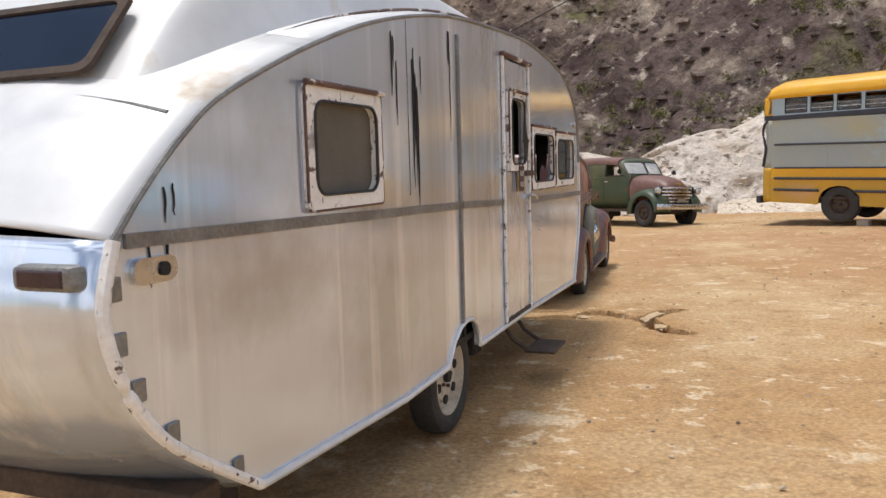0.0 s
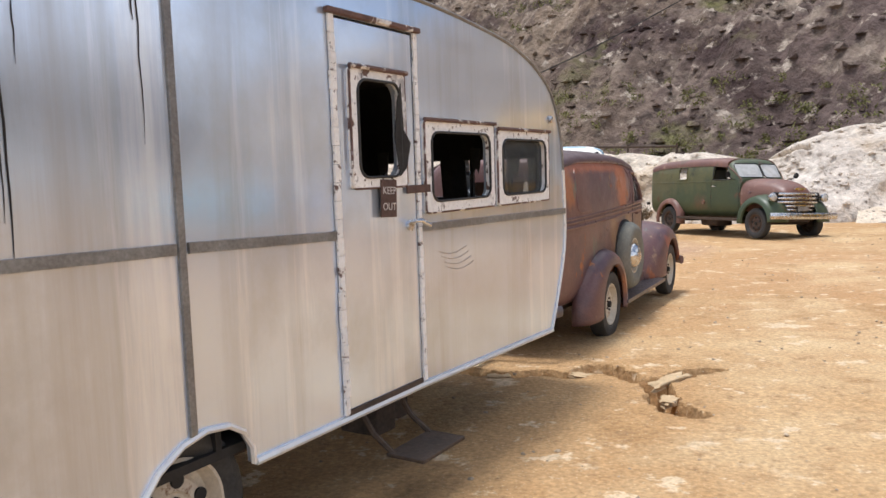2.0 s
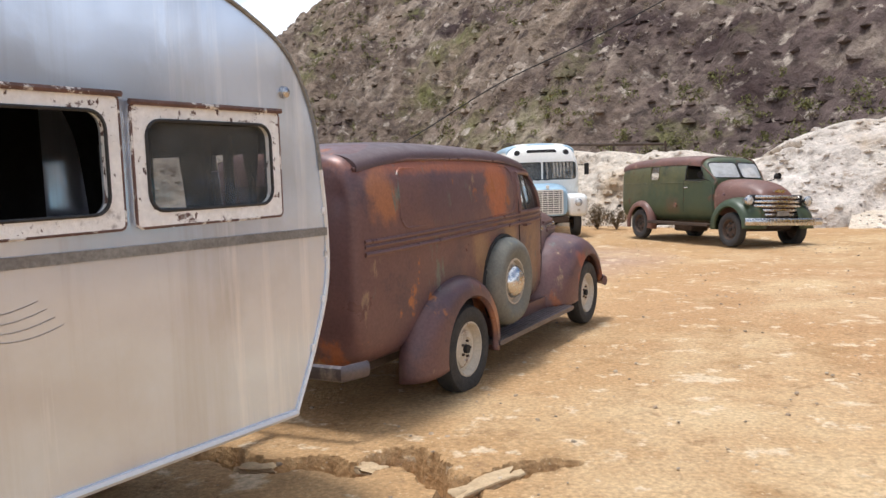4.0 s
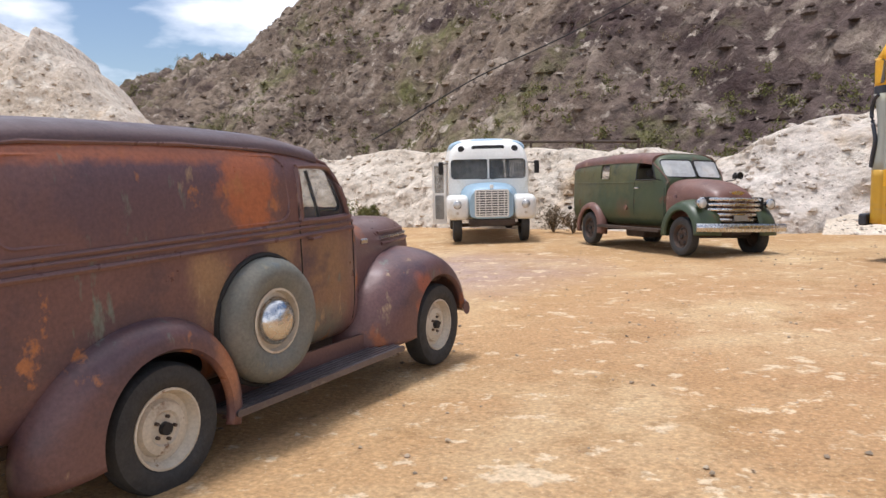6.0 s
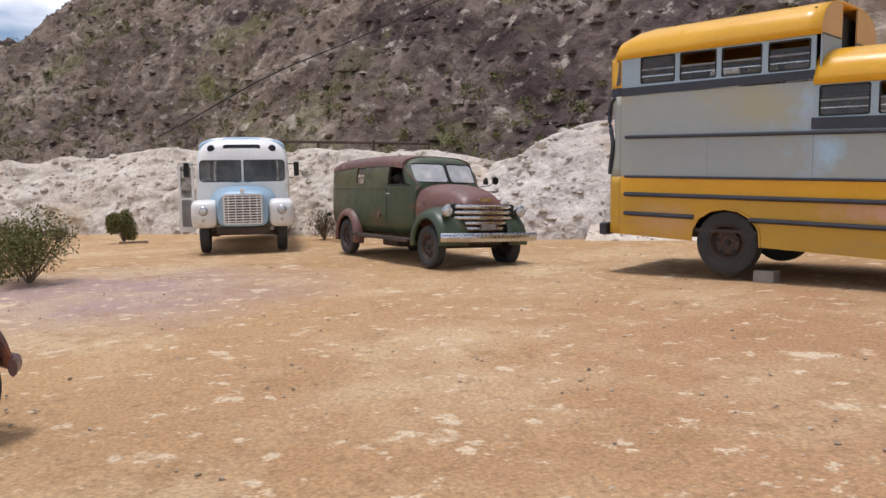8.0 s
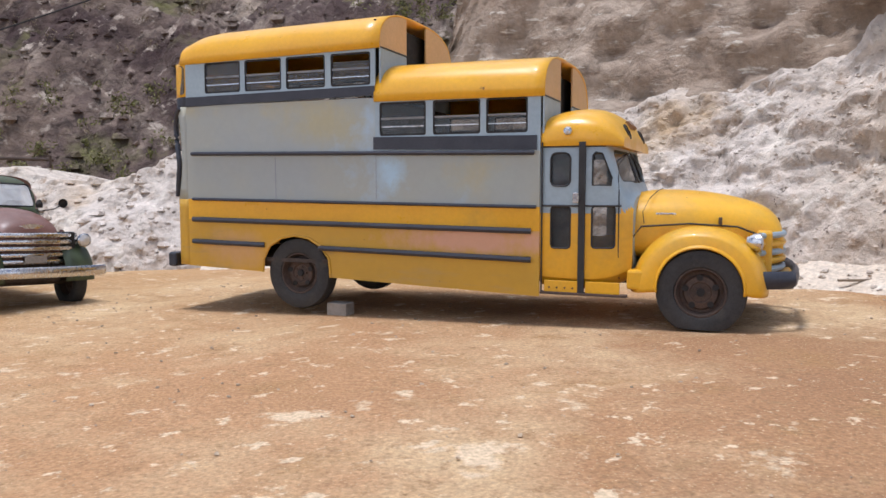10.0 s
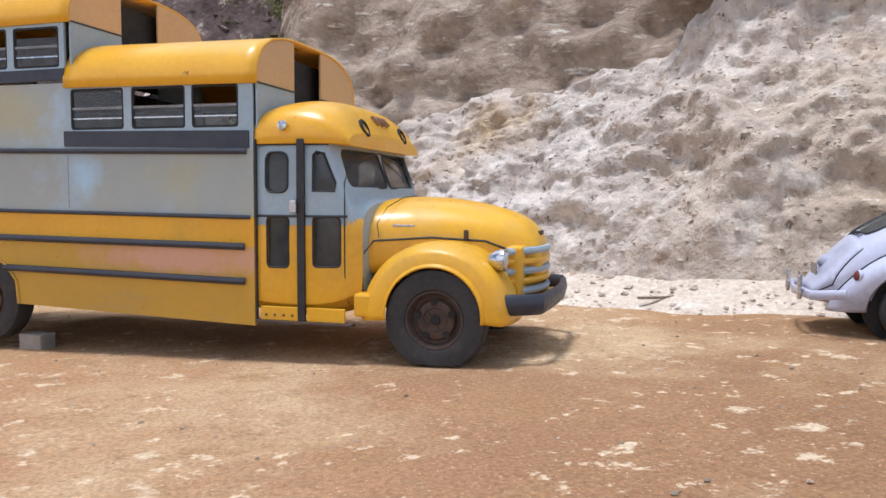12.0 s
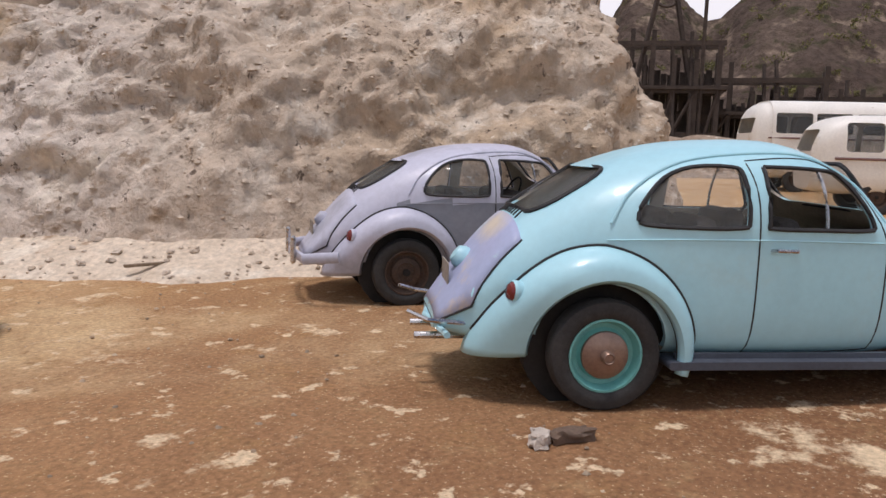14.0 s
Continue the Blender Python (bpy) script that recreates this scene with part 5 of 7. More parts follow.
    whole.free()
    # yellow roof dome
    dome = [(5.34, 2.04, 2.06, 2.30, 1.02, 3.2, 9), (5.42, 2.03, 2.06, 2.43, 1.17, 3.2, 9), (5.7, 2.03, 2.06, 2.50, 1.185, 3.2, 9), (5.98, 2.03, 2.06, 2.49, 1.17, 3.0, 9), (6.17, 2.03, 2.06, 2.38, 1.12, 3.0, 9), (6.31, 2.02, 2.05, 2.16, 1.04, 3.0, 9)]
    bm = loft(dome, 0, 5, 64)
    bmesh.ops.transform(bm, matrix=shift, verts=bm.verts)
    part("cab_roof", bm, YELLOW, bus, "domed yellow cab roof", smooth=True)
    for y in (-0.42, 0.42):
        l = part("warning_lamp", revolve(B(), [(0.09, -0.06), (0.095, 0.02), (0.07, 0.03), (0.065, 0.0), (0, 0)], (6.262, W / 2 + y * 1.35, 2.215), (1, 0, 0.45), 24), BLACK, bus, "round black warning lamp", smooth=True)
    for y in (-0.14, 0, 0.14):
        bm = B()
        for v in ((0, 0), ):
            prism(bm, [(-0.055, 0.05), (0.055, 0.05), (0.0, -0.055)], -0.02, 0.025, lambda x, yy, z, y=y: (6.225 - z * 0.75 + yy * 0.8, W / 2 + y + x, 2.325 + z * 0.7 + yy * 0.7))
        part("marker_light", bm, RUSTCAP, bus, "small triangular marker light")
    part("side_marker", revolve(B(), [(0.05, 0), (0.045, 0.02), (0, 0.035)], (5.72, -0.03, 2.20), (0, -1, 0.2), 16, ), CHROME, bus, "oval side marker")
    # door leaves
    part("door_gap", box(B(), 5.88, 0.005, 1.22, 0.075, 0.03, 1.72, 0.004), GASKET, bus, "black rubber strip between door leaves")
    for o in (rrect(5.52, 1.59, 5.745, 1.96, 0.07), rrect(5.53, 0.89, 5.75, 1.36, 0.04), rrect(5.99, 0.90, 6.235, 1.365, 0.04)):
        part("door_seal", around(cab, o, -1, 0.011, 0.004), GASKET, bus).matrix_local = shift
        part("door_pane", pane_on(cab, o, -1, -0.02), GLASS_DARK, bus).matrix_local = shift
    o = [(5.99, 1.60), (6.19, 1.60), (6.195, 1.68), (6.09, 1.95), (6.02, 1.965), (5.99, 1.93)]
    part("door_seal", around(cab, o, -1, 0.011, 0.004), GASKET, bus).matrix_local = shift
    part("door_pane", pane_on(cab, o, -1, -0.02), GLASS_DARK, bus).matrix_local = shift
    part("door_latch", box(B(), 5.82, -0.03, 1.46, 0.07, 0.04, 0.12, 0.01), CHROME, bus)
    part("door_edge", box(B(), 5.425, 0.0, 1.22, 0.012, 0.03, 1.72), GASKET, bus)
    part("step_plate", box(B(), 5.9, 0.03, 0.375, 0.98, 0.10, 0.03, 0.008), RUSTY_RIM, bus)
    part("door_foot", box(B(), 5.66, 0.012, 0.455, 0.40, 0.03, 0.13, 0.006), YELLOW, bus, "yellow riveted door foot")
    part("door_foot", box(B(), 6.12, 0.016, 0.455, 0.38, 0.03, 0.13, 0.006), YELLOW, bus)
    for k in range(4):
        part("rivet", cyl(B(), (5.52 + 0.09 * k, -0.006, 0.44), (0, 1, 0), 0.011, 0.012, 8), RUSTY_RIM, bus)
    # windscreen panes with seals
    for y0, y1 in ((-0.97, -0.03), (0.03, 0.97)):
        o = rrect(y0, 1.64, y1, 2.0, 0.08)
        def at(y, z):
            return (6.335 - (z - 1.6) * 0.36 - 0.07 * (abs(y) / 0.9) ** 2.2, W / 2 + y, z)
        part("windscreen_seal", tube(B(), [at(y, z) for y, z in o], 0.014, 6, True), GASKET, bus)
        bm = B()
        vs = [bm.verts.new(at(y, z)) for y, z in o]
        bm.faces.new(vs)
        p = part("windscreen", bm, GLASS_DARK, bus, thick=0.006)
        p.visible_shadow = False
    # bonnet, wings, grille
    hood = [(6.36, 0.75, 1.05, 1.52, 0.86, 2.6, 4), (6.6, 0.75, 1.05, 1.55, 0.80, 2.5, 4), (7.0, 0.75, 1.05, 1.54, 0.70, 2.4, 4), (7.4, 0.75, 1.04, 1.48, 0.58, 2.4, 4), (7.75, 0.75, 1.03, 1.37, 0.46, 2.4, 4), (7.92, 0.75, 1.0, 1.22, 0.38, 2.3, 4), (7.98, 0.8, 0.95, 1.06, 0.30, 2.2, 4)]
    bm = loft(hood, 0, 5, 56)
    bmesh.ops.transform(bm, matrix=shift, verts=bm.verts)
    part("bonnet", bm, YELLOW, bus, "rounded yellow bonnet", smooth=True)
    for s in (-1, 1):
        # black inner copy of the wing paints in the shade beneath it
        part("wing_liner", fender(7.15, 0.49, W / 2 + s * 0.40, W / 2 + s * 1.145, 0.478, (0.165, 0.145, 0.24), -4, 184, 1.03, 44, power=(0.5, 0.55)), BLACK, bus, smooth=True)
        yi, yo = W / 2 + s * 0.40, W / 2 + s * 1.17
        part("front_wing", fender(7.15, 0.49, yi, yo, 0.475, (0.20, 0.18, 0.28), -6, 186, 1.03, 44, power=(0.5, 0.55)), YELLOW, bus, "bulbous yellow front wing", smooth=True, thick=0.015)
        part("wing_beading", tube(B(), [(6.42, W / 2 + s * 1.0, 0.62), (6.40, W / 2 + s * 0.98, 1.0), (6.5, W / 2 + s * 0.92, 1.14), (7.0, W / 2 + s * 0.72, 1.17), (7.5, W / 2 + s * 0.6, 1.14), (7.8, W / 2 + s * 0.5, 1.02)], 0.012, 6), GASKET, bus)
        part("cowl_side", box(B(), 6.48, W / 2 + s * 1.05, 0.56, 0.20, 0.2, 0.22, 0.03), YELLOW, bus)
        hl = part("headlight", revolve(B(), [(0.06, -0.12), (0.098, -0.05), (0.106, 0.0), (0.106, 0.02), (0.092, 0.03)], (7.72, W / 2 + s * 0.88, 0.985), (1, 0, 0), 24), CHROME, bus, "round chrome headlight", smooth=True)
        part("lens", revolve(B(), [(0.095, 0.018), (0.07, 0.04), (0, 0.052)], (7.72, W / 2 + s * 0.88, 0.985), (1, 0, 0), 24), LENS, hl, smooth=True)
    for k in range(5):
        pts = [(7.985 - 0.26 * (abs(t) / 8) ** 2.2, W / 2 + 0.72 * t / 8, 1.05 - 0.093 * k) for t in range(-8, 9)]
        part("grille_bar", tube(B(), pts, 0.036, 8), BLUECAB if k % 2 == 0 else YELLOW, bus, "painted horizontal grille bar", smooth=True)
    bm = B()
    box(bm, 7.78, W / 2, 0.85, 0.16, 1.35, 0.50, 0.03)
    part("grille_backing", bm, YELLOW, bus)
    part("bonnet_badge", box(B(), 7.93, W / 2, 1.20, 0.03, 0.22, 0.05, 0.012), RUSTY_RIM, bus)
    part("name_plate", box(B(), 6.75, W / 2 - 0.79, 1.28, 0.22, 0.02, 0.022, 0.006), CHROME, bus, "small chrome name plate")
    part("bonnet_catch", box(B(), 7.32, W / 2 - 0.64, 1.20, 0.04, 0.06, 0.09, 0.012), RUSTY_RIM, bus)
    part("bonnet_seam", tube(B(), [(6.52, W / 2 - 0.84, 1.17), (6.50, W / 2 - 0.83, 1.3), (6.56, W / 2 - 0.72, 1.45), (6.62, W / 2 - 0.4, 1.545), (6.63, W / 2, 1.56)], 0.005, 5), GASKET, bus)
    pts = [(8.12 - 0.55 * max(0, (abs(t) - 9) / 3) ** 1.6 - 0.10 * (abs(t) / 12) ** 2, W / 2 + 1.12 * t / 12, 0.60) for t in range(-12, 13)]
    part("front_bumper", tube(B(), pts, 0.095, 8, flat=0.45), NAVY, bus, "dark curved front bumper", smooth=True)
    part("bumper_bracket", box(B(), 7.85, W / 2, 0.58, 0.5, 0.7, 0.08, 0.01), YELLOW, bus)
    # wheels
    wheel(bus, 7.16, 0.12, 0.455, -1, 0.47, 0.24, 0.26, RUSTY_RIM, holes=5, flat=0.075)
    wheel(bus, 7.16, W - 0.12, 0.455, 1, 0.47, 0.24, 0.26, RUSTY_RIM, holes=5)
    wheel(bus, 2.15, 0.16, 0.45, -1, 0.47, 0.24, 0.26, RUSTY_RIM, holes=5)
    wheel(bus, 2.15, W - 0.16, 0.45, 1, 0.47, 0.24, 0.26, RUSTY_RIM, holes=5)
    part("chassis_frame", box(B(), 4.4, W / 2, 0.52, 7.0, 0.9, 0.16), UNDER, bus)
    part("rear_axle", cyl(B(), (2.15, W / 2, 0.45), (0, 1, 0), 0.08, 1.9), UNDER, bus)
    part("front_axle", cyl(B(), (7.16, W / 2, 0.42), (0, 1, 0), 0.05, 1.9), UNDER, bus)
    # black sheets behind the near wheels, painted shade
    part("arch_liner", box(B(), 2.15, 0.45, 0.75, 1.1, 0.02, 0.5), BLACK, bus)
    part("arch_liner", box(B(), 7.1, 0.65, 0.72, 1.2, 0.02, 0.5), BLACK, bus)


build_yellow_bus()


# ---- rusty panel van ----
def headlamp(parent, x, y, z, r, ring=None):
    h = part("headlight", revolve(B(), [(r * 0.5, -r * 1.5), (r * 0.9, -r * 0.6), (r * 1.08, 0), (r * 1.08, r * 0.25), (r * 0.92, r * 0.4)], (x, y, z), (1, 0, 0), 24), ring or CHROME, parent, "round headlight", smooth=True)
    part("lens", revolve(B(), [(r * 0.95, r * 0.25), (r * 0.7, r * 0.5), (0, r * 0.65)], (x, y, z), (1, 0, 0), 24), LENS, h, smooth=True)
    return h


def front_screen(parent, halves, z0, z1, xb, rake, bow, mat):
    """Split windscreen panes with seals; xb: foot at the middle; rake: x per metre of height."""
    for y0, y1 in halves:
        o = rrect(y0, z0, y1, z1, 0.07)
        at = lambda y, z: (xb - (z - z0) * rake - bow * (abs(y) / 0.6) ** 2, y, z)
        s = part("windscreen_seal", tube(B(), [at(y, z) for y, z in o], 0.014, 6, True), GASKET, parent)
        bm, n = B(), len(o)
        cy, cz = (y0 + y1) / 2, (z0 + z1) / 2
        rings = [[bm.verts.new(at(cy + (y - cy) * k, cz + (z - cz) * k)) for y, z in o] for k in (1, 0.5)]
        for i in range(n):
            bm.faces.new((rings[0][i], rings[0][(i + 1) % n], rings[1][(i + 1) % n], rings[1][i]))
        bm.faces.new(rings[1])
        p = part("windscreen", bm, mat, parent, thick=0.006)
        p.visible_shadow = False


ROOFRUST = surf("purple_brown_roof", (0.088, 0.056, 0.060), (0.115, 0.070, 0.068), 1.2, 0.42, 0.1, bump=0.08, bscale=45, grain=0.18, spots=[((0.18, 0.085, 0.06), 1.6, 0.60, 0.70, ONE, 0.6, N)])


def build_rusty_van():
    x0, y0 = 1.14, 10.68
    van = empty("panel_van", stand(x0, y0, 0.313, 0.95, 0.0), "heavily rusted vintage panel van with a side-mounted spare wheel", "van")
    body = [(-1.30, 0.60, 1.2, 1.80, 0.58, 5, 6), (-1.20, 0.44, 1.2, 1.93, 0.70, 5, 6), (-0.6, 0.42, 1.2, 2.00, 0.745, 4.5, 6), (0.3, 0.42, 1.2, 2.00, 0.75, 4.5, 6), (1.0, 0.42, 1.2, 1.965, 0.735, 4.2, 6),
            (1.42, 0.42, 1.2, 1.90, 0.715, 4.2, 6), (1.60, 0.42, 1.2, 1.815, 0.70, 4.2, 6), (1.76, 0.42, 1.2, 1.60, 0.68, 4.2, 6), (1.88, 0.44, 1.1, 1.33, 0.64, 4, 6)]
    win = [(1.17, 1.365), (1.66, 1.365), (1.70, 1.41), (1.64, 1.64), (1.57, 1.715), (1.19, 1.73), (1.145, 1.68), (1.14, 1.40)]
    win = smooth_line(win, 3, True)
    cut, ws = B(), B()
    prism(cut, win, -2, 2)
    arch = [(0.46 * math.cos(radians(a)), 0.36 + 0.47 * math.sin(radians(a))) for a in range(-40, 221, 10)]
    wc = B()
    for s in (-1, 1):
        prism(wc, arch, s * 0.5, s * 1.2)
    for a, b in ((-0.56, -0.03), (0.03, 0.56)):
        prism(ws, rrect(a, 1.42, b, 1.76, 0.07), 1.45, 2.4, lambda x, y, z: (y, x, z))
    rw = B()
    prism(rw, rrect(-0.45, 1.4, 0.45, 1.7, 0.05), -1.6, -1.0, lambda x, y, z: (y, x, z))
    part("body", carve(loft(body, 0, 5, 64), [loft(body, 0.035, 5, 64), cut, ws, rw, wc]), RUST, van, "patchy rust and old paint", smooth=True)
    # roof skin a little proud
    for s in (-1, 1):
        part("gutter", tube(B(), [(x, s * (project_y(body, x, z) + 0.012), z) for x, z in ((-1.22, 1.80), (-0.6, 1.865), (0.3, 1.865), (0.9, 1.84), (1.34, 1.80), (1.55, 1.745), (1.73, 1.57), (1.85, 1.35))], 0.014, 6), RUST_DARK, van)
        for dz in (0.0, 0.05, 0.085):
            part("belt_moulding", tube(B(), [(x, s * (project_y(body, x, 1.25 + dz + 0.015 * (x + 1)) + 0.002), 1.235 + dz + 0.014 * (x + 1)) for x in np.linspace(-1.2, 1.8, 16)], 0.014 if dz else 0.018, 6), RUST_DARK, van)
        part("window_trim", around(body, win, s, 0.020, 0.002), RUST_DARK, van)
        part("panel_bead", around(body, rrect(-0.80, 1.375, 1.03, 1.80, 0.10, 6), s, 0.011, -0.002), RUST, van, "pressed edge of the side panel", True)
        for line in ([(1.12, 0.47), (1.13, 1.0), (1.12, 1.4), (1.14, 1.72)], [(1.80, 0.5), (1.80, 1.0), (1.79, 1.33)]):
            part("door_gap", tube(B(), [(x, s * (project_y(body, x, z) + 0.001), z) for x, z in smooth_line(line, 4)], 0.005, 5), BLACK, van)
        part("window_divider", tube(B(), [(1.37, s * 0.70, 1.37), (1.28, s * 0.665, 1.70)], 0.013, 6), GASKET, van)
        p = part("pane", pane_on(body, win, s, -0.02), GLASS_CLEAR, van)
        p.visible_shadow = False
        part("door_handle", tube(B(), [(1.20, s * 0.74, 1.24), (1.20, s * 0.775, 1.24), (1.29, s * 0.775, 1.245)], 0.011, 6), RUST_DARK, van)
        part("rear_wing", fender(0.0, 0.35, s * 0.66, s * 0.885, 0.43, (0.15, 0.165, 0.20), -14, 190, 1.0, 44, 1.25), RUST, van, "rusted rear wing", smooth=True, thick=0.012)
        part("front_wing", fender(2.80, 0.37, s * 0.34, s * 0.86, 0.425, (0.05, 0.235, 0.30), 8, 186, 1.05, 48, 1.42), RUST, van, "rusted front wing with red patches", smooth=True, thick=0.012)
        b = part("running_board", prism(B(), rrect(0.44, 0.28, 2.12, 0.322, 0.02), s * 0.66, s * 0.90), SLATE, van, "worn dark running board")
        bm = B()
        for k in range(5):
            box(bm, 1.28, s * (0.70 + 0.04 * k), 0.326, 1.62, 0.012, 0.008)
        part("ribs", bm, SLATE, b)
        part("splash_apron", box(B(), 1.3, s * 0.665, 0.35, 1.75, 0.02, 0.18), RUST_DARK, van)
        headlamp(van, 3.10, s * 0.60, 0.78, 0.095, RUST_DARK)
        wheel(van, 0.0, s * 0.76, 0.345, s, 0.355, 0.17, 0.215, CREAM, holes=0)
        wheel(van, 2.83, s * 0.735, 0.345, s, 0.355, 0.17, 0.215, CREAM)
    front_screen(van, ((-0.56, -0.03), (0.03, 0.56)), 1.40, 1.76, 1.88, 0.58, 0.08, GLASS_CLEAR)
    # spare wheel in the side
    y = -0.80
    t = part("spare_tyre", revolve(B(), [(0.20, 0.05), (0.23, 0.075), (0.30, 0.095), (0.355, 0.075), (0.39, 0.02), (0.395, -0.05), (0.37, -0.09)], (0.86, y, 0.775), (0, -1, 0), 44), OLD_RUBBER, van, "sun-bleached side-mounted spare tyre", smooth=True)
    part("rim", revolve(B(), [(0.205, 0.06), (0.19, 0.062), (0.18, 0.02), (0.15, 0.03), (0.12, 0.045), (0, 0.045)], (0.86, y, 0.775), (0, -1, 0), 36), CREAM, t, smooth=True)
    part("hub_cap", revolve(B(), [(0.15, 0.04), (0.145, 0.065), (0.105, 0.105), (0.05, 0.128), (0, 0.13)], (0.86, y, 0.775), (0, -1, 0), 30), CHROME, t, "dented chrome hub cap", smooth=True)
    part("spare_well", tube(B(), [(0.86 + 0.405 * math.cos(a), -0.745, 0.775 + 0.405 * math.sin(a)) for a in (2 * math.pi * k / 36 for k in range(36))], 0.02, 6, True), BLACK, van)
    # bonnet and nose
    hood = [(1.80, 0.55, 0.95, 1.33, 0.61, 2.8, 5), (2.05, 0.55, 0.95, 1.315, 0.55, 2.8, 5), (2.4, 0.55, 0.95, 1.295, 0.48, 2.7, 5), (2.78, 0.55, 0.95, 1.285, 0.41, 2.8, 5), (3.06, 0.5, 0.95, 1.265, 0.34, 2.8, 4), (3.20, 0.5, 0.9, 1.20, 0.27, 2.5, 4), (3.27, 0.52, 0.8, 1.05, 0.17, 2.2, 4)]
    part("bonnet", loft(hood, 0, 5, 48), RUST_DARK, van, "dark rusty bonnet", smooth=True)
    for s in (-1, 1):
        for k, z in enumerate((1.165, 1.12, 1.075)):
            part("bonnet_trim", tube(B(), [(x, s * (project_y(hood, x, z + 0.03 * (2.9 - x) * -0.2) + 0.006), z) for x in np.linspace(2.50, 3.16, 6)], 0.015, 6), CHROME if k == 1 else RUST_DARK, van)
        part("bonnet_gap", tube(B(), [(1.93, s * (project_y(hood, 1.93, z) + 0.003), z) for z in np.linspace(0.75, 1.30, 8)], 0.006, 5), BLACK, van)
        part("badge", box(B(), 2.12, s * 0.545, 1.13, 0.09, 0.02, 0.045, 0.01), CHROME, van)
    bm = tube(B(), [(3.18, -0.90, 0.44), (3.32, -0.80, 0.44), (3.40, -0.4, 0.44), (3.42, 0, 0.44), (3.40, 0.4, 0.44), (3.32, 0.80, 0.44), (3.18, 0.90, 0.44)], 0.06, 8, flat=0.5)
    part("front_bumper", bm, RUST_DARK, van, smooth=True)
    bm = tube(B(), [(-1.25, -0.72, 0.48), (-1.45, -0.66, 0.48), (-1.50, 0, 0.48), (-1.45, 0.66, 0.48), (-1.25, 0.72, 0.48)], 0.055, 8, flat=0.5)
    part("rear_bumper", bm, SLATE, van, smooth=True)
    part("chassis", box(B(), 1.0, 0, 0.40, 3.9, 0.9, 0.12), UNDER, van)
    for x in (0, 2.83):
        part("axle", cyl(B(), (x, 0, 0.34), (0, 1, 0), 0.04, 1.4), UNDER, van)
    part("seat", box(B(), 0.85, 0, 0.95, 0.25, 1.25, 0.6, 0.06), CLOTH, van)
    top = [(x, zt - 0.15, zt - 0.14, zt + 0.006, project_y(body, x, zt - 0.15) + 0.010, 2.6, 9) for x, zb, zm, zt, w, nu, nl in body[1:6]]
    part("roof", loft(top, 0, 5, 48), ROOFRUST, van, "dark purple-brown rusted roof", smooth=True)
    # a longer cab: everything ahead of the door moves forward
    for ob in van.children_recursive:
        if ob.name.startswith("spare") or ob.parent.name.startswith("spare"):
            continue
        for v in ob.data.vertices:
            k = max(0.0, min(1.0, (v.co.x - 0.55) / 0.55))
            v.co.x += 0.14 * k * k * (3 - 2 * k)


build_rusty_van()


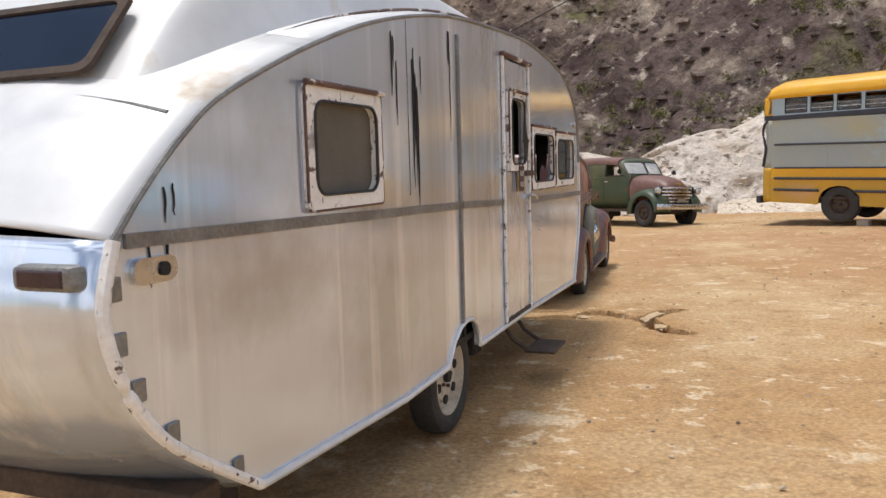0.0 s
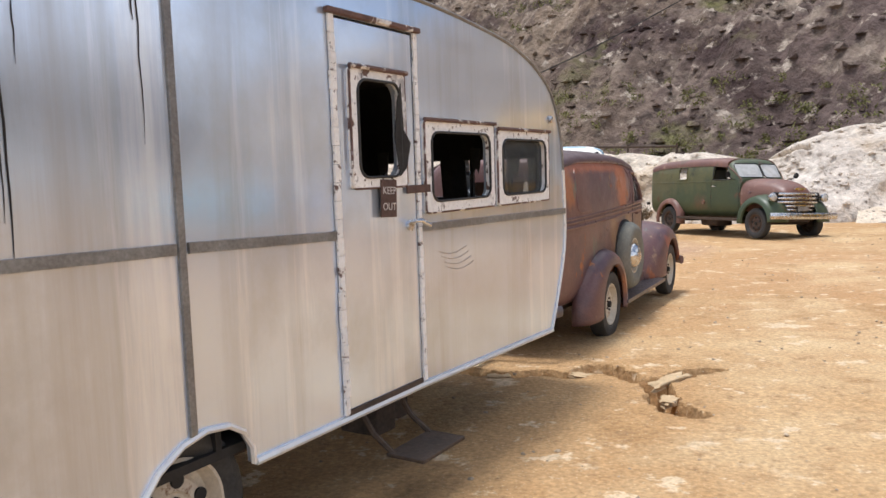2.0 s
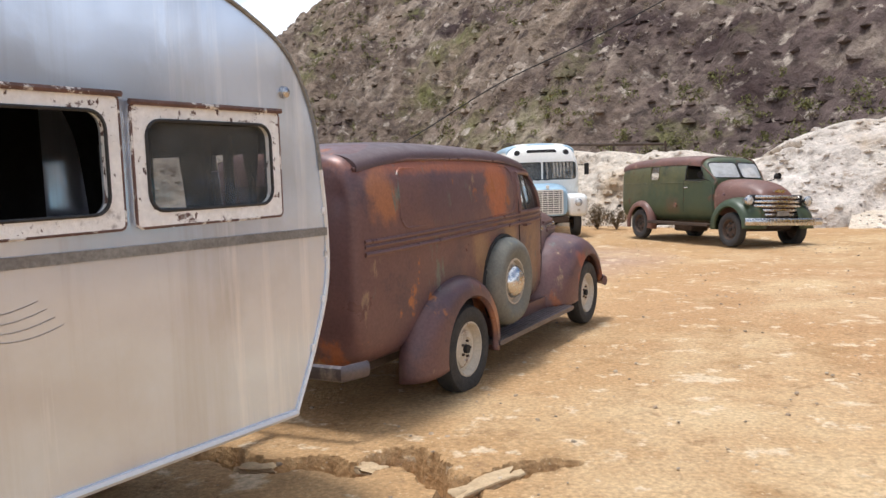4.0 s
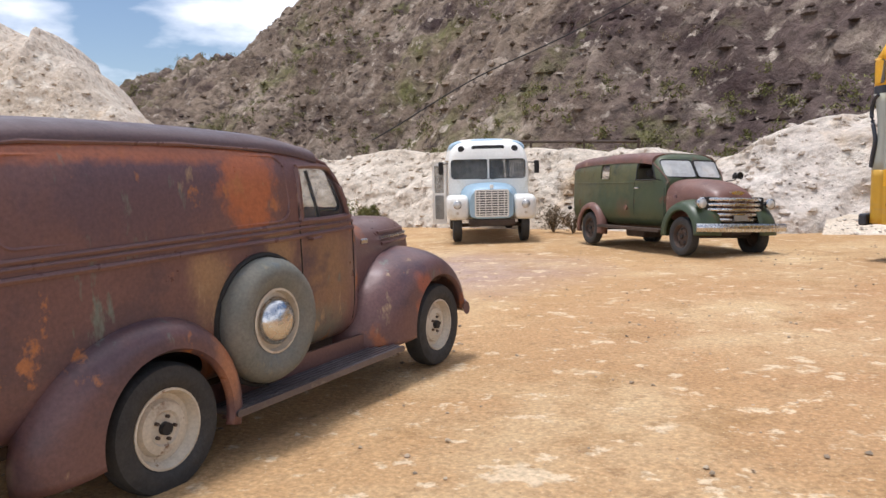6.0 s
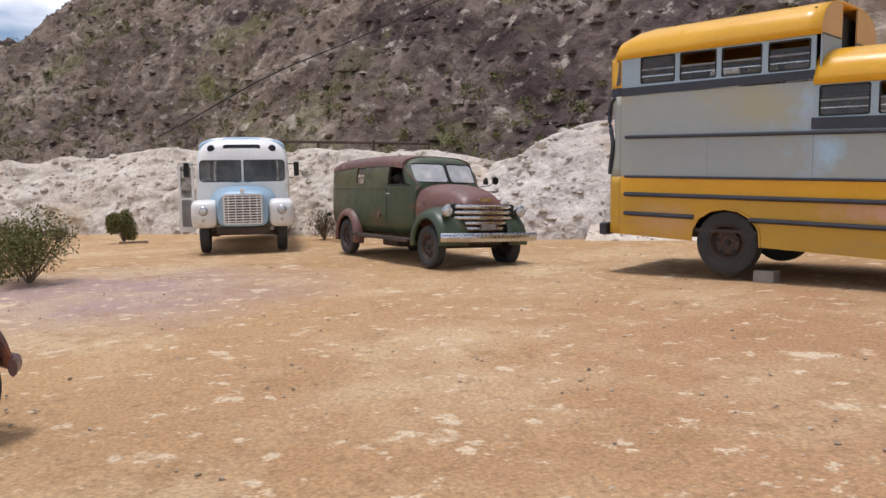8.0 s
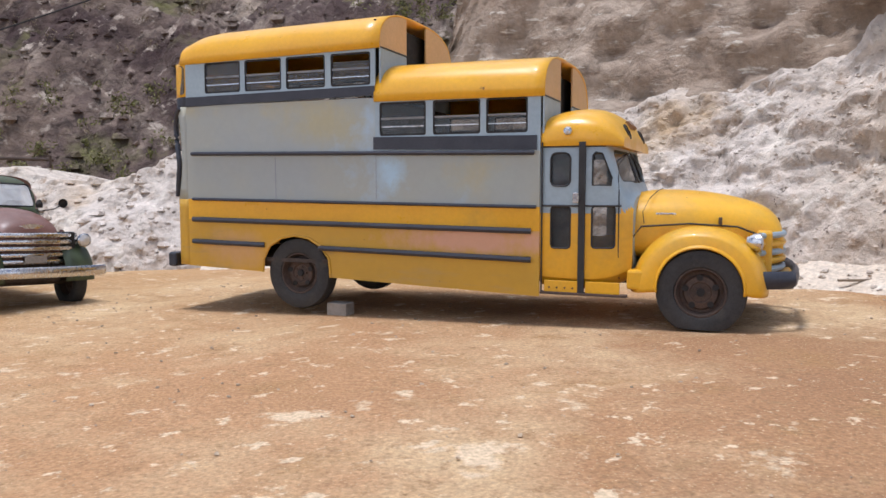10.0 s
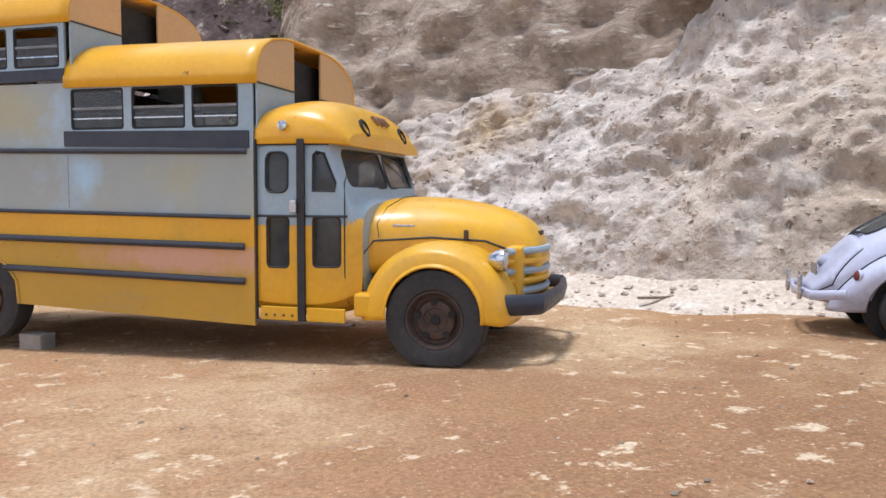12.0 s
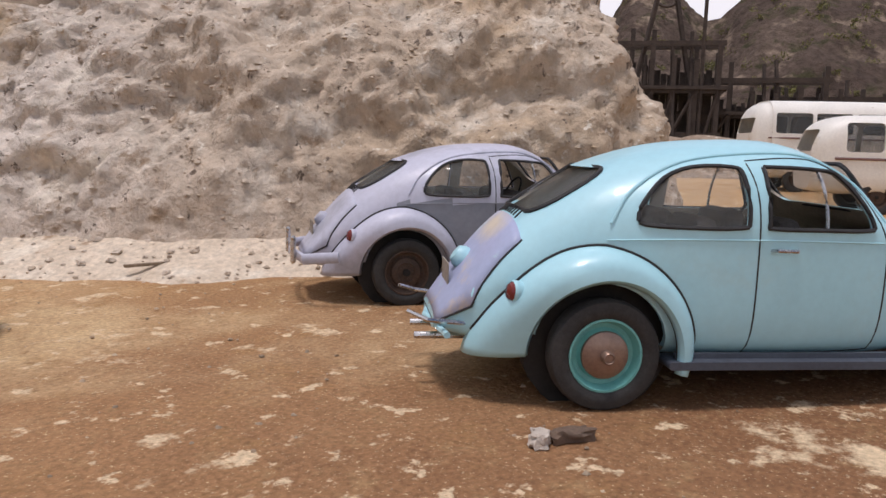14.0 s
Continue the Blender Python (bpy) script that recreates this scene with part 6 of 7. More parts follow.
# ---- green panel truck ----
def build_green_truck():
    tr = empty("panel_truck", stand(4.86, 25.80, 0.48, -0.878, 0.0, -2.6, -1.2) @ Matrix.Scale(1.03, 4), "faded green panel truck with rusty bonnet and chrome grille", "truck")
    body = [(-1.12, 0.62, 1.3, 1.78, 0.62, 5, 6), (-1.02, 0.50, 1.3, 1.93, 0.76, 5, 6), (-0.5, 0.48, 1.3, 2.0, 0.80, 4.5, 6), (0.6, 0.48, 1.3, 2.03, 0.81, 4.5, 6), (1.7, 0.48, 1.3, 2.02, 0.80, 4.2, 6),
            (2.30, 0.48, 1.3, 1.97, 0.78, 4, 6), (2.53, 0.48, 1.3, 1.78, 0.75, 4, 6), (2.74, 0.5, 1.2, 1.45, 0.70, 4, 6)]
    doorwin = smooth_line([(1.83, 1.44), (2.42, 1.44), (2.44, 1.50), (2.30, 1.76), (2.24, 1.80), (1.86, 1.81), (1.82, 1.77), (1.815, 1.48)], 3, True)
    sidewin = rrect(0.35, 1.46, 0.74, 1.80, 0.06)
    cut, ws, wc = B(), B(), B()
    prism(cut, doorwin, -2, 2)
    prism(cut, sidewin, -2, 2)
    for s in (-1, 1):
        prism(wc, [(0.46 * math.cos(radians(a)), 0.38 + 0.47 * math.sin(radians(a))) for a in range(-40, 221, 10)], s * 0.5, s * 1.3)
    for a, b in ((-0.66, -0.02), (0.02, 0.66)):
        prism(ws, rrect(a, 1.48, b, 1.85, 0.08), 2.15, 3.2, lambda x, y, z: (y, x, z))
    rw = B()
    prism(rw, rrect(-0.5, 1.4, 0.5, 1.7, 0.05), -1.6, -0.9, lambda x, y, z: (y, x, z))
    part("body", carve(loft(body, 0, 5, 64), [loft(body, 0.035, 5, 64), cut, ws, wc, rw]), GREEN, tr, "faded patchy green paint", smooth=True)
    top = [(x, zt - 0.23, zt - 0.22, zt + 0.008, project_y(body, x, zt - 0.23) + 0.014, 3.4, 9) for x, zb, zm, zt, w, nu, nl in body[1:6]]
    part("roof", loft(top, 0, 5, 48), GREEN_RUST, tr, "rust-brown roof", smooth=True)
    for s in (-1, 1):
        part("gutter", tube(B(), [(x, s * (project_y(body, x, z) + 0.014), z) for x, z in ((-1.0, 1.75), (-0.5, 1.83), (0.6, 1.86), (1.7, 1.85), (2.28, 1.80), (2.52, 1.64), (2.7, 1.45))], 0.014, 6), GREEN_RUST, tr)
        part("window_trim", around(body, doorwin, s, 0.014, 0.002), GASKET, tr)
        part("window_trim", around(body, sidewin, s, 0.016, 0.002), GREEN, tr)
        p = part("side_pane", pane_on(body, sidewin, s, -0.02), GLASS_CLEAR, tr)
        p.visible_shadow = False
        for x in (1.74, 2.70):
            part("door_gap", tube(B(), [(x, s * (project_y(body, x, z) + 0.001), z) for z in np.linspace(0.55, 1.42, 6)], 0.006, 5), BLACK, tr)
        part("belt_moulding", tube(B(), [(x, s * (project_y(body, x, 1.39) + 0.002), 1.39) for x in np.linspace(-1.0, 2.7, 14)], 0.010, 6), GREEN, tr)
        part("door_handle", tube(B(), [(1.84, s * 0.80, 1.27), (1.84, s * 0.85, 1.27), (1.97, s * 0.85, 1.27)], 0.014, 6), CHROME, tr)
        part("fuel_cap", cyl(B(), (1.45, s * 0.81, 0.86), (0, 1, 0), 0.055, 0.05, 16), RUST, tr)
        part("rear_wing", fender(0.0, 0.38, s * 0.72, s * 0.92, 0.44, (0.12, 0.14, 0.16), -14, 192, 1.0, 40, 1.12), GREEN_RUST, tr, "pinkish rusty rear wing", smooth=True, thick=0.012)
        part("front_wing", fender(3.50, 0.40, s * 0.42, s * 0.91, 0.46, (0.10, 0.20, 0.25), 0, 186, 1.10, 44, 1.18), GREEN, tr, "dark green front wing", smooth=True, thick=0.012)
        part("running_board", prism(B(), rrect(0.46, 0.40, 2.85, 0.46, 0.02), s * 0.70, s * 0.93), UNDER, tr)
        headlamp(tr, 3.96, s * 0.755, 0.985, 0.095)
        wheel(tr, 0.0, s * 0.79, 0.36, s, 0.37, 0.18, 0.22, RUSTY_RIM, holes=5)
        wheel(tr, 3.50, s * 0.78, 0.36, s, 0.37, 0.18, 0.22, RUSTY_RIM, holes=5)
        m = part("mirror", revolve(B(), [(0.075, 0), (0.07, 0.02), (0, 0.03)], (2.72, s * 1.06, 1.55), (-1, 0, 0), 16), BLACK, tr, "round wing mirror")
        part("stem", tube(B(), [(2.60, s * 0.74, 1.42), (2.68, s * 0.95, 1.46), (2.72, s * 1.06, 1.55)], 0.009, 5), BLACK, m)
        part("rear_lamp", cyl(B(), (-1.10, s * 0.82, 0.80), (1, 0, 0), 0.04, 0.08, 12), BLACK, tr)
        part("turn_lamp", revolve(B(), [(0.04, 0), (0.03, 0.05), (0, 0.06)], (3.2, s * 0.80, 1.08), (0, 0, 1), 12), RUST, tr)
    front_screen(tr, ((-0.66, -0.02), (0.02, 0.66)), 1.49, 1.84, 2.78, 0.68, 0.12, GLASS_PALE)
    hood = [(2.66, 0.62, 1.05, 1.46, 0.70, 2.8, 5), (2.9, 0.62, 1.05, 1.46, 0.66, 2.7, 5), (3.3, 0.62, 1.04, 1.43, 0.58, 2.6, 5), (3.65, 0.62, 1.02, 1.36, 0.50, 2.5, 5), (3.88, 0.64, 1.0, 1.24, 0.44, 2.4, 5), (3.97, 0.68, 0.95, 1.10, 0.40, 2.4, 5)]
    part("bonnet", loft(hood, 0, 5, 48), GREEN_RUST, tr, "rust-brown bonnet", smooth=True)
    part("bonnet_badge", prism(B(), [(-0.17, 0.0), (-0.08, -0.035), (0.08, -0.035), (0.17, 0.0), (0.06, 0.03), (-0.06, 0.03)], 3.96, 3.99, lambda x, y, z: (y, x, 1.19 + z)), CHROME, tr, "chrome bonnet badge")
    for k in range(5):
        z = 1.06 - 0.093 * k
        w = 0.70 + 0.012 * k
        pts = [(4.05 - 0.22 * (abs(t) / 8) ** 2.2, w * t / 8, z) for t in range(-8, 9)]
        part("grille_bar", tube(B(), pts, 0.034, 8, flat=0.7), CHROME, tr, "dull chrome grille bar", smooth=True)
    part("grille_backing", box(B(), 3.86, 0, 0.86, 0.14, 1.30, 0.5, 0.03), BLACK, tr)
    part("licence_plate", box(B(), 4.10, 0.0, 0.72, 0.012, 0.30, 0.10, 0.004), CONCRETE, tr)
    pts = [(4.30 - 0.16 * (abs(t) / 10) ** 3, 0.98 * t / 10, 0.55) for t in range(-10, 11)]
    part("front_bumper", tube(B(), pts, 0.075, 8, flat=0.4), CHROME, tr, "dented chrome front bumper", smooth=True)
    for s in (-1, 1):
        part("bumper_iron", box(B(), 4.1, s * 0.4, 0.53, 0.35, 0.05, 0.08), UNDER, tr)
    part("hood_ornament", revolve(B(), [(0.045, 0), (0.05, 0.06), (0.02, 0.12), (0, 0.12)], (3.45, 0.35, 1.46), (0, 0, 1), 12), BLACK, tr)
    part("chassis", box(B(), 1.4, 0, 0.46, 4.9, 0.9, 0.12), UNDER, tr)
    for x in (0, 3.5):
        part("axle", cyl(B(), (x, 0, 0.36), (0, 1, 0), 0.04, 1.4), UNDER, tr)
    part("tank", box(B(), 1.3, -0.25, 0.33, 0.7, 0.5, 0.2, 0.05), UNDER, tr)
    part("seat", box(B(), 1.75, 0, 1.05, 0.22, 1.3, 0.65, 0.06), CLOTH, tr)
    part("steering_wheel", tube(B(), [(2.32 + 0.06 * math.sin(a), 0.36 + 0.2 * math.cos(a), 1.45 + 0.17 * math.sin(a)) for a in (2 * math.pi * k / 20 for k in range(20))], 0.014, 6, True), BLACK, tr)


build_green_truck()


# ---- white and blue bus ----
def build_white_bus():
    bus = empty("white_bus", stand(1.50, 27.0, 0.20, -0.98, 0.05), "old white bus with pale blue roof and bonnet, front door open", "bus")
    body = [(-6.2, 0.55, 1.3, 2.55, 0.95, 5, 8), (-6.0, 0.5, 1.3, 2.68, 1.10, 5, 8), (-4, 0.5, 1.3, 2.72, 1.13, 5, 8), (-1.4, 0.5, 1.3, 2.72, 1.13, 5, 8), (-0.9, 0.5, 1.3, 2.66, 1.12, 4.5, 8), (-0.62, 0.52, 1.3, 2.50, 1.10, 4.5, 8), (-0.50, 0.6, 1.3, 2.2, 1.07, 4.5, 8)]
    cut, ws = B(), B()
    for k in range(6):
        prism(cut, rrect(-5.7 + 0.72 * k, 1.62, -5.06 + 0.72 * k, 2.15, 0.05, 3), -2, 2)
    door = B()
    prism(door, rrect(-1.32, 0.3, -0.62, 2.12, 0.03, 3), -2, -0.6)
    prism(ws, rrect(-1.01, 1.62, 1.01, 2.15, 0.10), -1.0, 0.5, lambda x, y, z: (y, x, z))
    part("body", carve(loft(body, 0, 4, 64), [loft(body, 0.04, 4, 64), cut, ws, door]), WHITE, bus, "chalky white body", smooth=True)
    roof = [(x, zt - 0.26, zt - 0.25, zt + 0.01, project_y(body, x, zt - 0.26) + 0.012, 2.6, 9) for x, zb, zm, zt, w, nu, nl in body[1:5]]
    part("roof", loft(roof, 0, 4, 48), PALEBLUE, bus, "pale blue roof", smooth=True)
    part("visor", tube(B(), [(-0.54 - 0.16 * (abs(t) / 8) ** 2, 1.04 * t / 8, 2.20) for t in range(-8, 9)], 0.03, 6), WHITE, bus)
    front_screen(bus, ((-1.0, -0.03), (0.03, 1.0)), 1.62, 2.15, -0.50, 0.12, 0.03, GLASS_SMOKE)
    part("screen_post", box(B(), -0.50, 0, 1.90, 0.04, 0.05, 0.5), WHITE, bus)
    part("destination_box", prism(B(), rrect(-0.44, 2.35, 0.44, 2.52, 0.06), -0.66, -0.56, lambda x, y, z: (y - 0.22 * (z - 2.35), x, z)), BLACK, bus, "black destination panel")
    for s in (-1, 1):
        part("roof_lamp", revolve(B(), [(0.085, -0.05), (0.09, 0.03), (0.06, 0.05), (0, 0.05)], (-0.62, s * 0.72, 2.42), (1, 0, 0.2), 20), BLACK, bus, "dark round roof lamp")
        pod = [(-0.45, 0.62, 0.95, 1.20, 0.28, 5, 5), (-0.1, 0.60, 0.95, 1.22, 0.29, 5, 5), (0.35, 0.58, 0.95, 1.21, 0.29, 4.5, 5), (0.52, 0.60, 0.93, 1.16, 0.27, 4, 4.5), (0.58, 0.68, 0.92, 1.06, 0.20, 3, 3)]
        wcut = B()
        prism(wcut, [(0.44 * math.cos(radians(a)), 0.42 + 0.44 * math.sin(radians(a))) for a in range(0, 360, 12)], -1, 1)
        me = carve(loft(pod, 0, 4, 40), [wcut])
        me.transform(Matrix.Translation((0, s * 0.87, 0)))
        w = part("front_wing", me, WHITE, bus, "boxy white wing", smooth=True)
        headlamp(bus, 0.56, s * 0.88, 0.98, 0.10)
        part("side_lamp", revolve(B(), [(0.045, 0), (0.035, 0.03), (0, 0.035)], (0.56, s * 0.88, 0.76), (1, 0, 0), 14), CREAM, bus)
        wheel(bus, 0.0, s * 0.88, 0.43, s, 0.45, 0.22, 0.26, RUSTY_RIM, holes=5)
        wheel(bus, -4.2, s * 0.88, 0.43, s, 0.45, 0.22, 0.26, RUSTY_RIM, holes=5)
        m = part("mirror", box(B(), -0.30, s * 1.28, 1.92, 0.06, 0.13, 0.34, 0.02), BLACK, bus, "black rectangular mirror")
        part("bracket", tube(B(), [(-0.55, s * 1.08, 2.05), (-0.30, s * 1.26, 2.03)], 0.012, 5), BLACK, m)
    hood = [(-0.55, 0.6, 1.1, 1.52, 0.78, 3.0, 6), (-0.2, 0.6, 1.1, 1.52, 0.70, 3.0, 6), (0.25, 0.6, 1.08, 1.48, 0.62, 3.2, 6), (0.52, 0.6, 1.05, 1.42, 0.58, 3.5, 6), (0.60, 0.62, 1.0, 1.36, 0.55, 3.5, 6)]
    part("bonnet", loft(hood, 0, 5, 48), PALEBLUE, bus, "pale blue bonnet", smooth=True)
    part("grille_frame", ring_prism(B(), rrect(-0.44, 0.66, 0.44, 1.36, 0.05), rrect(-0.40, 0.70, 0.40, 1.32, 0.03), 0, 1), WHITE, bus).matrix_local = Matrix(((0, 0.04, 0, 0.60), (1, 0, 0, 0), (0, 0, 1, 0), (0, 0, 0, 1)))
    part("grille_backing", box(B(), 0.605, 0, 1.01, 0.01, 0.80, 0.62), BLACK, bus)
    for k in range(10):
        part("grille_bar", box(B(), 0.625, 0, 0.735 + 0.061 * k, 0.025, 0.80, 0.030, 0.004), WHITE, bus, "cream horizontal grille bar")
    for k in range(5):
        part("grille_post", box(B(), 0.635, -0.32 + 0.16 * k, 1.01, 0.02, 0.026, 0.62, 0.003), WHITE, bus)
    part("bonnet_badge", box(B(), 0.60, 0, 1.44, 0.05, 0.10, 0.10, 0.02), WHITE, bus)
    part("front_beam", box(B(), 0.50, 0, 0.52, 0.14, 1.2, 0.16, 0.02), UNDER, bus)
    part("front_axle", cyl(B(), (0, 0, 0.42), (0, 1, 0), 0.05, 1.7), UNDER, bus)
    part("rear_axle", cyl(B(), (-4.2, 0, 0.43), (0, 1, 0), 0.07, 1.7), UNDER, bus)
    part("chassis", box(B(), -2.6, 0, 0.5, 6.4, 0.9, 0.14), UNDER, bus)
    part("inner_floor", box(B(), -3.2, 0, 0.72, 5.6, 2.1, 0.05), DARKWOOD, bus)
    part("dashboard", box(B(), -0.72, 0, 1.5, 0.3, 1.9, 0.25, 0.05), BLACK, bus)
    for k in range(4):
        for s in (-1, 1):
            part("seat", box(B(), -1.9 - 0.9 * k, s * 0.6, 1.15, 0.16, 0.8, 0.85, 0.05), CLOTH, bus)
    # folding door leaf that stands open
    d = part("door_leaf", ring_prism(B(), rrect(0, 0.42, 0.38, 2.10, 0.03, 4), rrect(0.06, 1.25, 0.32, 2.0, 0.03, 4), 0, 0.03), WHITE, bus, "white door leaf folded outwards")
    d.matrix_local = pose(-0.62, -1.14, 0, 0, 0, -100)
    part("door_panel", box(B(), 0.19, 0.015, 1.23, 0.26, 0.012, 0.05), WHITE, d)
    part("lower_pane", prism(B(), rrect(0.07, 0.55, 0.31, 1.2, 0.03), -0.006, 0.036), GLASS_SMOKE, d)
    part("door_pane", prism(B(), rrect(0.06, 1.25, 0.32, 2.0, 0.03), 0.012, 0.018), GLASS_SMOKE, d)


build_white_bus()


# ---- beetles ----
def build_beetle(m, label, paint, fender_mat, lid_mat, lower_mat, rim_mat, cap, damaged):
    car = empty("beetle_car", m, label, "car", "beetle cars by the slope")
    body = [(-0.90, 0.34, 0.39, 0.44, 0.30, 2.6, 4), (-0.80, 0.32, 0.46, 0.575, 0.40, 2.6, 4), (-0.65, 0.30, 0.55, 0.765, 0.50, 2.6, 5), (-0.48, 0.29, 0.64, 0.965, 0.57, 2.5, 5), (-0.2, 0.28, 0.76, 1.21, 0.61, 2.4, 6), (0.1, 0.26, 0.84, 1.355, 0.68, 2.5, 6), (0.5, 0.25, 0.88, 1.465, 0.73, 2.6, 6),
            (0.95, 0.25, 0.90, 1.50, 0.75, 2.7, 6), (1.22, 0.25, 0.90, 1.475, 0.745, 2.7, 6), (1.45, 0.25, 0.90, 1.365, 0.735, 2.7, 6), (1.63, 0.25, 0.89, 1.17, 0.71, 2.6, 6), (1.80, 0.26, 0.86, 1.03, 0.67, 2.5, 6),
            (2.4, 0.30, 0.78, 0.95, 0.55, 2.3, 5), (2.8, 0.36, 0.66, 0.82, 0.40, 2.2, 4), (3.06, 0.42, 0.56, 0.64, 0.24, 2.2, 4)]
    quarter = smooth_line([(0.20, 1.02), (0.45, 1.01), (0.72, 1.015), (0.765, 1.06), (0.76, 1.295), (0.71, 1.34), (0.5, 1.335), (0.33, 1.27), (0.20, 1.14), (0.165, 1.06)], 3, True)
    dwin = smooth_line([(0.90, 1.015), (1.2, 1.01), (1.47, 1.01), (1.505, 1.04), (1.46, 1.15), (1.37, 1.29), (1.28, 1.33), (0.93, 1.345), (0.885, 1.31), (0.88, 1.05)], 3, True)
    cut = B()
    prism(cut, quarter, -2, 2)
    prism(cut, dwin, -2, 2)
    rear = B()
    prism(rear, rrect(-0.40, 1.045, 0.40, 1.31, 0.115), -0.9, 0.45, lambda x, y, z: (y, x, z))
    ws = B()
    prism(ws, rrect(-0.50, 1.10, 0.50, 1.37, 0.10), 1.22, 2.4, lambda x, y, z: (y, x, z))
    wc = B()
    for s in (-1, 1):
        prism(wc, [(0.36 * math.cos(radians(a)), 0.33 + 0.36 * math.sin(radians(a))) for a in range(0, 360, 12)], s * 0.45, s * 1.2)
    ob = part("body", carve(loft(body, 0, 5, 72), [loft(body, 0.03, 5, 72), cut, rear, ws, wc]), paint, car, smooth=True)
    ob.data.materials.append(LINING)
    for f in ob.data.polygons:
        f.material_index = 1 if project_y(body, f.center.x, f.center.z, 5) - abs(f.center.y) > 0.022 and f.normal.y * f.center.y + f.normal.z * (f.center.z - 0.8) < 0 else 0

    if lower_mat is not paint:
        ob.data.materials.append(lower_mat)
        for f in ob.data.polygons:
            if f.material_index == 0 and f.center.z < 0.955 and f.center.x > -0.1:
                f.material_index = 2

    def seam_of(cx, cz, side, shape, lo, hi):
        """Line where a wing meets the body side."""
        bm, pts = fender(cx, cz, side * 0.40, side * 0.80, *shape), []
        vs = [v.co.copy() for v in bm.verts]
        bm.free()
        for i in range(lo, hi):
            ring = vs[i * 11:i * 11 + 9]
            for a, b in zip(ring, ring[1:]):
                fa, fb = [abs(p.y) - project_y(body, p.x, p.z, 5) for p in (a, b)]
                if fa < 0 <= fb:
                    p = a.lerp(b, -fa / (fb - fa))
                    pts.append((p.x, p.y + side * 0.004, p.z + 0.004))
                    break
        return tube(B(), pts, 0.008, 5)

    def skin(y, x, off=0.0):
        """Height of the upper skin."""
        st = line_of(body, 5)
        zm, zt, w, nu = [np.interp(x, st[:, 0], st[:, k]) for k in (2, 3, 4, 5)]
        return zm + (zt - zm) * max(0.0, 1 - min(1, abs(y) / w) ** nu) ** (1 / nu) + off

    def drape(pts, off):
        return [(x - off * 0.7, y, skin(y, x, off * 0.7)) for x, y in pts]
    # engine lid
    def lid_w(k):
        return 0.24 + 0.28 * math.sin(math.pi * (0.08 + 0.54 * k)) ** 0.8
    xs = [-0.893 + 0.46 * k / 12 for k in range(13)]
    bm = B()
    rows = []
    for i, x in enumerate(xs):
        w = min(lid_w(i / 12), 0.48)
        rows.append([bm.verts.new(p) for p in drape([(x, w * j / 8) for j in range(-8, 9)], 0.008 + 0.006 * math.sin(math.pi * i / 12))])
    for a, b in zip(rows, rows[1:]):
        for j in range(16):
            bm.faces.new((a[j], a[j + 1], b[j + 1], b[j]))
    lid = part("engine_lid", bm, lid_mat, car, "lavender engine lid", smooth=True, thick=0.012)
    rim_pts = [(x, -min(lid_w(i / 12), 0.48)) for i, x in enumerate(xs)] + [(x, min(lid_w(i / 12), 0.48)) for i, x in reversed(list(enumerate(xs)))]
    part("lid_gap", tube(B(), drape(rim_pts, 0.004), 0.007, 5, True), GASKET, car)
    for k in range(9):
        part("vent_slot", tube(B(), drape([(-0.425, -0.24 + 0.06 * k), (-0.38, -0.23 + 0.0575 * k)], 0.004), 0.006, 5), BLACK, car)
    h = part("plate_lamp", revolve(B(), [(0.075, -0.02), (0.075, 0.02), (0.05, 0.055), (0, 0.065)], (-0.70, 0, 0.73), (-0.8, 0, 0.6), 18), paint, lid, smooth=True)
    pl = part("licence_plate", box(B(), -0.80, 0, 0.64, 0.008, 0.30, 0.15, 0.002), CONCRETE, lid, "bent dull licence plate")
    # glass and seals
    for s in (-1, 1):
        for o in (quarter, dwin):
            part("window_seal", around(body, o, s, 0.013, 0.003), GASKET, car)
        p = part("quarter_pane", pane_on(body, quarter, s, -0.014), GLASS_CLEAR, car)
        p.visible_shadow = False
        part("vent_bar", tube(B(), [(1.22, s * (project_y(body, 1.22, z) - 0.01), z) for z in np.linspace(1.015, 1.33, 6)], 0.010, 6), CHROME, car)
        for line in ([(0.82, 0.30), (0.825, 0.6), (0.825, 0.95), (0.82, 1.2), (0.80, 1.36)], [(1.58, 0.32), (1.60, 0.6), (1.60, 0.9), (1.56, 1.05)], [(0.82, 0.30), (1.2, 0.295), (1.58, 0.32)], [(0.80, 1.375), (1.05, 1.395), (1.25, 1.375), (1.43, 1.26), (1.56, 1.05)]):
            part("door_gap", tube(B(), [(x, s * (project_y(body, x, z) + 0.001), z) for x, z in smooth_line(line, 4)], 0.0045, 5), GASKET, car)
        part("belt_line", tube(B(), [(x, s * (project_y(body, x, z) + 0.002), z) for x, z in smooth_line([(0.0, 0.93), (0.4, 0.945), (1.0, 0.95), (1.58, 0.94)], 5)], 0.005, 5), lower_mat, car)
        hd = part("door_handle", tube(B(), [(0.90, s * 0.745, 0.895), (0.91, s * 0.785, 0.90), (1.03, s * 0.785, 0.897), (1.04, s * 0.745, 0.895)], 0.011, 6), CHROME, car, "chrome door handle")
        part("gutter", tube(B(), [(x, s * (project_y(body, x, z) + 0.008), z) for x, z in smooth_line([(0.02, 1.02), (0.15, 1.20), (0.45, 1.36), (0.9, 1.42), (1.22, 1.40), (1.46, 1.26), (1.62, 1.05)], 5)], 0.009, 6), paint, car)
        REAR = (0.42, (0.105, 0.195, 0.14), -14, 186, 1.0, 44, 1.38, 0.22, 2.0)
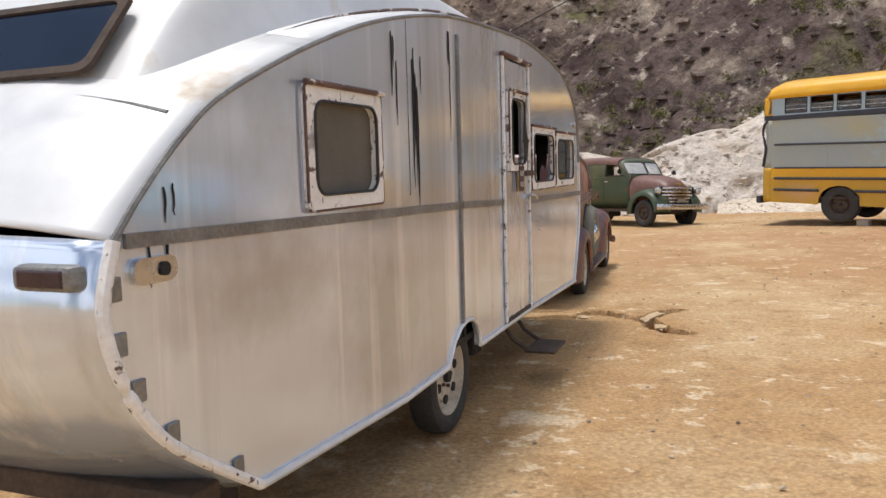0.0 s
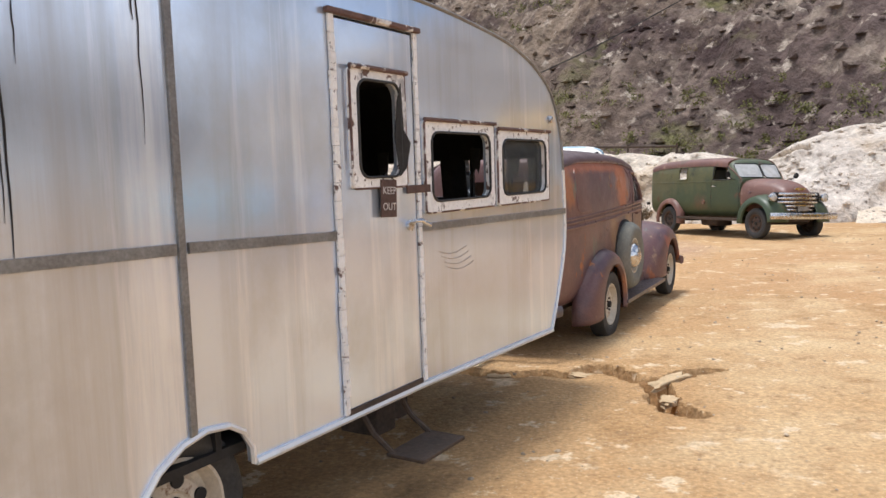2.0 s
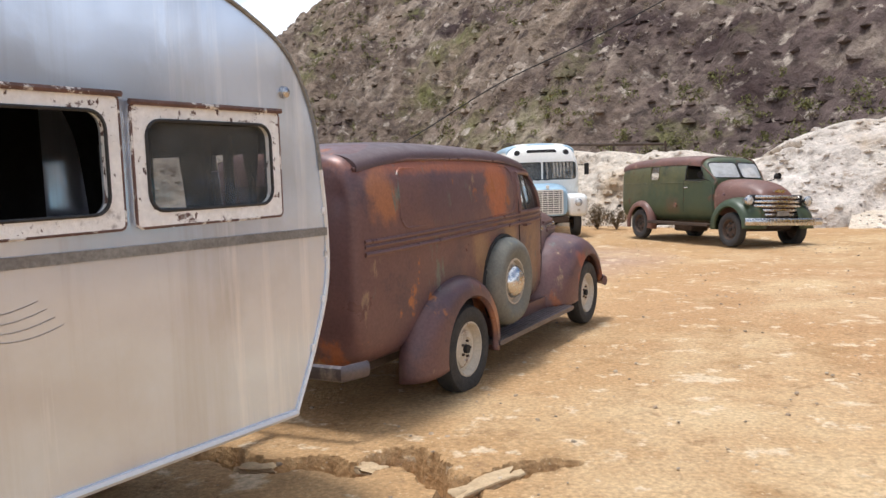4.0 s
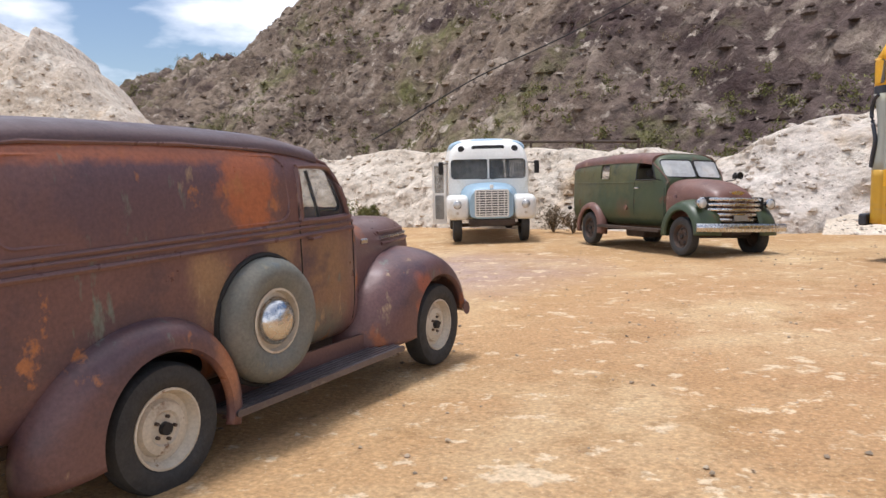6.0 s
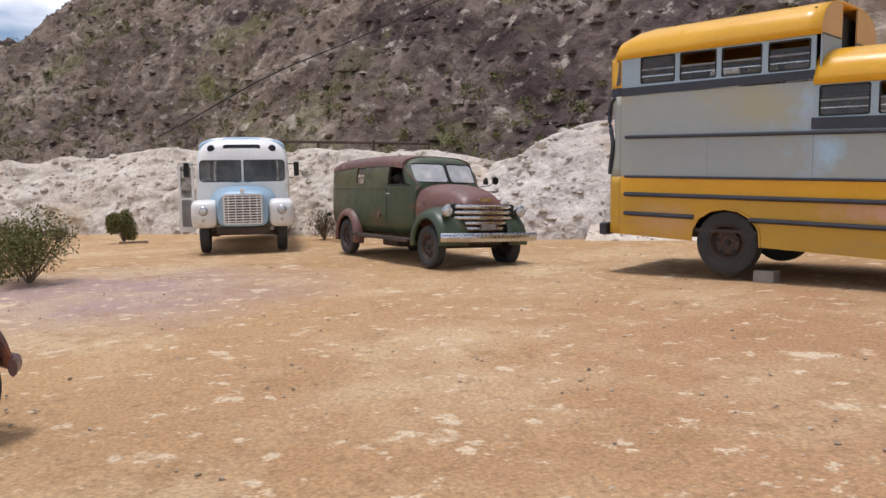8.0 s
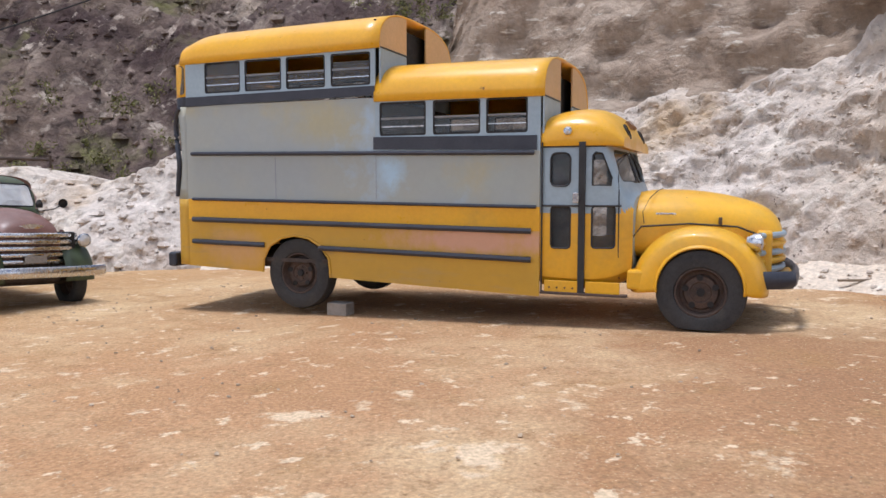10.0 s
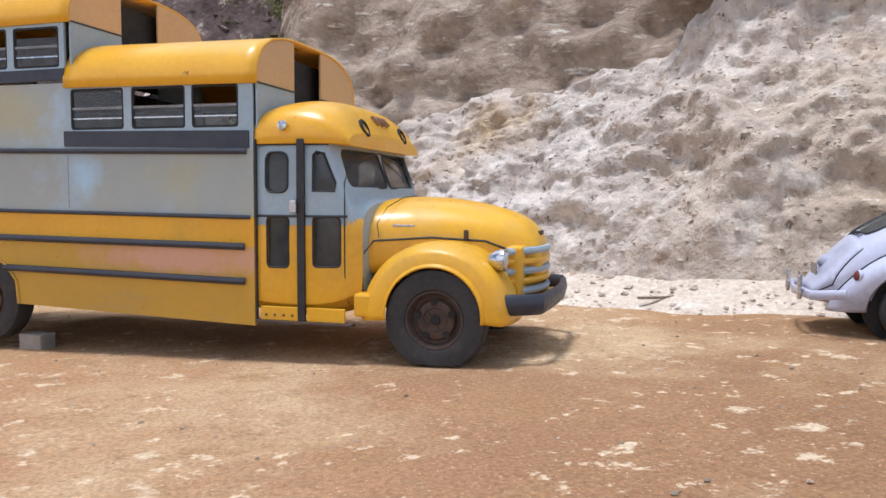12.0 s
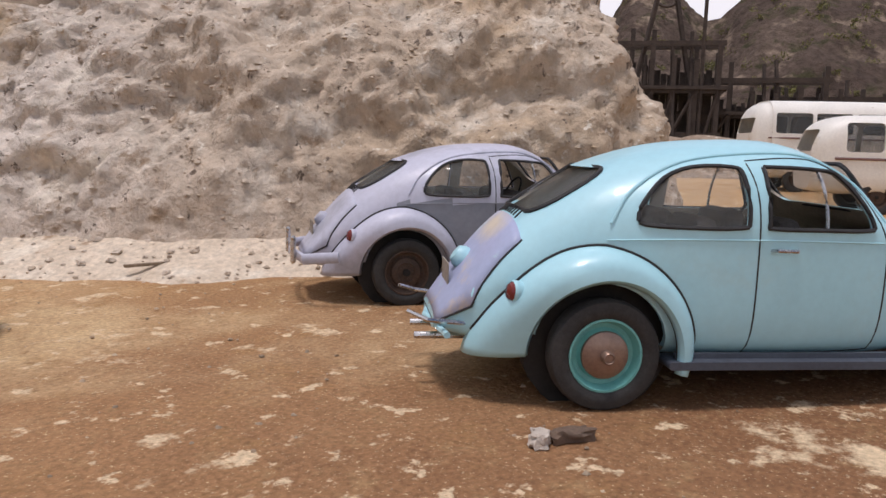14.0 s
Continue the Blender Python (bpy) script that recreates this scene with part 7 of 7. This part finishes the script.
        FRONT = (0.40, (0.14, 0.185, 0.12), -16, 190, 1.10, 44, 1.0)
        part("rear_wing", fender(0.0, 0.31, s * 0.40, s * 0.80, *REAR), fender_mat, car, "rounded wing", smooth=True, thick=0.01)
        part("front_wing", fender(2.40, 0.33, s * 0.40, s * 0.80, *FRONT), fender_mat, car, "rounded wing", smooth=True, thick=0.01)
        # black shell and solid disc put the arch's shade into colour
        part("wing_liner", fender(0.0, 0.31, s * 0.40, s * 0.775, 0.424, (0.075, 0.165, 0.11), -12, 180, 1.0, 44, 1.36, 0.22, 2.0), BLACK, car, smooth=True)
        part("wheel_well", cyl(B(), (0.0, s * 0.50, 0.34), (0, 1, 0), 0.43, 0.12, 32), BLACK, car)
        part("wing_seam", seam_of(0.0, 0.31, s, REAR, 1, 42), GASKET, car)
        part("wing_seam", seam_of(2.40, 0.33, s, FRONT, 6, 42), GASKET, car)
        part("running_board", prism(B(), rrect(0.34, 0.24, 2.02, 0.285, 0.018), s * 0.60, s * 0.80), DARKSILL, car, "dark slate running board")
        part("sill", box(B(), 1.2, s * 0.71, 0.28, 1.6, 0.03, 0.07), DARKSILL, car)
        t = part("tail_lamp", revolve(B(), [(0.0, -0.20), (0.03, -0.165), (0.056, -0.08), (0.064, 0.0), (0.056, 0.012)], (-0.50, s * 0.615, 0.635), (-0.92, s * 0.22, 0.10), 20), fender_mat, car, smooth=True)
        part("lens", revolve(B(), [(0.056, 0.008), (0.04, 0.028), (0, 0.038)], (-0.50, s * 0.615, 0.635), (-0.92, s * 0.22, 0.10), 20), RED, t, "red tail lamp lens")
        headlamp(car, 2.92, s * 0.58, 0.66, 0.085)
        wheel(car, 0.0, s * 0.675, 0.305, s, 0.312, 0.155, 0.20, rim_mat, cap=cap, cap_mat=RUSTCAP if cap else None)
        if cap:
            part("hub_boss", revolve(B(), [(0.038, 0.0), (0.036, 0.035), (0.028, 0.045), (0.022, 0.035), (0, 0.035)], (0.0, s * 0.758, 0.305), (0, s, 0), 20), RUSTCAP, car, smooth=True)
        wheel(car, 2.40, s * 0.675, 0.305, s, 0.312, 0.155, 0.20, rim_mat, cap=cap, cap_mat=RUSTCAP if cap else None)
    # rear window pane and seal laid on the skin
    def rear_at(y, z, off):
        lo, hi = -0.6, 0.6
        for _ in range(24):
            mid = (lo + hi) / 2
            if skin(y, mid) < z:
                lo = mid
            else:
                hi = mid
        return (lo - off, y, z + off * 0.6)
    o = rrect(-0.40, 1.045, 0.40, 1.31, 0.115)
    part("rear_window_seal", tube(B(), [rear_at(y, z, 0.004) for y, z in o], 0.014, 6, True), GASKET, car)
    bm = B()
    rings = [[bm.verts.new(rear_at(y * k, 1.18 + (z - 1.18) * k, -0.012)) for y, z in o] for k in (1, 0.6, 0.25)]
    for a, b in zip(rings, rings[1:]):
        for i in range(len(o)):
            bm.faces.new((a[i], a[(i + 1) % len(o)], b[(i + 1) % len(o)], b[i]))
    bm.faces.new(rings[-1])
    p = part("rear_window", bm, GLASS_CLEAR, car)
    p.visible_shadow = False
    front_screen(car, ((-0.50, 0.50),), 1.09, 1.37, 1.71, 0.85, 0.06, GLASS_CLEAR)
    # bumper remains and exhausts
    if damaged:
        for s in (-1, 1):
            part("bumper_iron", tube(B(), [(-0.6, s * 0.42, 0.40), (-0.95, s * 0.46, 0.44), (-1.06, s * 0.40, 0.48)], 0.014, 6), CHROME, car, "bent bumper bracket")
            part("exhaust_pipe", tube(B(), [(-0.4, s * 0.16, 0.28), (-1.0, s * 0.17, 0.28)], 0.022, 10), CHROME, car, "chrome tail pipe")
        part("valance_bar", tube(B(), [(-0.84, -0.5, 0.36), (-0.92, 0, 0.37), (-0.84, 0.5, 0.36)], 0.02, 8), fender_mat, car)
    else:
        part("rear_bumper", tube(B(), [(-0.62, -0.72, 0.45), (-0.92, -0.60, 0.42), (-1.0, 0, 0.42), (-0.92, 0.60, 0.42), (-0.62, 0.72, 0.45)], 0.05, 8, flat=0.5), LAV, car, "lavender rear bumper", smooth=True)
        for s in (-1, 1):
            part("overrider", box(B(), -1.0, s * 0.38, 0.48, 0.05, 0.05, 0.26, 0.02), CHROME, car, "bent chrome overrider")
    part("floor_pan", box(B(), 1.1, 0, 0.26, 2.6, 1.1, 0.06), UNDER, car)
    part("engine", box(B(), -0.45, 0, 0.40, 0.4, 0.6, 0.22, 0.05), BLACK, car)
    for x in (0.62, 1.12):
        for s in (-1, 1):
            part("seat", box(B(), x, s * 0.32, 0.80, 0.16, 0.46, 0.50, 0.06), CLOTH, car)
    part("steering_wheel", tube(B(), [(1.36 + 0.08 * math.sin(a), 0.34 + 0.19 * math.cos(a), 0.98 + 0.17 * math.sin(a)) for a in (2 * math.pi * k / 20 for k in range(20))], 0.011, 6, True), BLACK, car)
    return car


def head(x, y, deg):
    return stand(x, y, math.cos(radians(deg)), math.sin(radians(deg)))


TURQ_RIM = surf("turquoise_wheel", (0.16, 0.48, 0.45), (0.13, 0.40, 0.38), 6, 0.45, 0.0, bump=0.05, bscale=40, grain=0.1)
build_beetle(head(16.86, 12.21, -54) @ Matrix.Scale(1.03, 4), "turquoise vintage beetle car with a lavender engine lid", TURQ, TURQ, LAV_LID, TURQ, TURQ_RIM, 0.135, True)
build_beetle(head(18.55, 14.70, -46), "dull lavender-grey vintage beetle car by the sandy slope", LAV, LAV, LAV, GREYBLUE, RUSTY_RIM, None, False)


# ---- plants, stones and clutter ----
def scatter_mesh(name, items, material, label, category, kind="stuff"):
    """items: list of (verts, faces)."""
    V, F, n = [], [], 0
    for v, f in items:
        V += v
        F += [tuple(i + n for i in q) for q in f]
        n += len(v)
    me = bpy.data.meshes.new(name)
    me.from_pydata(V, [], F)
    return tagged(part(name, me, material), label, category, kind=kind)


OCT = [(1, 0, 0), (0.3, 0.95, 0), (-0.8, 0.6, 0), (-0.8, -0.6, 0), (0.3, -0.95, 0), (0.55, 0.3, 0.75), (-0.5, 0.45, 0.8), (-0.1, -0.6, 0.8), (0, 0, -0.6)]
OCT_F = [(0, 1, 5), (1, 6, 5), (1, 2, 6), (2, 3, 6), (3, 7, 6), (3, 4, 7), (4, 0, 7), (0, 5, 7), (5, 6, 7), (1, 0, 8), (2, 1, 8), (3, 2, 8), (4, 3, 8), (0, 4, 8)]


def rock(p, r, rnd, flat=0.7):
    a = rnd.uniform(0, 6.28)
    ca, sa_ = math.cos(a), math.sin(a)
    out = []
    for x, y, z in OCT:
        k = r * rnd.uniform(0.65, 1.2)
        out.append((p[0] + (x * ca - y * sa_) * k, p[1] + (x * sa_ + y * ca) * k, p[2] + z * k * flat))
    return out, OCT_F


def shrub(p, r, h, rnd, n=40, leaf=0.06):
    """Loose leaves round a dome, with gaps."""
    V, F = [], []
    lobes = [(rnd.uniform(-0.6, 0.6) * r, rnd.uniform(-0.6, 0.6) * r, rnd.uniform(0.35, 0.75) * h, rnd.uniform(0.35, 0.6)) for _ in range(5)]
    for _ in range(n):
        lx, ly, lz, lr = rnd.choice(lobes)
        d = Vector((rnd.gauss(0, 1), rnd.gauss(0, 1), rnd.gauss(0, 1))).normalized() * lr * rnd.uniform(0.5, 1.05)
        c = Vector((p[0] + lx + d.x * r, p[1] + ly + d.y * r, p[2] + max(0.03, lz + d.z * h)))
        u = Vector((rnd.gauss(0, 1), rnd.gauss(0, 1), rnd.gauss(0.6, 1))).normalized() * leaf * rnd.uniform(0.6, 1.5)
        w = u.cross(Vector((rnd.gauss(0, 1), rnd.gauss(0, 1), rnd.gauss(0, 1)))).normalized() * leaf * 0.35
        i = len(V)
        V += [tuple(c - u), tuple(c + w), tuple(c + u), tuple(c - w)]
        F.append((i, i + 1, i + 2, i + 3))
    return V, F


def on_mesh(name, count, rnd, keep):
    """Random spots (point, normal) on faces of a built mesh that pass keep(point)."""
    me = bpy.data.objects[name].data
    n = len(me.polygons)
    out = []
    for _ in range(count * 30):
        if len(out) >= count:
            break
        f = me.polygons[rnd.randrange(n)]
        if keep(f.center):
            out.append((f.center.copy(), f.normal.copy()))
    return out


rnd = random.Random(11)
near = lambda p: p.y < 75 and p.z > 0
scatter_mesh("hill_rocks", [rock(p, rnd.choice((0.12, 0.16, 0.22, 0.3, 0.45)) * rnd.uniform(0.7, 1.5), rnd) for p, n in on_mesh("hillside", 4200, rnd, lambda p: p.z > 0 and -45 < p.x < 62)], HILL, "loose dark rocks on the hillside", "rocks")
scatter_mesh("hill_scrub", [shrub(p, rnd.uniform(0.3, 1.0), rnd.uniform(0.4, 1.1), rnd, 46, 0.12) for p, n in on_mesh("hillside", 2300, rnd, lambda p: p.z > -0.5 and noise.noise(p * 0.06 + Vector((9, 0, 0))) > 0.02 - (0.5 if p.z < 7 and p.x > -6 else 0.25 if p.z < 6 else 0))], SHRUB, "olive desert scrub on the hillside", "shrubs")
scatter_mesh("hill_dry_scrub", [shrub(p, rnd.uniform(0.25, 0.7), rnd.uniform(0.4, 1.0), rnd, 36, 0.11) for p, n in on_mesh("hillside", 800, rnd, lambda p: p.z > -0.5)], SHRUB_DRY, "dry grey-brown scrub on the hillside", "shrubs")
scatter_mesh("slope_clods", [rock(p, rnd.choice((0.015, 0.02, 0.03, 0.045)) * rnd.uniform(0.7, 1.5), rnd) for p, n in on_mesh("spoil_heap", 2600, rnd, lambda p: p.x < 23)], PALE, "crumbled pale clods on the slope", "clods")
scatter_mesh("apron_clods", [rock(p, rnd.choice((0.012, 0.018, 0.03, 0.05)) * rnd.uniform(0.7, 1.6), rnd) for p, n in on_mesh("sand_apron", 1500, rnd, lambda p: p.x < 23)], PALE, "pale crumbs of earth on the loose sand", "clods")
scatter_mesh("berm_clods", [rock(p, rnd.choice((0.04, 0.06, 0.09, 0.14)) * rnd.uniform(0.7, 1.5), rnd) for p, n in on_mesh("berm", 1000, rnd, lambda p: p.x > -22)], PALE, "crumbled pale clods on the berm", "clods")
scatter_mesh("far_scrub", [shrub(p, rnd.uniform(0.5, 1.3), rnd.uniform(0.6, 1.5), rnd, 40, 0.2) for p, n in on_mesh("far_hill", 500, rnd, lambda p: p.z > -1)], SHRUB, "dark scrub on the far hill", "shrubs")

# pebbles
pebbles = []
for _ in range(2600):
    x, y = rnd.uniform(0, 18), rnd.uniform(1, 24)
    pebbles.append(rock((x, y, ground_z(x, y) + 0.004), rnd.choice((0.006, 0.008, 0.011, 0.015, 0.022)), rnd))
scatter_mesh("pebbles", pebbles, STONE, "small tan pebbles over the sand", "pebbles")


def surface_z(x, y):
    return ground_z(x, y) + 0.022 * noise.fractal((x * 0.45, y * 0.45, 0), 1.0, 2.0, 3) + 0.006 * noise.noise((x * 3, y * 3, 5))


def bush(x, y, r, h, dry, label):
    z = ground_z(x, y)
    b = empty("bush", pose(x, y, z), label, "bush", "bushes by the berm")
    rb = random.Random(int(x * 100))
    bm = B()
    for k in range(46):
        a, lean = rb.uniform(0, 6.28), rb.uniform(0.1, 1.0)
        e = Vector((math.cos(a) * r * lean, math.sin(a) * r * lean, h * rb.uniform(0.55, 1.0)))
        tube(bm, [(0, 0, -0.02), tuple(e * 0.5 + Vector((0, 0, 0.06 * h))), tuple(e)], [0.008, 0.006, 0.002], 4)
    part("branchwork", bm, SHRUB_DRY, b)
    v, f = shrub((0, 0, 0.05), r, h, rb, 5600 if not dry else 700, 0.04)
    me = bpy.data.meshes.new("foliage")
    me.from_pydata(v, [], f)
    part("foliage", me, SHRUB_DRY if dry else SHRUB, b)


bush(-1.15, 22.1, 1.15, 1.05, False, "straggly olive green desert bush by the lot")
bush(-3.1, 31.6, 0.45, 0.8, False, "small olive green bush by the berm")
bush(3.0, 30.2, 0.5, 0.9, True, "dry brown bush by the berm")
bush(3.6, 29.6, 0.4, 0.6, True, "low dry brown bush by the berm")
bush(-5.6, 32.8, 0.4, 0.45, True, "low dry brown bush by the berm")


def lump(name, x, y, sx, sy, sz, turn, mat, label, category, lift=0.0, seed=0):
    bm = B()
    bmesh.ops.create_cube(bm, size=1.0)
    bmesh.ops.subdivide_edges(bm, edges=bm.edges, cuts=4, use_grid_fill=True)
    for v in bm.verts:
        n = v.co.normalized() * 0.5
        v.co = v.co * 0.45 + n * 0.55
        v.co += v.co * 0.5 * noise.fractal(v.co * 3 + Vector((seed, seed, 0)), 0.8, 2.0, 4)
        v.co = Vector((v.co.x * sx, v.co.y * sy, (v.co.z + 0.42) * sz))
    ob = part(name, bm, mat, smooth=True)
    ob.matrix_world = pose(x, y, surface_z(x, y) + lift, 0, 0, turn)
    return tagged(ob, label, category)


lump("stone", 15.75, 11.76, 0.24, 0.10, 0.075, -40, DARKSTONE, "flat broken stone on the sand beside the turquoise car", "stone", seed=2)
lump("stone", 15.60, 11.88, 0.13, 0.10, 0.08, 15, PALE, "small pale stone on the sand", "stone", seed=5)
lump("stone", 17.85, 10.25, 0.10, 0.09, 0.09, 15, STONE, "small grey stone on the sand", "stone", seed=8)
lump("stone", 0.05, 2.55, 0.16, 0.11, 0.10, 30, PALE, "pale stone on the sand beneath the caravan", "stone", seed=9)
lump("crust_slab", 2.33, 8.50, 0.50, 0.12, 0.06, 52, SANDCRUST, "pale broken slab of crust across the ground crack", "slab", lift=-0.04, seed=3)
for k, (x, y, t) in enumerate(((1.62, 8.68, -25), (2.27, 7.95, 75), (0.9, 8.64, 12))):
    lump("crust_slab", x, y, 0.22, 0.12, 0.05, t, SANDCRUST, "tilted sandy slab at the edge of the ground crack", "slab", lift=-0.05, seed=20 + k)


def plank(x, y, length, w, h, turn, label, z=0.0):
    ob = part("wood_stick", box(B(), 0, 0, h / 2, length, w, h, 0.006), WOOD)
    ob.matrix_world = pose(x, y, z, 0, 0, turn)
    tagged(ob, label, "stick")


plank(17.85, 17.45, 0.50, 0.05, 0.035, -20, "weathered wooden stick on the pale sand", 0.20)
plank(-2.6, 31.0, 0.8, 0.08, 0.06, 10, "weathered wooden board by the berm", ground_z(-2.6, 31.0) + 0.02)


def block(x, y, sx, sy, sz, turn, label, z=None, mat=None):
    ob = part("concrete_block", box(B(), 0, 0, sz / 2, sx, sy, sz, 0.012), mat or CONCRETE)
    ob.matrix_world = pose(x, y, ground_z(x, y) - 0.01 if z is None else z, 0, 0, turn)
    tagged(ob, label, "block")


block(10.62, 19.30, 0.30, 0.20, 0.17, -50, "tan concrete block chocking the bus wheel")
cb = Matrix.Translation((-0.554, 3.126, 0)) @ Matrix.Rotation(math.atan2(0.932, 0.363), 4, "Z")
for u, v, h in ((4.0, 0.8, 0.36), (4.3, 0.9, 0.34), (0.2, 0.8, 0.38), (5.0, 1.3, 0.36)):
    p = cb @ Vector((u, v, 0))
    block(p.x, p.y, 0.22, 0.32, h - ground_z(p.x, p.y) + 0.05, 68, "dark block propping up the caravan", None, UNDER)

# cable on the hillside and a pipe rail behind the berm
cable = part("cable", tube(B(), smooth_line([(-9.6, 54.6, 3.5), (-8.23, 55.58, 4.39), (-3.48, 58.34, 7.5), (1.8, 60.3, 10.0), (6.82, 62.15, 12.62), (14.5, 65, 16.8)], 6), 0.045, 6), BLACK)
tagged(cable, "black cable strung down the rocky hillside", "cable")
rail = empty("pipe_rail", pose(0, 0, 0), "dark pipe rail on posts behind the berm", "rail")
part("pipe", tube(B(), [(-1.0, 41.0, 2.72), (6.2, 41.3, 2.55)], 0.06, 8), UNDER, rail)
for k in range(4):
    x = -0.8 + 2.3 * k
    part("post", tube(B(), [(x, 41.05, -0.6), (x, 41.05, 2.7)], 0.05, 6), UNDER, rail)


# ---- far vehicles and timber works ----
def far_coach(name, m, label, length, height, half, win_z, dark_rows):
    v = empty(name, m, label, "bus")
    st = [(0.0, 0.5, 1.2, height - 0.55, half * 0.72, 3, 6), (0.15, 0.45, 1.2, height - 0.25, half * 0.88, 3.4, 6), (0.5, 0.42, 1.2, height - 0.06, half * 0.97, 4, 6), (1.2, 0.42, 1.2, height, half, 4, 6), (length - 0.9, 0.42, 1.2, height, half, 4, 6), (length - 0.3, 0.45, 1.2, height - 0.15, half * 0.97, 3.5, 6), (length, 0.5, 1.2, height - 0.5, half * 0.85, 3, 6)]
    cut = B()
    n = dark_rows
    for k in range(n):
        a = 0.55 + (length - 1.1) * k / n
        prism(cut, rrect(a + 0.05, win_z, a + (length - 1.1) / n - 0.05, win_z + 0.60, 0.08, 4), -3, 3)
    rear = B()
    prism(rear, rrect(-half * 0.68, win_z, half * 0.68, win_z + 0.46, 0.10), -0.5, 0.5, lambda x, y, z: (y, x, z))
    frontc = B()
    prism(frontc, rrect(-half * 0.75, win_z, half * 0.75, win_z + 0.5, 0.10), length - 0.55, length + 0.5, lambda x, y, z: (y, x, z))
    part("body", carve(loft(st, 0, 4, 56), [loft(st, 0.05, 4, 56), cut, rear, frontc]), WHITE, v, smooth=True)
    for k in range(n):
        a = 0.55 + (length - 1.1) * k / n
        for s in (-1, 1):
            part("pane", pane_on(st, rrect(a + 0.05, win_z, a + (length - 1.1) / n - 0.05, win_z + 0.60, 0.08, 4), s, -0.02), GLASS_SMOKE, v)
    part("seat_row", box(B(), length / 2, 0, 1.0, length - 1.4, half * 1.5, 0.5), CLOTH, v)
    for s in (-1, 1):
        part("side_stripe", tube(B(), [(x, s * (project_y(st, x, win_z - 0.14) + 0.004), win_z - 0.14) for x in np.linspace(0.4, length - 0.4, 12)], 0.03, 6), RUST_DARK, v)
        for x in (1.3, length - 1.3):
            wheel(v, x, s * (half - 0.14), 0.38, s, 0.38, 0.2, 0.22, RUSTY_RIM)


far_coach("white_coach", head(37.9, 14.3, -66), "white round-ended coach parked far off", 8.0, 2.75, 1.15, 1.75, 6)
far_coach("white_minibus", head(30.7, 12.0, -70), "white minibus with dark side windows parked far off", 4.4, 2.08, 0.86, 1.30, 4)


def timber_works():
    """Dark trestles, platforms and plank walls."""
    rt = random.Random(4)
    groups = ((76.0, 46, 6.0, 8.4), (82, 48, 7.5, 6.4), (88, 50, 8.0, 5.4), (95, 50, 8.5, 5.0))
    for az, dist, width, high in groups:
        cx, cy = 12.1 + dist * math.sin(radians(az)), 10.5 + dist * math.cos(radians(az))
        m = pose(cx, cy, -0.2, 0, 0, -az)
        w = empty("timber_trestle", m, "dark weathered timber mine trestle with braces far off", "trestle", "mine timber works")
        n = int(width / 1.1)
        for r in (0, 1.6):
            for k in range(n + 1):
                x = -width / 2 + width * k / n
                h = high * rt.uniform(0.8, 1.12)
                part("post", box(B(), x, r, h / 2, 0.26, 0.26, h), DARKWOOD, w)
            for z in (0.33, 0.62, 0.93):
                part("beam", box(B(), 0, r, high * z, width + 0.6, 0.22, 0.28), DARKWOOD, w)
        for k in range(n):
            x = -width / 2 + width * k / n
            part("brace", tube(B(), [(x, -0.1, high * 0.33 * (k % 2)), (x + width / n, -0.1, high * (0.62 if k % 2 else 0.62))], 0.09, 5), DARKWOOD, w)
        for k in range(int(width / 0.36)):
            x, hh = -width / 2 + 0.36 * k + 0.18, high * rt.uniform(0.62, 0.88)
            part("plank", box(B(), x, 1.8 + rt.uniform(0, 0.1), hh / 2, 0.34, 0.08, hh), DARKWOOD, w)
        for k in range(int(width / 0.9)):
            x = -width / 2 + 0.9 * k + rt.uniform(0, 0.6)
            part("leaning_post", tube(B(), [(x, -0.6, 0), (x + rt.uniform(-0.7, 0.7), 0.4, high * rt.uniform(0.6, 1.15))], 0.12, 5), DARKWOOD, w)
        if high > 8:
            for s in (-1, 1):
                part("headframe_leg", tube(B(), [(s * 1.6, 0.6, high * 0.6), (s * 0.4, 0.6, high + 2.6)], 0.16, 5), DARKWOOD, w)
            part("headframe_wheel", tube(B(), [(0.7 * math.cos(a), 0.6, high + 2.2 + 0.7 * math.sin(a)) for a in (2 * math.pi * k / 16 for k in range(16))], 0.09, 5, True), DARKWOOD, w)
        part("deck", box(B(), 0, 0.8, high * 0.64, width + 1, 2.2, 0.2), DARKWOOD, w)
    pole = part("pole", tube(B(), [(0, 0, 0), (0, 0, 10.4)], 0.11, 6), DARKWOOD)
    pole.matrix_world = pose(12.1 + 46 * math.sin(radians(78.6)), 10.5 + 46 * math.cos(radians(78.6)), -0.3)
    tagged(pole, "dark wooden pole by the timber works", "pole")


timber_works()
bank("far_bank", [(46, 26, 1.6, 2.5), (47, 18, 1.9, 2.5), (48, 12, 1.7, 2.5), (48, 4, 1.8, 2.5), (47, -6, 1.6, 2.5)], BROWN, "low brown rubble bank far off", 21.0, 0.5, 2.0, 24, back=4.0, rise=0.0)
